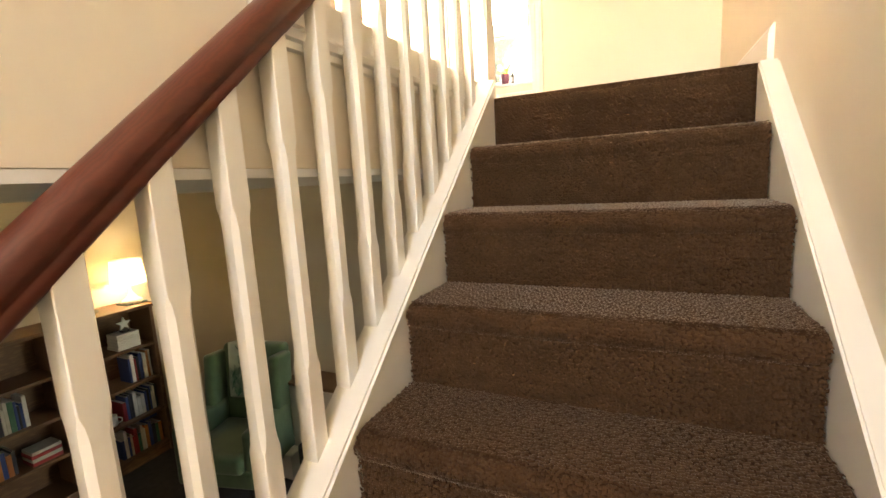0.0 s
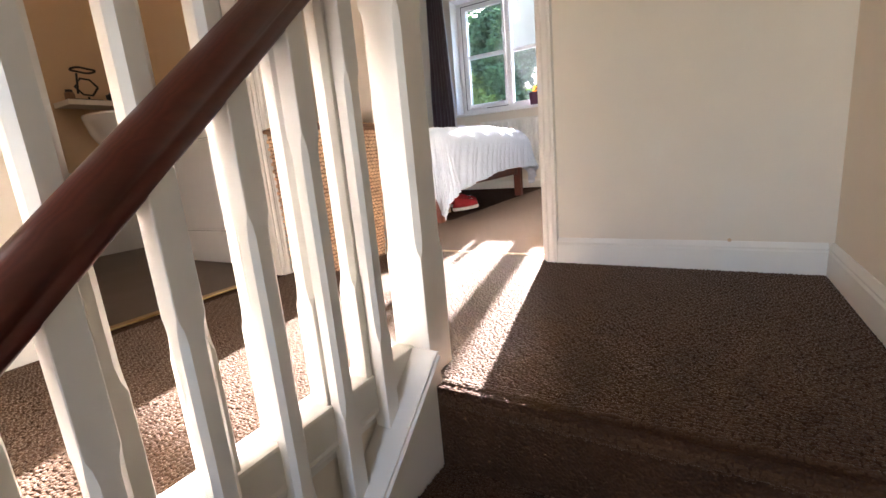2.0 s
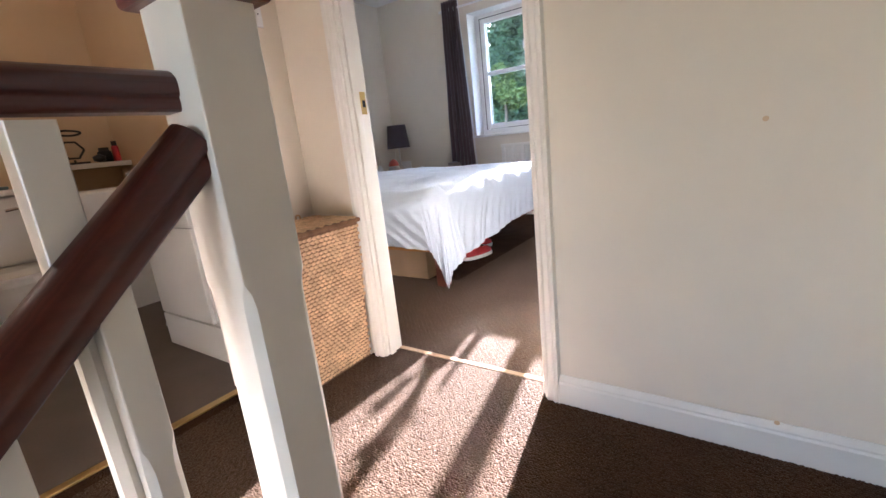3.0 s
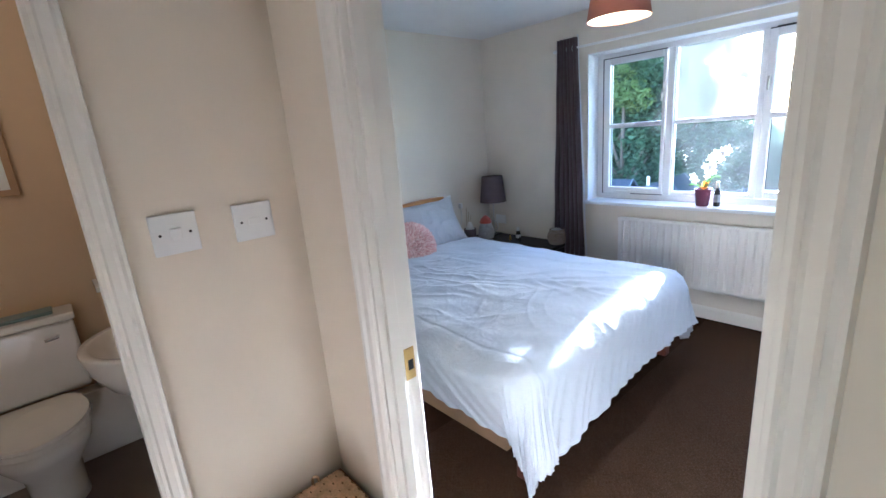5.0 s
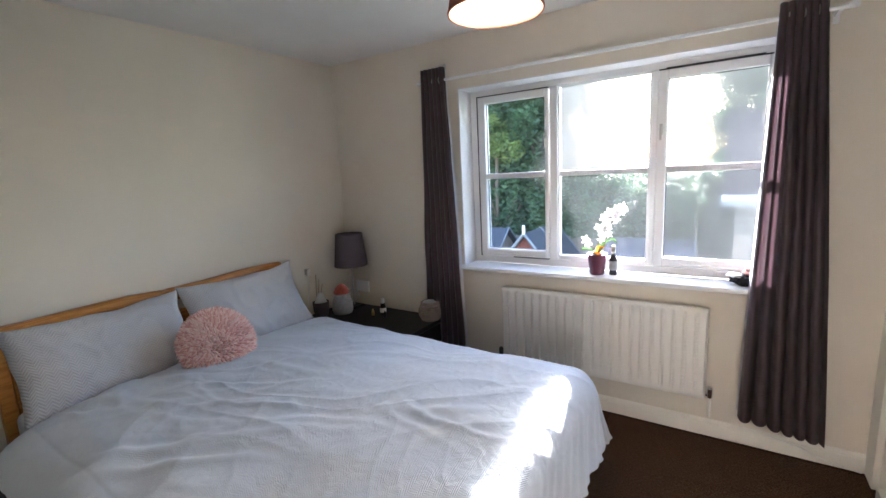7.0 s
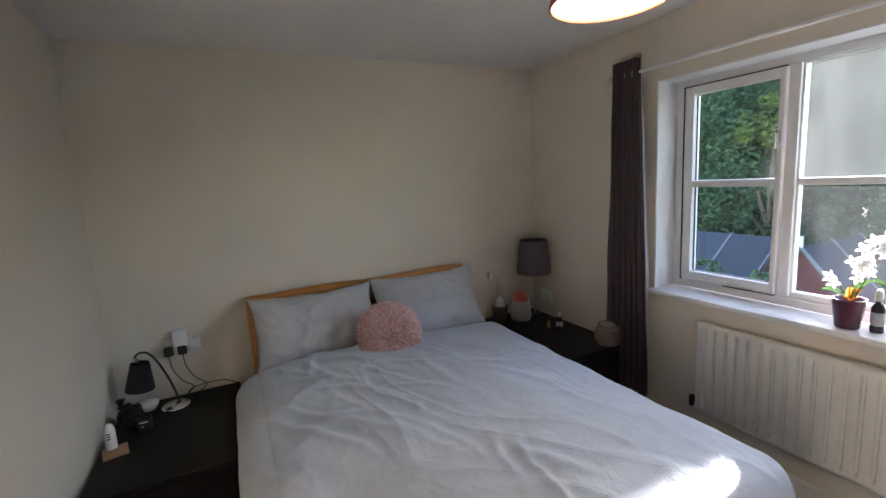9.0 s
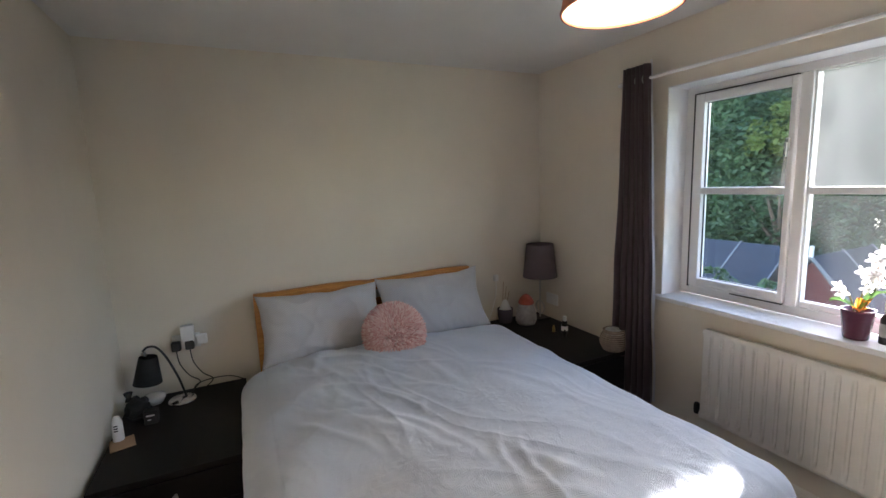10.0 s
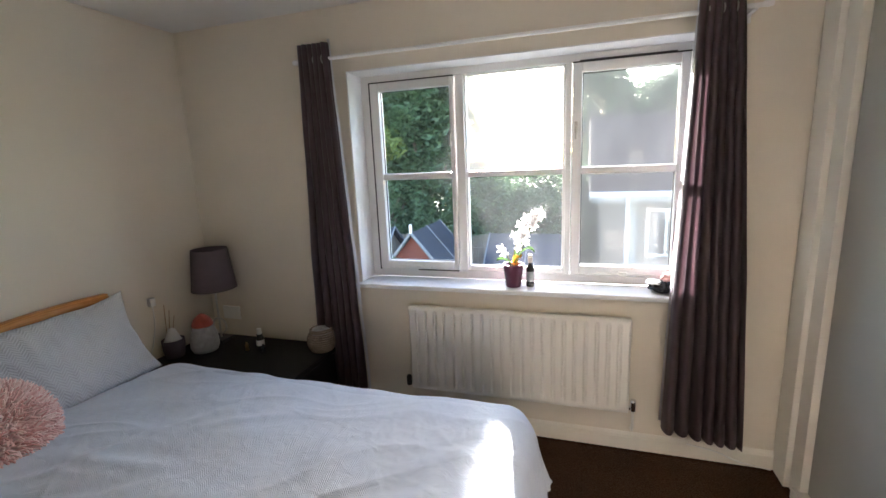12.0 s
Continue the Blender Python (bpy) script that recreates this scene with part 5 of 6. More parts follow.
part("cup", lathe([(0.0, 0.0), (0.05, 0.0), (0.06, 0.05), (0.062, 0.11), (0.057, 0.11), (0.054, 0.06), (0.0, 0.05)], (-3.10, 3.58, TR), 24), M_SHADE_GREY, gc, smooth=1)
part("tissue", lathe([(0.05, 0.10), (0.035, 0.13), (0.02, 0.17), (0.006, 0.18), (0.0, 0.18)], (-3.10, 3.58, TR), 12), M_WHITE, gc, smooth=1)
rd = thing("reed_diffuser", (-3.14, 3.50, TR), "slim reed sticks standing behind the cup", "reed diffuser")
for k in range(3):
    part("reed", tube([(-3.15, 3.58 + 0.006 * k, TR), (-3.165 + 0.01 * k, 3.61 + 0.02 * k, TR + 0.31 - 0.04 * k)], 0.002, 6), M_CARDBOARD, rd)
part("bottle", lathe([(0.0, 0.0), (0.024, 0.0), (0.024, 0.07), (0.009, 0.085), (0.009, 0.11), (0.0, 0.11)], (-3.15, 3.585, TR), 16), M_WHITE, rd, smooth=1)
cj = thing("candle_jar", (-2.66, 3.80, TR), "small glass jar with a pale label on the nightstand", "jar")
part("jar", lathe([(0.0, 0.0), (0.022, 0.0), (0.024, 0.01), (0.024, 0.06), (0.018, 0.075), (0.018, 0.09), (0.0, 0.09)], (-2.66, 3.80, TR), 18), M_BLACK, cj, smooth=1)
part("label", lathe([(0.0245, 0.02), (0.0245, 0.055)], (-2.66, 3.80, TR), 18, None, False), M_WHITE, cj)
part("lid", lathe([(0.0, 0.09), (0.014, 0.09), (0.014, 0.125), (0.0, 0.125)], (-2.66, 3.80, TR), 16), M_WHITE, cj)
for x in (-2.72, -2.60):
    s = thing("trinket", (x, 3.75, TR), "tiny dark trinket on the black nightstand", "trinket")
    part("body", lathe([(0.0, 0.0), (0.012, 0.0), (0.010, 0.03), (0.004, 0.05), (0.0, 0.05)], (x, 3.75, TR), 12), M_BRASS if x < -2.65 else M_BLACK, s, smooth=1)
wb = thing("small_basket", (-2.26, 3.86, TR), "small pale woven pot with dark bands by the curtain", "basket")
for k in range(11):
    z = TR + 0.006 + 0.0125 * k
    r = 0.066 + 0.022 * math.sin(math.pi * min(1, k / 9)) * 0.9
    coil = lathe([(r - 0.006, -0.0064), (r + 0.0015, -0.003), (r + 0.002, 0.002), (r - 0.006, 0.0064), (r - 0.006, -0.0064)], (-2.26, 3.86, z), 28, None, False)
    part("coil", coil, M_POTWEAVE, wb, smooth=1)
part("base", lathe([(0.0, 0.0), (0.062, 0.0), (0.062, 0.006), (0.0, 0.006)], (-2.26, 3.86, TR), 24), M_POTWEAVE, wb)
part("filling", lathe([(0.062, 0.11), (0.05, 0.135), (0.02, 0.145), (0.0, 0.146)], (-2.26, 3.86, TR), 20), M_GREYFELT, wb, smooth=1)
ws = thing("wall_socket", (-3.04, NY, 0.60), "white wall socket behind the table lamp", "wall socket")
part("plate", box((-3.11, NY - 0.01, 0.555), (-2.97, NY, 0.645), 0.004, 3), M_PLASTIC, ws)
ws = thing("cable_plug", (WX, 3.55, 0.80), "white plug hanging on a lead by the bed", "plug")
part("plug", box((WX, 3.535, 0.78), (WX + 0.03, 3.57, 0.83), 0.006, 3), M_PLASTIC, ws)
part("lead", tube(arc([(WX + 0.02, 3.55, 0.785), (WX + 0.03, 3.54, 0.68), (WX + 0.04, 3.50, 0.56), (WX + 0.03, 3.46, TR)]), 0.003, 6), M_PLASTIC, ws, smooth=1)

# ---- on the window sill ----
SZ = 0.857
orc = thing("orchid", (-1.13, 4.05, SZ), "white flowering orchid in a plum pot on the sill", "potted plant")
pot = part("pot", lathe([(0.0, 0.0), (0.040, 0.0), (0.043, 0.006), (0.056, 0.118), (0.058, 0.126), (0.052, 0.126), (0.049, 0.105), (0.0, 0.10)], (-1.13, 4.05, SZ), 32), M_POT, orc, "glossy plum pot", smooth=1)
rnd = random.Random(5)
stems = [arc([(-1.135, 4.05, SZ + 0.10), (-1.12, 4.055, SZ + 0.21), (-1.09, 4.06, SZ + 0.30), (-1.03, 4.06, SZ + 0.375), (-0.985, 4.05, SZ + 0.395)], 8),
         arc([(-1.12, 4.045, SZ + 0.10), (-1.09, 4.04, SZ + 0.19), (-1.05, 4.03, SZ + 0.29), (-1.03, 4.02, SZ + 0.345)], 8),
         arc([(-1.14, 4.05, SZ + 0.10), (-1.16, 4.05, SZ + 0.17), (-1.18, 4.05, SZ + 0.20), (-1.20, 4.04, SZ + 0.19)], 8)]
for s in stems:
    part("stem", tube(s, 0.0032, 7), M_STEM, orc, smooth=1)


def flower_bm(c, n, size):
    bm = bmesh.new()
    rot = Vector(n).normalized().to_track_quat('Z', 'Y').to_matrix()
    spin = rnd.uniform(0, 6)
    for k in range(5):
        a = spin + 2 * math.pi * k / 5
        wide = 0.62 if k % 2 else 0.46

        def petal(u, v, a=a, wide=wide):
            w = math.sin(math.pi * min(1, 0.12 + 0.88 * u)) ** 0.7 * wide * size
            r = u * size
            s = (v - 0.5) * w
            p = Vector((r * math.cos(a) - s * math.sin(a), r * math.sin(a) + s * math.cos(a), 0.25 * size * u * u - 1.2 * s * s / size))
            return Vector(c) + rot @ p
        sheet(petal, 5, 4, bm)
    bmesh.ops.create_icosphere(bm, subdivisions=1, radius=size * 0.14, matrix=Matrix.Translation(Vector(c) + rot @ Vector((0, 0, size * 0.12))))
    return bm


spots = [stems[0][i] for i in (11, 14, 17, 20, 22, 24, 26, 28, 30, 32)] + [stems[1][i] for i in (9, 12, 15, 18, 20, 22, 24)] + [stems[2][i] for i in (18, 24)] + [stems[0][13], stems[0][19], stems[0][25]]
for p in spots:
    off = Vector((rnd.uniform(-0.025, 0.025), rnd.uniform(-0.035, 0.0), rnd.uniform(-0.02, 0.02)))
    part("flower", flower_bm(p + off, (rnd.uniform(-0.6, 0.6), -1, rnd.uniform(-0.2, 0.4)), rnd.uniform(0.025, 0.033)), M_PETAL, orc, smooth=1)
for (dx, dy, h, ln, mat) in ((0.09, -0.02, 0.10, 0.13, M_LEAF), (-0.07, -0.03, 0.04, 0.10, M_LEAF), (0.05, 0.03, 0.13, 0.12, M_LEAF), (0.035, -0.035, 0.06, 0.11, M_LEAF_ORANGE), (0.02, -0.045, 0.02, 0.09, M_LEAF_ORANGE)):
    def blade(u, v, dx=dx, dy=dy, h=h):
        base = Vector((-1.125, 4.045, SZ + 0.115))
        along = Vector((dx, dy, 0)) * u * 1.25 + Vector((0, 0, h * math.sin(u * 2.2)))
        side = Vector((-dy, dx, 0)).normalized() * (v - 0.5) * 0.05 * math.sin(math.pi * min(1, 0.1 + 0.9 * u)) ** 0.6
        return base + along + side + Vector((0, 0, 0.012 * abs(v - 0.5) * 2))
    part("leaf", sheet(blade, 10, 4), mat, orc, smooth=1)
bt = thing("spray_bottle", (-1.04, 4.065, SZ), "small dark bottle with white spray cap and pale label", "bottle")
part("bottle", lathe([(0.0, 0.0), (0.021, 0.0), (0.022, 0.004), (0.022, 0.10), (0.018, 0.115), (0.010, 0.122), (0.010, 0.135), (0.0, 0.135)], (-1.04, 4.065, SZ), 20), M_BLACK, bt, smooth=1)
part("label", lathe([(0.0225, 0.03), (0.0225, 0.085)], (-1.04, 4.065, SZ), 20, None, False), M_GREYFELT, bt)
part("cap", lathe([(0.012, 0.132), (0.013, 0.165), (0.009, 0.178), (0.0, 0.178)], (-1.04, 4.065, SZ), 16), M_WHITE, bt, smooth=1)
cl = thing("hair_accessories", (-0.38, 4.05, SZ), "crumpled black and pink cloth bundle on the sill", "cloth bundle")
for k, (c, r, mat) in enumerate((((-0.385, 4.05, SZ + 0.028), (0.06, 0.045, 0.028), M_BLACKCLOTH), ((-0.345, 4.06, SZ + 0.075), (0.045, 0.035, 0.028), M_PINK), ((-0.43, 4.04, SZ + 0.055), (0.035, 0.03, 0.012), M_WHITE), ((-0.33, 4.02, SZ + 0.04), (0.04, 0.04, 0.035), M_BLACKCLOTH))):
    bm = bmesh.new()
    bmesh.ops.create_icosphere(bm, subdivisions=4, radius=1)
    for v in bm.verts:
        d = v.co.normalized()
        f = 1 + 0.45 * noise.noise(d * 2.6 + Vector((k * 5, 0, 0)))
        v.co = Vector(c) + Vector((d.x * r[0], d.y * r[1], d.z * r[2])) * f
        v.co.z = max(v.co.z, SZ + 0.001)
    part("cloth", bm, mat, cl, smooth=1)
vc = thing("extension_cable", (0.0, 3.97, 0), "thin white cable running along the skirting board", "cable")
part("flex", tube(arc([(-0.25, 3.965, 0.09), (-0.12, 3.955, 0.075), (-0.02, 3.96, 0.035), (0.12, 3.965, 0.012)]), 0.0035, 7), M_PLASTIC, vc, smooth=1)

# ---- bathroom ----
tw = thing("toilet", (-2.6, 0.2, 0), "white close-coupled toilet with lid down", "toilet")
part("cistern", box((-2.885, -0.015, 0.44), (-2.715, 0.445, 0.80), 0.025, 4), M_CERAMIC, tw, smooth=0)
part("cistern_lid", box((-2.895, -0.025, 0.80), (-2.705, 0.455, 0.835), 0.012, 3), M_CERAMIC, tw)


def oval(cx, cy, rx, ry, z, n=32, back=-2.70):
    return [Vector((max(cx + rx * math.cos(2 * math.pi * i / n), back), cy + ry * math.sin(2 * math.pi * i / n), z)) for i in range(n)]


part("pan", rings(bmesh.new(), [oval(-2.57, 0.225, 0.125, 0.105, 0.0), oval(-2.57, 0.225, 0.12, 0.10, 0.05), oval(-2.55, 0.225, 0.12, 0.105, 0.18), oval(-2.51, 0.23, 0.20, 0.165, 0.31), oval(-2.50, 0.23, 0.24, 0.18, 0.405)]), M_CERAMIC, tw, smooth=1)
part("seat", rings(bmesh.new(), [oval(-2.50, 0.23, 0.255, 0.187, 0.407), oval(-2.50, 0.23, 0.258, 0.19, 0.435), oval(-2.50, 0.23, 0.255, 0.187, 0.425)]), M_CERAMIC, tw, smooth=0)
part("seat_lid", rings(bmesh.new(), [oval(-2.50, 0.23, 0.252, 0.184, 0.448), oval(-2.50, 0.23, 0.255, 0.187, 0.435), oval(-2.505, 0.23, 0.24, 0.175, 0.448), oval(-2.51, 0.23, 0.10, 0.08, 0.456)]), M_CERAMIC, tw, smooth=0)
bm = tube([(-2.718, 0.375, 0.735), (-2.695, 0.375, 0.735), (-2.69, 0.325, 0.73)], 0.008, 8)
part("flush_lever", bm, M_CHROME, tw, "chrome flush lever")
tr = thing("cistern_tray", (-2.80, 0.16, 0.835), "teal rectangular tray lying on the toilet cistern", "tray")
part("dish", box((-2.86, 0.02, 0.835), (-2.75, 0.38, 0.852), 0.006, 2), M_TEAL, tr)
bs = thing("basin", (-2.2, 0.72, 0.6), "white ceramic wall-hung wash basin", "basin")
lps = [[Vector((-2.21 + rx * math.cos(2 * math.pi * i / 36), min(0.70 + ry * math.sin(2 * math.pi * i / 36), 0.953), z)) for i in range(36)]
       for rx, ry, z in ((0.11, 0.12, 0.55), (0.21, 0.20, 0.60), (0.265, 0.25, 0.69), (0.285, 0.27, 0.775), (0.282, 0.267, 0.785), (0.25, 0.232, 0.783), (0.215, 0.195, 0.72), (0.11, 0.10, 0.625), (0.02, 0.02, 0.615))]
part("bowl", rings(bmesh.new(), lps), M_CERAMIC, bs, smooth=1)
part("pedestal", rings(bmesh.new(), [[Vector((-2.21 + r * math.cos(2 * math.pi * i / 24), 0.82 + r * 0.9 * math.sin(2 * math.pi * i / 24), z)) for i in range(24)] for r, z in ((0.105, 0.0), (0.09, 0.05), (0.075, 0.35), (0.09, 0.56))]), M_CERAMIC, bs, smooth=1)
bm = tube(arc([(-2.21, 0.90, 0.78), (-2.21, 0.90, 0.86), (-2.21, 0.85, 0.875), (-2.21, 0.79, 0.845)]), 0.011, 10)
part("tap", bm, M_CHROME, bs, "chrome tap", smooth=1)
bxg = thing("pipe_boxing", (-2.86, 0.6, 0), "low white pipe boxing along the bathroom wall", "boxing")
part("panel", box((-2.895, -1.09, 0.0), (-2.80, 0.95, 0.37), 0.004), M_CERAMIC, bxg)
part("ledge", box((-2.895, 0.56, 0.90), (-2.69, 0.95, 0.93), 0.004), M_CERAMIC, bxg)
st = thing("wire_stand", (-2.75, 0.69, 0.93), "black wire stand with loops on the bathroom ledge", "stand")
bm = bmesh.new()
for cz, ry, rz in ((1.105, 0.06, 0.014), (1.01, 0.055, 0.052)):
    tube([(-2.75 + 0.01 * math.cos(3 * a), 0.69 + ry * math.cos(a), cz + rz * math.sin(a)) for a in [2 * math.pi * k / (28 if rz < 0.03 else 6) for k in range(29 if rz < 0.03 else 7)]], 0.006, 7, bm)
tube([(-2.75, 0.655, 1.085), (-2.75, 0.64, 0.97)], 0.006, 7, bm)
tube([(-2.75, 0.62, 0.937), (-2.75, 0.76, 0.937)], 0.006, 7, bm)
tube([(-2.75, 0.69, 0.955), (-2.75, 0.69, 0.937)], 0.006, 7, bm)
part("wire", bm, M_BLACK, st, smooth=1)
part("knob", lathe([(0.0, 0.0), (0.03, 0.01), (0.032, 0.035), (0.0, 0.05)], (-2.72, 0.80, 0.93), 14), M_BLACK, st, smooth=1)
bh = thing("brush_holder", (-2.848, 0.50, 0.37), "white cylindrical brush holder standing on the pipe boxing", "brush holder")
part("cup", lathe([(0.0, 0.0), (0.040, 0.0), (0.042, 0.006), (0.042, 0.145), (0.040, 0.15), (0.030, 0.15), (0.029, 0.10), (0.0, 0.10)], (-2.848, 0.50, 0.37), 24), M_CERAMIC, bh, smooth=1)
part("inner_sleeve", lathe([(0.0, 0.101), (0.0285, 0.101), (0.0285, 0.140), (0.0, 0.141)], (-2.848, 0.50, 0.37), 18), M_BLACK, bh)
for y, h, r, mat, lab in ((0.845, 0.085, 0.036, M_BLACKCLOTH, "squat dark jar on the bathroom ledge"), (0.905, 0.12, 0.019, M_RED, "small red bottle on the bathroom ledge"), (0.60, 0.06, 0.024, M_OAK, "small brown pot on the bathroom ledge")):
    jr = thing("toiletry_jar", (-2.76, y, 0.93), lab, "jar", "toiletries on the ledge")
    part("body", lathe([(0.0, 0.0), (r, 0.0), (r * 1.05, 0.006), (r, h * 0.7), (r * 0.7, h * 0.78), (0.0, h * 0.78)], (-2.76, y, 0.93), 18), mat, jr, smooth=1)
    part("lid", lathe([(r * 0.74, h * 0.76), (r * 0.74, h), (0.0, h)], (-2.76, y, 0.93), 18), M_BLACK, jr)
cab = thing("bathroom_cabinet", (-1.55, 0.78, 0), "white bathroom cabinet with closed door and open shelves", "cabinet")
part("body", box((-1.93, 0.64, 0.0), (-1.44, 0.955, 0.86), 0.003), M_CERAMIC, cab)
part("door", box((-1.925, 0.622, 0.175), (-1.445, 0.64, 0.60), 0.004), M_CERAMIC, cab)
part("drawer", box((-1.925, 0.622, 0.61), (-1.445, 0.64, 0.85), 0.004), M_CERAMIC, cab)
part("plinth_panel", box((-1.925, 0.622, 0.005), (-1.19, 0.64, 0.165), 0.004), M_CERAMIC, cab)
part("back", box((-1.44, 0.93, 0.165), (-1.19, 0.955, 0.86)), M_CERAMIC, cab)
for z in (0.165, 0.47, 0.84):
    part("shelf", box((-1.44, 0.64, z), (-1.19, 0.93, z + 0.018), 0.002), M_CERAMIC, cab)
part("side", box((-1.205, 0.64, 0.0), (-1.188, 0.955, 0.86), 0.002), M_CERAMIC, cab)
bb = thing("toiletry_bottle", (-1.36, 0.74, 0.488), "deep blue toiletry bottle on the open shelf", "bottle")
part("bottle", lathe([(0.0, 0.0), (0.035, 0.0), (0.037, 0.01), (0.035, 0.17), (0.016, 0.20), (0.016, 0.23), (0.0, 0.23)], (-1.36, 0.74, 0.488), 20), M_BLUE, bb, smooth=1)
for x, h, r in ((-1.40, 0.20, 0.02), (-1.355, 0.14, 0.024), (-1.31, 0.10, 0.022)):
    b2 = thing("toiletry_bottle", (x, 0.73, 0.183), "slim black toiletry bottle on the lower shelf", "bottle", "toiletries on the lower shelf")
    part("bottle", lathe([(0.0, 0.0), (r, 0.0), (r, h * 0.6), (r * 0.4, h * 0.75), (r * 0.4, h), (0.0, h)], (x, 0.73, 0.183), 16), M_BLACK, b2, smooth=1)
pf = thing("picture_frame", (-2.9, 0.2, 1.5), "pale wooden picture frame on the bathroom wall", "picture frame")
part("frame", box((-2.898, 0.05, 1.40), (-2.875, 0.40, 1.80), 0.004), M_CARDBOARD, pf)
part("mount", box((-2.8745, 0.08, 1.43), (-2.872, 0.37, 1.77)), M_WHITE, pf)
cg = thing("bathroom_ceiling_light", (-2.0, -0.1, CEIL), "round opal bathroom ceiling light, lit warm", "ceiling light")
part("base", lathe([(0.0, -0.02), (0.06, -0.02), (0.06, 0.0), (0.0, 0.0)], (-2.0, -0.1, CEIL), 24), M_PLASTIC, cg)
part("bulb", lathe([(0.0, -0.12), (0.03, -0.10), (0.035, -0.07), (0.02, -0.03), (0.015, -0.02)], (-2.0, -0.1, CEIL), 20), M_BULB, cg, smooth=1)

# ---- living room below ----
struct("floor_living_room", box((-3.9, -3.4, LFLOOR - 0.1), (EX + 0.12, 2.2, LFLOOR)), M_LIVFLOOR)
struct("wall_living_west", box((-4.0, -3.4, LFLOOR), (-3.9, 2.2, -0.225)), M_WALL_LIVING)
struct("wall_living_north", box((-2.90, 1.37, LFLOOR), (EX + 0.12, 1.47, -0.225)), M_WALL_LIVING)
struct("wall_living_alcove", box((-3.9, 2.1, LFLOOR), (-2.80, 2.2, -0.225)), M_WALL_LIVING)
struct("wall_living_return", box((-2.90, 1.47, LFLOOR), (-2.80, 2.1, -0.225)), M_WALL_LIVING)
struct("ceiling_living_alcove", box((-3.9, 1.1, -0.24), (EX, 2.2, -0.226)), M_CEIL)
struct("wall_under_landing", box((-0.05, 0.06, LFLOOR), (EX, 0.10, -0.225)), M_WALL_LIVING)
skirting("baseboard_living_north", (-2.9, 1.37, LFLOOR), (-0.06, 1.37, LFLOOR), (0, -1, 0))

BCX, BCY0, BCY1, BCT = -3.56, -0.55, 0.90, -1.19
bc = thing("bookcase", (-3.72, 0.2, LFLOOR), "brown wooden open bookcase filled with books and ornaments", "bookcase")
part("top", box((-3.895, BCY0 - 0.02, BCT - 0.03), (BCX + 0.02, BCY1 + 0.025, BCT), 0.008), M_OAK, bc)
for y in (BCY0, 0.16, BCY1 - 0.03):
    part("upright", box((-3.89, y, LFLOOR), (BCX, y + 0.03, BCT - 0.03), 0.003), M_OAK, bc)
for z in (LFLOOR + 0.08, LFLOOR + 0.41, LFLOOR + 0.72, LFLOOR + 1.04):
    part("shelf", box((-3.89, BCY0 + 0.03, z), (BCX - 0.005, BCY1 - 0.03, z + 0.025), 0.003), M_OAK, bc)
part("back_board", box((-3.893, BCY0 + 0.03, LFLOOR + 0.02), (-3.885, BCY1 - 0.03, BCT - 0.03)), M_OAK, bc)
part("plinth", box((-3.88, BCY0 + 0.03, LFLOOR), (BCX - 0.02, BCY1 - 0.03, LFLOOR + 0.08)), M_OAK, bc)
BOOKS = [material("book_cover", c, 0.6, 0, 0.1, 20, 80, 0.0) for c in ((0.35, 0.03, 0.03), (0.6, 0.55, 0.45), (0.05, 0.16, 0.09), (0.03, 0.06, 0.2), (0.7, 0.68, 0.62), (0.45, 0.16, 0.04), (0.02, 0.02, 0.03))]
rnd = random.Random(21)
for z, y0, y1 in ((LFLOOR + 0.745, 0.66, 0.86), (LFLOOR + 0.435, 0.56, 0.86), (LFLOOR + 0.745, -0.40, -0.05), (LFLOOR + 0.105, 0.50, 0.84), (LFLOOR + 0.435, -0.42, -0.15)):
    y = y0
    while y < y1 - 0.012:
        w, h, d = rnd.uniform(0.014, 0.034), rnd.uniform(0.16, 0.25), rnd.uniform(0.13, 0.18)
        t = thing("book", (-3.70, y, z), "upright book with coloured spine on a bookcase shelf", "book", "books on the bookcase")
        mat = rnd.choice(BOOKS)
        part("cover", box((-3.62 - d, y, z), (-3.62, y + w - 0.001, z + h), 0.002, 1), mat, t)
        part("pages", box((-3.619 - d, y + 0.002, z + h - 0.003), (-3.625, y + w - 0.003, z + h + 0.0005)), M_WHITE, t)
        y += w
for z, y, n in ((LFLOOR + 0.435, 0.0, 4), (LFLOOR + 1.065, 0.68, 5)):
    for k in range(n):
        t = thing("book", (-3.70, y, z + 0.028 * k), "book lying flat in a small stack", "book", "books lying in stacks")
        part("cover", box((-3.76 + 0.01 * rnd.random(), y - 0.09 + 0.012 * rnd.random(), z + 0.028 * k), (-3.60, y + 0.10, z + 0.0275 * (k + 1)), 0.002, 1), M_WHITE if z > -2 else BOOKS[k % 2], t)
orn = thing("star_ornament", (-3.68, 0.70, LFLOOR + 1.205), "white star ornament on a dark stand", "ornament")
bm = bmesh.new()
pts = [Vector((-3.66, 0.70 + (0.06 if k % 2 == 0 else 0.026) * math.sin(2 * math.pi * k / 10), LFLOOR + 1.275 + (0.06 if k % 2 == 0 else 0.026) * math.cos(2 * math.pi * k / 10))) for k in range(10)]
rings(bm, [[p - Vector((0.008, 0, 0)) for p in pts], [p + Vector((0.008, 0, 0)) for p in pts]])
bmesh.ops.recalc_face_normals(bm, faces=bm.faces)
part("star", bm, M_WHITE, orn)
part("stand", box((-3.69, 0.67, LFLOOR + 1.204), (-3.63, 0.73, LFLOOR + 1.225), 0.002), M_BLACK, orn)
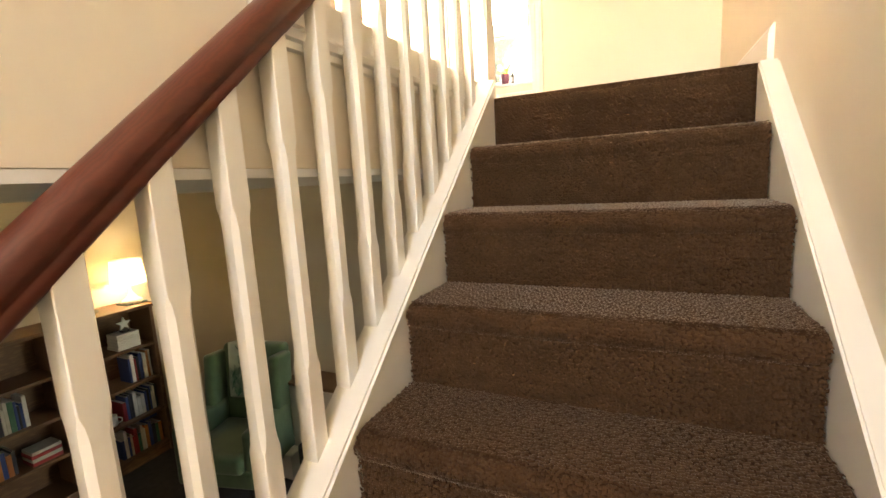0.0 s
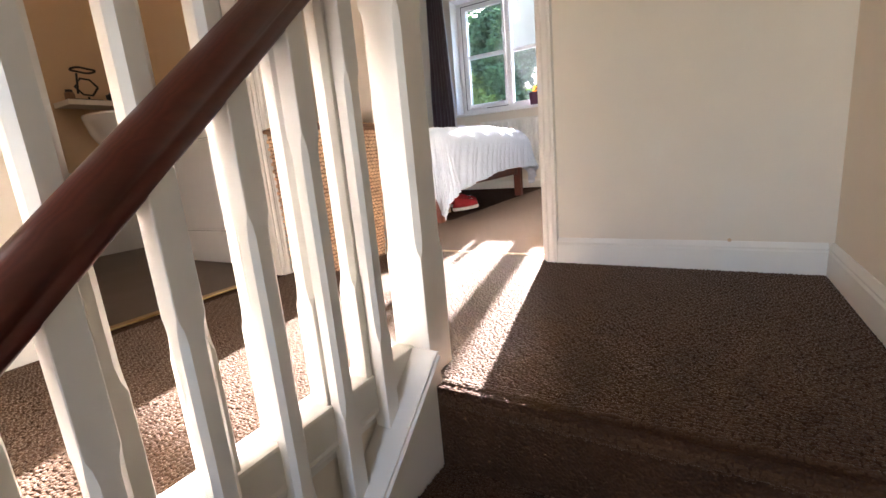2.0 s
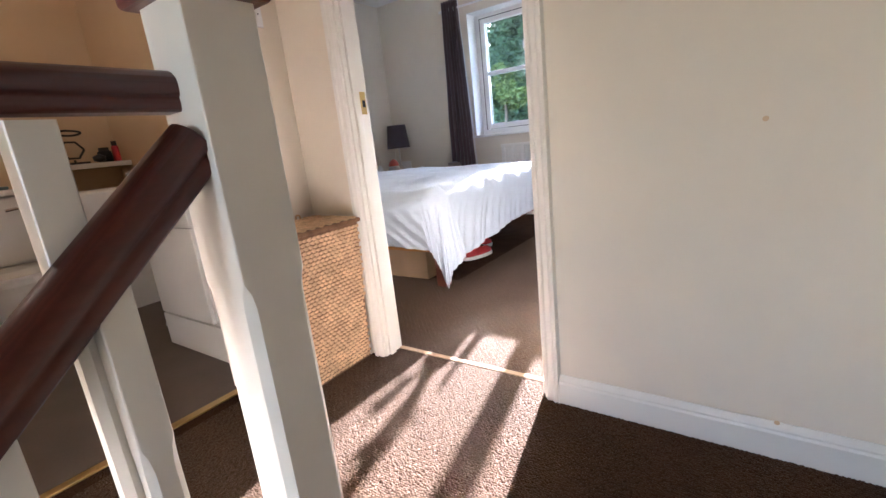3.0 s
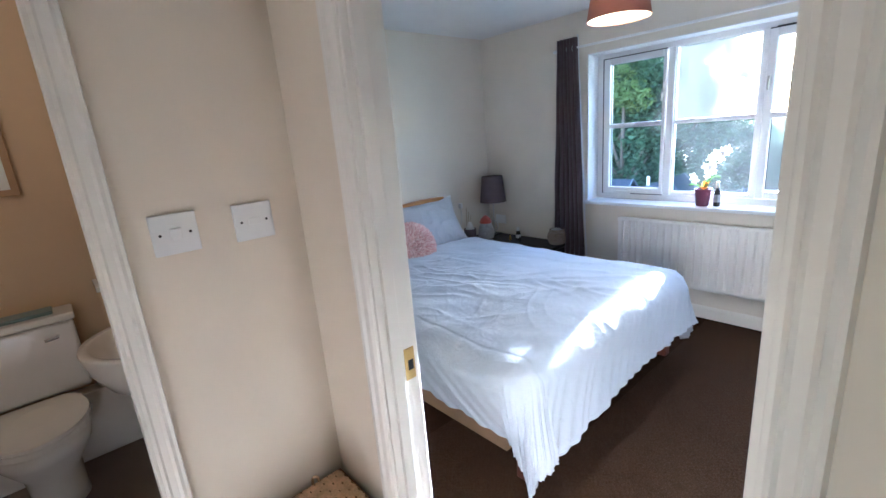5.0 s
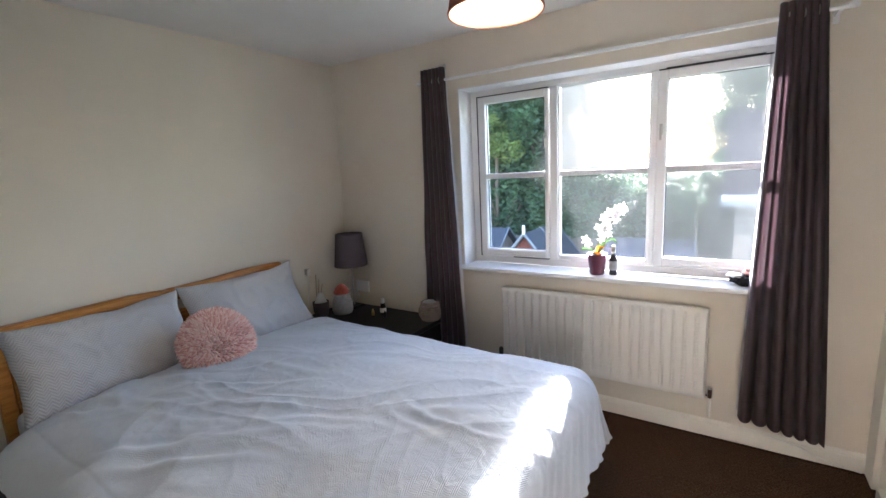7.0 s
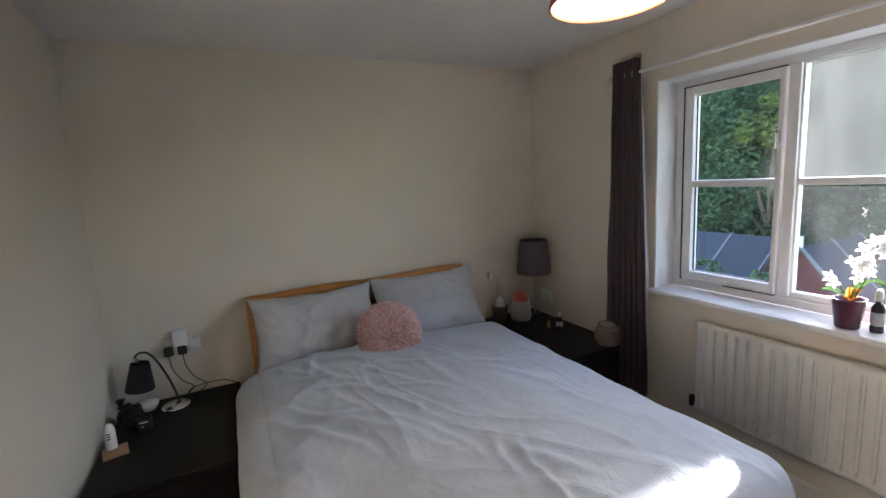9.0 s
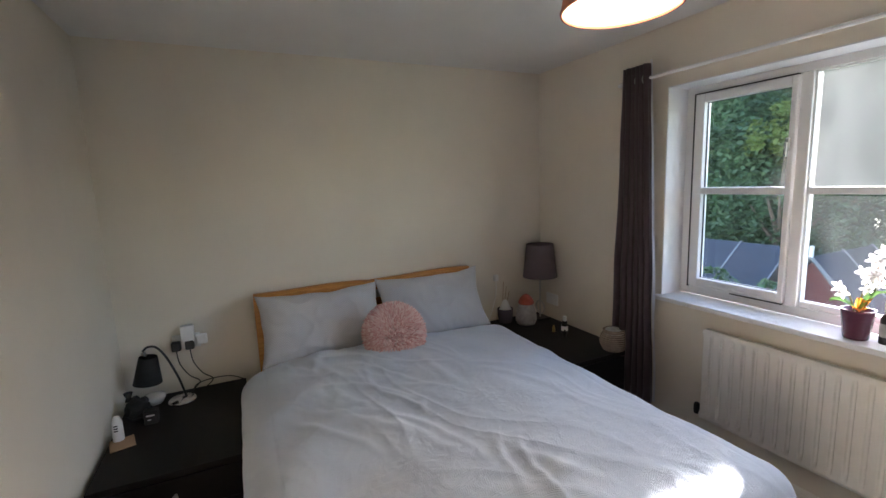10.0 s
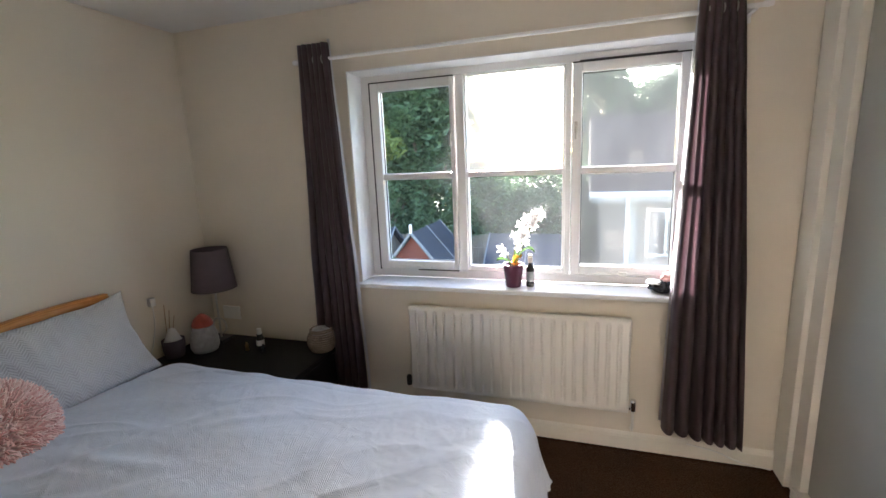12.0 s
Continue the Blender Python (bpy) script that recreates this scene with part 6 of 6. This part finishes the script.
pl = thing("display_plate", (-3.70, 0.33, LFLOOR + 0.745), "large pale round plate standing on the middle shelf", "plate")
part("plate", lathe([(0.0, 0.0), (0.08, 0.002), (0.12, 0.016), (0.125, 0.02), (0.12, 0.022), (0.08, 0.008), (0.0, 0.006)], (0, 0, 0), 36,
                    Matrix.Translation((-3.69, 0.35, LFLOOR + 0.745 + 0.12)) @ Matrix.Rotation(radians(78), 4, 'Y')), M_RENDER, pl, smooth=1)
for y, z in ((0.48, LFLOOR + 0.435), (0.30, LFLOOR + 0.435)):
    mg = thing("mug", (-3.66, y, z), "small pale mug on a bookcase shelf", "mug", "mugs on the shelf")
    part("cup", lathe([(0.0, 0.0), (0.038, 0.0), (0.042, 0.01), (0.042, 0.09), (0.038, 0.09), (0.036, 0.01), (0.0, 0.008)], (-3.66, y, z), 22), M_WHITE, mg, smooth=1)
    bm = tube(arc([(-3.63, y + 0.03, z + 0.07), (-3.61, y + 0.05, z + 0.06), (-3.61, y + 0.05, z + 0.03), (-3.63, y + 0.03, z + 0.02)]), 0.005, 6)
    part("handle", bm, M_WHITE, mg)
for y in (0.74, 0.80):
    bxn = thing("keepsake_box", (-3.68, y, LFLOOR + 0.105), "small blue box on the lowest shelf", "box", "boxes on the lowest shelf")
    part("box", box((-3.72, y - 0.028, LFLOOR + 0.356), (-3.62, y + 0.025, LFLOOR + 0.40), 0.004), M_BLUE, bxn)
# lit table lamp on the bookcase
ll = thing("table_lamp", (-3.72, 0.83, BCT), "lit table lamp with cream drum shade on white ceramic base", "table lamp")
part("base", lathe([(0.0, 0.0), (0.085, 0.0), (0.09, 0.02), (0.08, 0.04), (0.05, 0.055), (0.032, 0.085), (0.012, 0.12), (0.008, 0.16), (0.0, 0.16)], (-3.72, 0.83, BCT), 28), M_CERAMIC, ll, "white ceramic base", smooth=1)
part("foot", box((-3.80, 0.74, BCT), (-3.64, 0.92, BCT + 0.018), 0.006), M_TEAL, ll)
part("shade", lathe([(0.138, 0.0), (0.137, 0.003), (0.118, 0.207), (0.116, 0.21)], (-3.72, 0.83, BCT + 0.185), 40, None, False), M_SHADE_CREAM, ll, "glowing cream fabric shade", smooth=1)
part("bulb", lathe([(0.0, 0.0), (0.02, 0.01), (0.03, 0.045), (0.02, 0.075), (0.0, 0.082)], (-3.72, 0.83, BCT + 0.19), 18), M_BULB, ll, smooth=1)
tray = thing("dark_tray", (-3.7, 0.45, BCT), "dark shallow tray on top of the bookcase", "tray")
part("dish", lathe([(0.0, 0.0), (0.10, 0.0), (0.13, 0.022), (0.125, 0.024), (0.095, 0.006), (0.0, 0.006)], (-3.72, 0.42, BCT), 28), M_BLACK, tray, smooth=1)


# armchair
def armchair():
    t = thing("armchair", (-2.5, 0.75, LFLOOR), "moss-green velvet wing armchair with dark tapered legs", "armchair")
    m = Matrix.Translation((-2.50, 0.78, LFLOOR)) @ Matrix.Rotation(radians(14), 4, 'Z')

    def piece(name, a, b, bev, mat=M_GREEN, parent=t, tilt=0.0, lab=""):
        mm = m @ Matrix.Translation((0, a[1], a[2])) @ Matrix.Rotation(radians(tilt), 4, 'X') @ Matrix.Translation((0, -a[1], -a[2]))
        return part(name, box(a, b, bev, 4, mm), mat, parent, lab, smooth=1)
    piece("seat_base", (-0.32, -0.32, 0.18), (0.32, 0.30, 0.32), 0.03)
    piece("seat_cushion", (-0.25, -0.345, 0.30), (0.25, 0.22, 0.45), 0.05)
    back = piece("backrest", (-0.29, 0.20, 0.30), (0.29, 0.34, 1.08), 0.06, tilt=-7)
    for s in (-1, 1):
        piece("armrest", (min(s * 0.24, s * 0.345), -0.30, 0.18), (max(s * 0.24, s * 0.345), 0.26, 0.62), 0.045)
        piece("wing", (min(s * 0.25, s * 0.34), 0.06, 0.58), (max(s * 0.25, s * 0.34), 0.30, 1.04), 0.04, tilt=-7)
    for x in (-0.27, 0.27):
        for y in (-0.27, 0.26):
            bm = rings(bmesh.new(), [[m @ Vector((x + r * math.cos(k * math.pi / 4), y + r * math.sin(k * math.pi / 4), z)) for k in range(8)] for r, z in ((0.016, 0.0), (0.028, 0.19))])
            part("leg", bm, M_BLACKWOOD, t, "dark tapered leg")
    # scatter cloth with leaf print over the backrest
    c = thing("leaf_print_cloth", (-2.5, 0.95, LFLOOR + 0.6), "pale cloth with green leaf print hung over the armchair", "throw")

    def drape(u, v):
        z = 1.115 - 0.52 * max(0.0, v - 0.12)
        y = 0.285 - 0.11 * min(1, v / 0.12) ** 0.7 - 0.055 * max(0, v - 0.12) / 0.88 + 0.04
        return m @ Vector((-0.155 + 0.31 * u, y - 0.005 * math.sin(9 * u), z + (0.0 if v > 0.12 else -0.02 * (1 - v / 0.12))))
    cl = sheet(drape, 16, 24)
    bmesh.ops.solidify(cl, geom=list(cl.faces), thickness=0.006)
    cloth = part("cloth", cl, M_LEAFCLOTH, c, smooth=1)
    rr = random.Random(3)
    bm = bmesh.new()
    for _ in range(26):
        u0, v0, a = rr.uniform(0.08, 0.92), rr.uniform(0.18, 0.95), rr.uniform(-0.8, 0.8)
        for side in (-1, 1):
            for k in range(5):
                p0 = Vector((u0 + 0.10 * (k / 5 - 0.5) * math.sin(a), v0 + 0.13 * (k / 5 - 0.5)))
                q = p0 + Vector((side * 0.10 * math.cos(a * 0.5), -0.055))
                w = Vector((0.006, 0.012))
                quad = [p0, p0 + w, q, q - Vector((0.0, 0.010))]
                if all(0.02 < z.x < 0.98 and 0.13 < z.y < 0.98 for z in quad):
                    lift = m.to_3x3() @ Vector((0, -0.009, 0.0))
                    bm.faces.new([bm.verts.new(drape(z.x, z.y) + lift) for z in quad])
    part("leaf_print", bm, M_LEAFINK, cloth)


armchair()
lc = thing("low_cabinet", (-2.0, 1.25, LFLOOR), "white low cabinet with a dark wooden top", "cabinet")
part("body", box((-2.26, 1.12, LFLOOR + 0.02), (-1.60, 1.36, LFLOOR + 0.74), 0.004), M_CERAMIC, lc)
part("top", box((-2.29, 1.09, LFLOOR + 0.74), (-1.58, 1.365, LFLOOR + 0.765), 0.004), M_OAK, lc)
part("door", box((-2.245, 1.105, LFLOOR + 0.05), (-1.94, 1.12, LFLOOR + 0.72), 0.003), M_CERAMIC, lc)
part("door", box((-1.92, 1.105, LFLOOR + 0.05), (-1.615, 1.12, LFLOOR + 0.72), 0.003), M_CERAMIC, lc)
bg = thing("black_bag", (-1.85, 0.98, LFLOOR), "black fabric bag standing in front of the cabinet", "bag")
part("bag", box((-2.02, 0.90, LFLOOR), (-1.72, 1.06, LFLOOR + 0.36), 0.04, 3), M_BLACKCLOTH, bg, smooth=1)
part("handle", tube(arc([(-1.96, 0.98, LFLOOR + 0.35), (-1.93, 0.98, LFLOOR + 0.47), (-1.81, 0.98, LFLOOR + 0.47), (-1.78, 0.98, LFLOOR + 0.35)]), 0.01, 8), M_BLACKCLOTH, bg, smooth=1)
wbx = thing("white_carton", (-2.2, 0.98, LFLOOR), "small white carton on the living room floor", "box")
part("carton", box((-2.28, 0.93, LFLOOR), (-2.12, 1.06, LFLOOR + 0.20), 0.004), M_WHITE, wbx)
part("lid", box((-2.283, 0.927, LFLOOR + 0.20), (-2.117, 1.063, LFLOOR + 0.215), 0.002), M_WHITE, wbx)

# ---- garden ----
GZ = -2.75
bm = bmesh.new()
bm.faces.new([bm.verts.new(v) for v in ((-900, 4.32, GZ), (900, 4.32, GZ), (900, 1500, GZ), (-900, 1500, GZ))])
struct("ground", bm, M_GRASS)


def foliage(bm, c, r, count, size, seed):
    """Many small leaf blades spread over an uneven clumped volume."""
    rn = random.Random(seed)
    clumps = [(Vector((rn.gauss(0, 0.5), rn.gauss(0, 0.5), rn.gauss(0, 0.5))), rn.uniform(0.25, 0.5)) for _ in range(26)]
    for _ in range(count):
        o, s = rn.choice(clumps)
        d = Vector((rn.gauss(0, 1), rn.gauss(0, 1), rn.gauss(0, 1))).normalized() * s * rn.uniform(0.6, 1.05)
        p = o + d
        if p.length > 1.15:
            p *= 1.15 / p.length
        p = Vector((c[0] + p.x * r[0], c[1] + p.y * r[1], c[2] + p.z * r[2]))
        u = Vector((rn.gauss(0, 1), rn.gauss(0, 1), rn.gauss(0, 0.6))).normalized() * size * rn.uniform(0.6, 1.3)
        v = u.cross(Vector((rn.gauss(0, 1), rn.gauss(0, 1), rn.gauss(0, 1)))).normalized() * size * 0.45
        bm.faces.new([bm.verts.new(q) for q in (p - u, p + v, p + u, p - v)])


def tree(x, y, h, crown, r, count, size, seed, label, mat):
    t = thing("tree", (x, y, GZ), label, "tree", "trees behind the garden")
    rn = random.Random(seed)
    bm = bmesh.new()
    tube(arc([(x, y, GZ), (x + 0.1, y, GZ + h * 0.3), (x - 0.05, y, GZ + h * 0.6), (x, y, crown)]), [0.24 - 0.2 * k / 24 for k in range(25)], 10, bm)
    for k in range(7):
        a, z = rn.uniform(0, 6.28), GZ + h * rn.uniform(0.35, 0.7)
        tube(arc([(x, y, z), (x + 0.5 * r[0] * math.cos(a), y + 0.5 * r[1] * math.sin(a), z + 0.6), (x + 0.9 * r[0] * math.cos(a), y + 0.9 * r[1] * math.sin(a), z + 1.2)], 4), [0.09 - 0.0085 * j for j in range(9)], 6, bm)
    part("trunk", bm, M_BARK, t)
    bm = bmesh.new()
    foliage(bm, (x, y, crown), r, count, size, seed)
    part("crown", bm, mat, t)


M_LEAVES = material("tree_leaves", (0.055, 0.105, 0.045), 0.55, 0, 0.55, 0.9, 14, 0.0, 0.4, through_light=0.3)
M_LEAVES_Y = material("yellow_green_leaves", (0.13, 0.18, 0.045), 0.55, 0, 0.5, 1.2, 14, 0.0, 0.4, through_light=0.35)
tree(-8.6, 16.5, 5.2, 1.2, (2.6, 1.4, 3.0), 16000, 0.12, 1, "broad leafy green tree behind the sheds", M_LEAVES)
tree(-6.0, 16.6, 5.0, 1.1, (2.3, 1.4, 3.0), 16000, 0.12, 2, "leafy green tree beside the sheds", M_LEAVES)
tree(-11.0, 17.0, 5.5, 2.2, (2.2, 1.6, 3.0), 7000, 0.12, 3, "tall dark green tree at the garden edge", M_LEAVES)
# added tree: its assumed dense crown keeps the sun off the left pane
tree(-4.37, 16.2, 7.5, 4.9, (0.70, 0.9, 1.5), 24000, 0.145, 4, "slender tall tree added to shade the left window pane", M_LEAVES)
tree(-6.1, 16.4, 7.5, 3.7, (1.5, 1.2, 1.8), 26000, 0.12, 14, "tall leafy tree rising over the hedge", M_LEAVES)
tree(-7.3, 15.4, 3.5, 2.3, (0.9, 0.7, 0.9), 2200, 0.09, 5, "small yellow-green tree catching the sun", M_LEAVES_Y)
tree(-10.4, 19.0, 7.0, 3.3, (3.2, 1.3, 3.4), 22000, 0.14, 21, "tall dense green tree behind the fence", M_LEAVES)
tree(-7.2, 19.4, 7.0, 3.4, (2.5, 1.2, 3.0), 20000, 0.14, 22, "tall green tree behind the sheds", M_LEAVES)
tree(0.9, 24.0, 6.5, 3.6, (3.0, 1.6, 2.6), 14000, 0.16, 6, "far leafy tree above the house roof", M_LEAVES)
hd = thing("hedge", (-3.5, 16.0, GZ), "dense dark green garden hedge", "hedge")
bm = bmesh.new()
for k in range(9):
    foliage(bm, (-8.5 + 1.15 * k, 15.6 + 0.2 * math.sin(k), -0.6 + 0.25 * math.sin(2 * k)), (1.1, 0.8, 1.9), 5200, 0.10, 40 + k)
for k in range(7):
    foliage(bm, (-5.0 + 0.75 * k, 17.2 + 0.2 * math.sin(3 * k), 0.0 + 0.2 * math.sin(2.3 * k)), (0.9, 0.7, 1.2), 3600, 0.10, 60 + k)
tagged(part("leaves", bm, M_LEAVES, hd), kind="stuff")


sb = thing("shrub", (-5.5, 9.9, GZ), "rounded leafy garden shrub in front of the sheds", "shrub")
bm = bmesh.new()
for k in range(5):
    tube([(-5.5 + 0.1 * k, 9.9, GZ), (-6.1 + 0.35 * k, 9.9, GZ + 1.1), (-6.5 + 0.55 * k, 9.85, GZ + 1.9)], [0.035, 0.025, 0.012], 6, bm)
part("branches", bm, M_BARK, sb)
bm = bmesh.new()
for k in range(3):
    foliage(bm, (-6.3 + 0.75 * k, 9.9, -1.3 + 0.06 * (k % 2)), (0.75, 0.5, 0.85), 1500, 0.07, 80 + k)
part("leaves", bm, M_LEAVES, sb)


def shed(x0, x1, y0, y1, eave, ridge_z, along, wall, label):
    t = thing("shed", (0.5 * (x0 + x1), 0.5 * (y0 + y1), GZ), label, "shed", "garden sheds")
    bm = bmesh.new()
    if along == 'x':
        ym = 0.5 * (y0 + y1)
        prof = [(y0, GZ), (y1, GZ), (y1, eave), (ym, ridge_z - 0.03), (y0, eave)]
        rings(bm, [[Vector((x, a, b)) for a, b in prof] for x in (x0, x1)])
    else:
        xm = 0.5 * (x0 + x1)
        prof = [(x0, GZ), (x1, GZ), (x1, eave), (xm, ridge_z - 0.03), (x0, eave)]
        rings(bm, [[Vector((a, y, b)) for a, b in prof] for y in (y0, y1)])
    bmesh.ops.recalc_face_normals(bm, faces=bm.faces)
    part("wall", bm, wall, t)
    o = 0.14
    for s in (-1, 1):
        bm = bmesh.new()
        drop = (ridge_z - eave) / (0.5 * ((y1 - y0) if along == 'x' else (x1 - x0)))
        if along == 'x':
            e = y0 - o if s < 0 else y1 + o
            quad = [(x0 - o, ym, ridge_z), (x1 + o, ym, ridge_z), (x1 + o, e, eave - o * drop), (x0 - o, e, eave - o * drop)]
        else:
            e = x0 - o if s < 0 else x1 + o
            quad = [(xm, y0 - o, ridge_z), (xm, y1 + o, ridge_z), (e, y1 + o, eave - o * drop), (e, y0 - o, eave - o * drop)]
        rings(bm, [[Vector(q) for q in quad], [Vector(q) + Vector((0, 0, 0.05)) for q in quad]])
        bmesh.ops.recalc_face_normals(bm, faces=bm.faces)
        roof = part("roof", bm, M_ROOF, t)
        a, b, c, d = [Vector(q) for q in quad]
        for f in (0.0, 0.5, 1.0):
            part("batten", tube([a.lerp(b, f) + Vector((0, 0, 0.06)), d.lerp(c, f) + Vector((0, 0, 0.06))], 0.02, 6), M_BATTEN, roof)
    if along == 'y':
        part("bargeboard", tube([(x0 - o, y0 - o, eave - o * drop), (xm, y0 - o, ridge_z + 0.03), (x1 + o, y0 - o, eave - o * drop)], 0.045, 6), M_BATTEN, t)
        part("finial", box((xm - 0.03, y0 - o - 0.03, ridge_z), (xm + 0.03, y0 - o + 0.03, ridge_z + 0.25), 0.01), M_UPVC, t)


shed(-7.3, -5.55, 11.3, 13.0, -0.80, -0.10, 'x', M_FENCE, "timber garden shed with blue-grey felt roof")
shed(-5.35, -3.9, 11.4, 13.4, -0.95, -0.10, 'y', M_SHEDRED, "red-brown gabled shed with pale bargeboards")
shed(-2.9, -1.2, 12.0, 13.6, -0.95, -0.35, 'x', M_SHEDRED, "low garden shed with blue-grey roof")
fn = thing("garden_fence", (-8.5, 13.4, GZ), "weathered upright-board garden fence", "fence")
for k in range(46):
    part("board", box((-10.0 + 0.16 * k, 13.9, GZ), (-9.86 + 0.16 * k, 13.925, -0.55 + 0.02 * (k % 3)), 0.0), M_FENCE, fn)
part("fence_rail", box((-10.0, 13.87, -1.0), (-2.6, 13.9, -0.9)), M_FENCE, fn)
hs = thing("neighbour_house", (2.5, 14.0, GZ), "weathered grey-brown rendered neighbouring house with brown tiled roof", "house")
part("wall", box((-0.35, 12.5, GZ), (6.0, 17.0, 0.75)), M_RENDER, hs)
bm = rings(bmesh.new(), [[Vector(p) for p in ((x, 12.2, 0.70), (x, 14.75, 2.6), (x, 17.3, 0.70))] for x in (-0.6, 6.3)])
bmesh.ops.recalc_face_normals(bm, faces=bm.faces)
part("roof", bm, M_SLATE, hs)
part("downpipe", tube([(0.22, 12.44, GZ), (0.22, 12.44, 0.7)], 0.05, 10), M_UPVC, hs)
for x in (0.62, 2.2):
    w = part("window", box((x, 12.46, -0.75), (x + 0.85, 12.51, 0.35), 0.01), M_UPVC, hs)
    part("pane", box((x + 0.07, 12.452, -0.68), (x + 0.39, 12.462, 0.28)), M_BLACK, w)
    part("pane", box((x + 0.46, 12.452, -0.68), (x + 0.78, 12.462, 0.28)), M_BLACK, w)
part("gutter", tube([(-0.6, 12.18, 0.70), (6.3, 12.18, 0.70)], 0.06, 8), M_UPVC, hs)


# ---- carpet pile ----
def pile(spots, size, seed):
    """Small wool loops, four-sided humps in a basket weave, as one mesh. spots: rows of place, along, up."""
    rng = np.random.default_rng(seed)
    P, U, W = spots
    n = len(P)
    V = np.cross(W, U)
    jit = rng.normal(0, 0.0014, (n, 1)) * U + rng.normal(0, 0.0014, (n, 1)) * V
    ln, wd, ht = size * (1.65 + 0.3 * rng.random((n, 1))), size * 1.05, 0.0024 * (0.7 + 0.6 * rng.random((n, 1)))
    c = P + jit
    verts = np.empty((n, 6, 3))
    verts[:, 0] = c - U * ln / 2
    verts[:, 1] = c - V * wd / 2 + W * ht * 0.35
    verts[:, 2] = c + U * ln / 2
    verts[:, 3] = c + V * wd / 2 + W * ht * 0.35
    verts[:, 4] = c - U * ln * 0.2 + W * ht
    verts[:, 5] = c + U * ln * 0.2 + W * ht
    quads = np.array([[0, 1, 4], [0, 4, 3], [1, 2, 5], [1, 5, 4], [2, 3, 5], [3, 4, 5]])
    faces = (quads[None] + 6 * np.arange(n)[:, None, None]).reshape(-1, 3)
    me = bpy.data.meshes.new("pile")
    me.from_pydata(verts.reshape(-1, 3).tolist(), [], faces.tolist())
    me.polygons.foreach_set("use_smooth", [True] * len(me.polygons))
    me.materials.append(M_TUFT)
    return me


def flat_spots(x0, x1, y0, y1, z, step):
    nx, ny = int((x1 - x0) / step), int((y1 - y0) / step)
    i, j = [a.ravel() for a in np.meshgrid(np.arange(nx), np.arange(ny))]
    P = np.stack([x0 + (i + 0.5) * (x1 - x0) / nx, y0 + (j + 0.5) * (y1 - y0) / ny, np.full(i.shape, z)], 1)
    odd = ((i // 2 + j // 2) % 2).astype(bool)
    U = np.where(odd[:, None], [[0.8, 0.6, 0.0]], [[-0.6, 0.8, 0.0]])
    return P, U.astype(float), np.tile([[0.0, 0.0, 1.0]], (len(P), 1))


def join_spots(parts):
    return tuple(np.concatenate([p[k] for p in parts]) for k in range(3))


def stair_spots(k, step):
    (y0, z0), (y1, z1) = nose(k), nose(k + 1)
    r = 0.026
    line = []
    back = nose(k - 1)[0] + 0.02 if k else 0.04
    y = back
    while y > y0 + r:
        line.append((y, z0 + 0.003 * (k > 0) + 0.001, 0.0, 1.0))
        y -= step
    a = 90.0
    while a < 222:
        line.append((y0 + r + (r + 0.001) * math.cos(radians(a)), z0 - r + (r + 0.001) * math.sin(radians(a)), math.cos(radians(a)), math.sin(radians(a))))
        a += math.degrees(step / r)
    z = z0 - r - 0.021
    while z > z1 + 0.004:
        line.append((y0 + 0.006, z, -1.0, 0.05))
        z -= step
    nx = int(0.712 / step)
    P, U, W = [], [], []
    for j, (y, z, ny, nz) in enumerate(line):
        ln = math.hypot(ny, nz)
        w = Vector((0, ny / ln, nz / ln))
        d = Vector((1, 0, 0)).cross(w)
        for i in range(nx):
            odd = (i // 2 + j // 2) % 2
            u = (Vector((0.8, 0, 0)) + 0.6 * d) if odd else (Vector((-0.6, 0, 0)) + 0.8 * d)
            P.append((0.002 + (i + 0.5) * 0.712 / nx, y, z)), U.append(tuple(u)), W.append(tuple(w))
    return np.array(P), np.array(U), np.array(W)


ST = 0.0066
for name, spots in (("carpet_pile", join_spots([flat_spots(-0.06, EX - 0.016, 0.035, DOOR_Y0 - 0.014, 0.0, ST), flat_spots(-1.06, -0.06, 0.0, DOOR_Y0 - 0.014, 0.0, ST), flat_spots(-1.06, -0.13, -0.93, 0.0, 0.0, ST), flat_spots(DX0 + 0.002, DX1 - 0.002, DOOR_Y0 - 0.014, 1.04, 0.0, ST)])),
                    ("stair_carpet_pile", join_spots([stair_spots(k, ST) for k in range(7)])),
                    ("bedroom_carpet_pile", join_spots([flat_spots(-1.6, 0.13, 1.062, 1.9, 0.0, ST), flat_spots(-1.02, 0.13, 1.9, 3.96, 0.0, ST * 1.25)]))):
    tagged(part(name, pile(spots, ST, 5), None, None, "brown looped wool carpet pile in a basket weave"), category="carpet", kind="stuff")
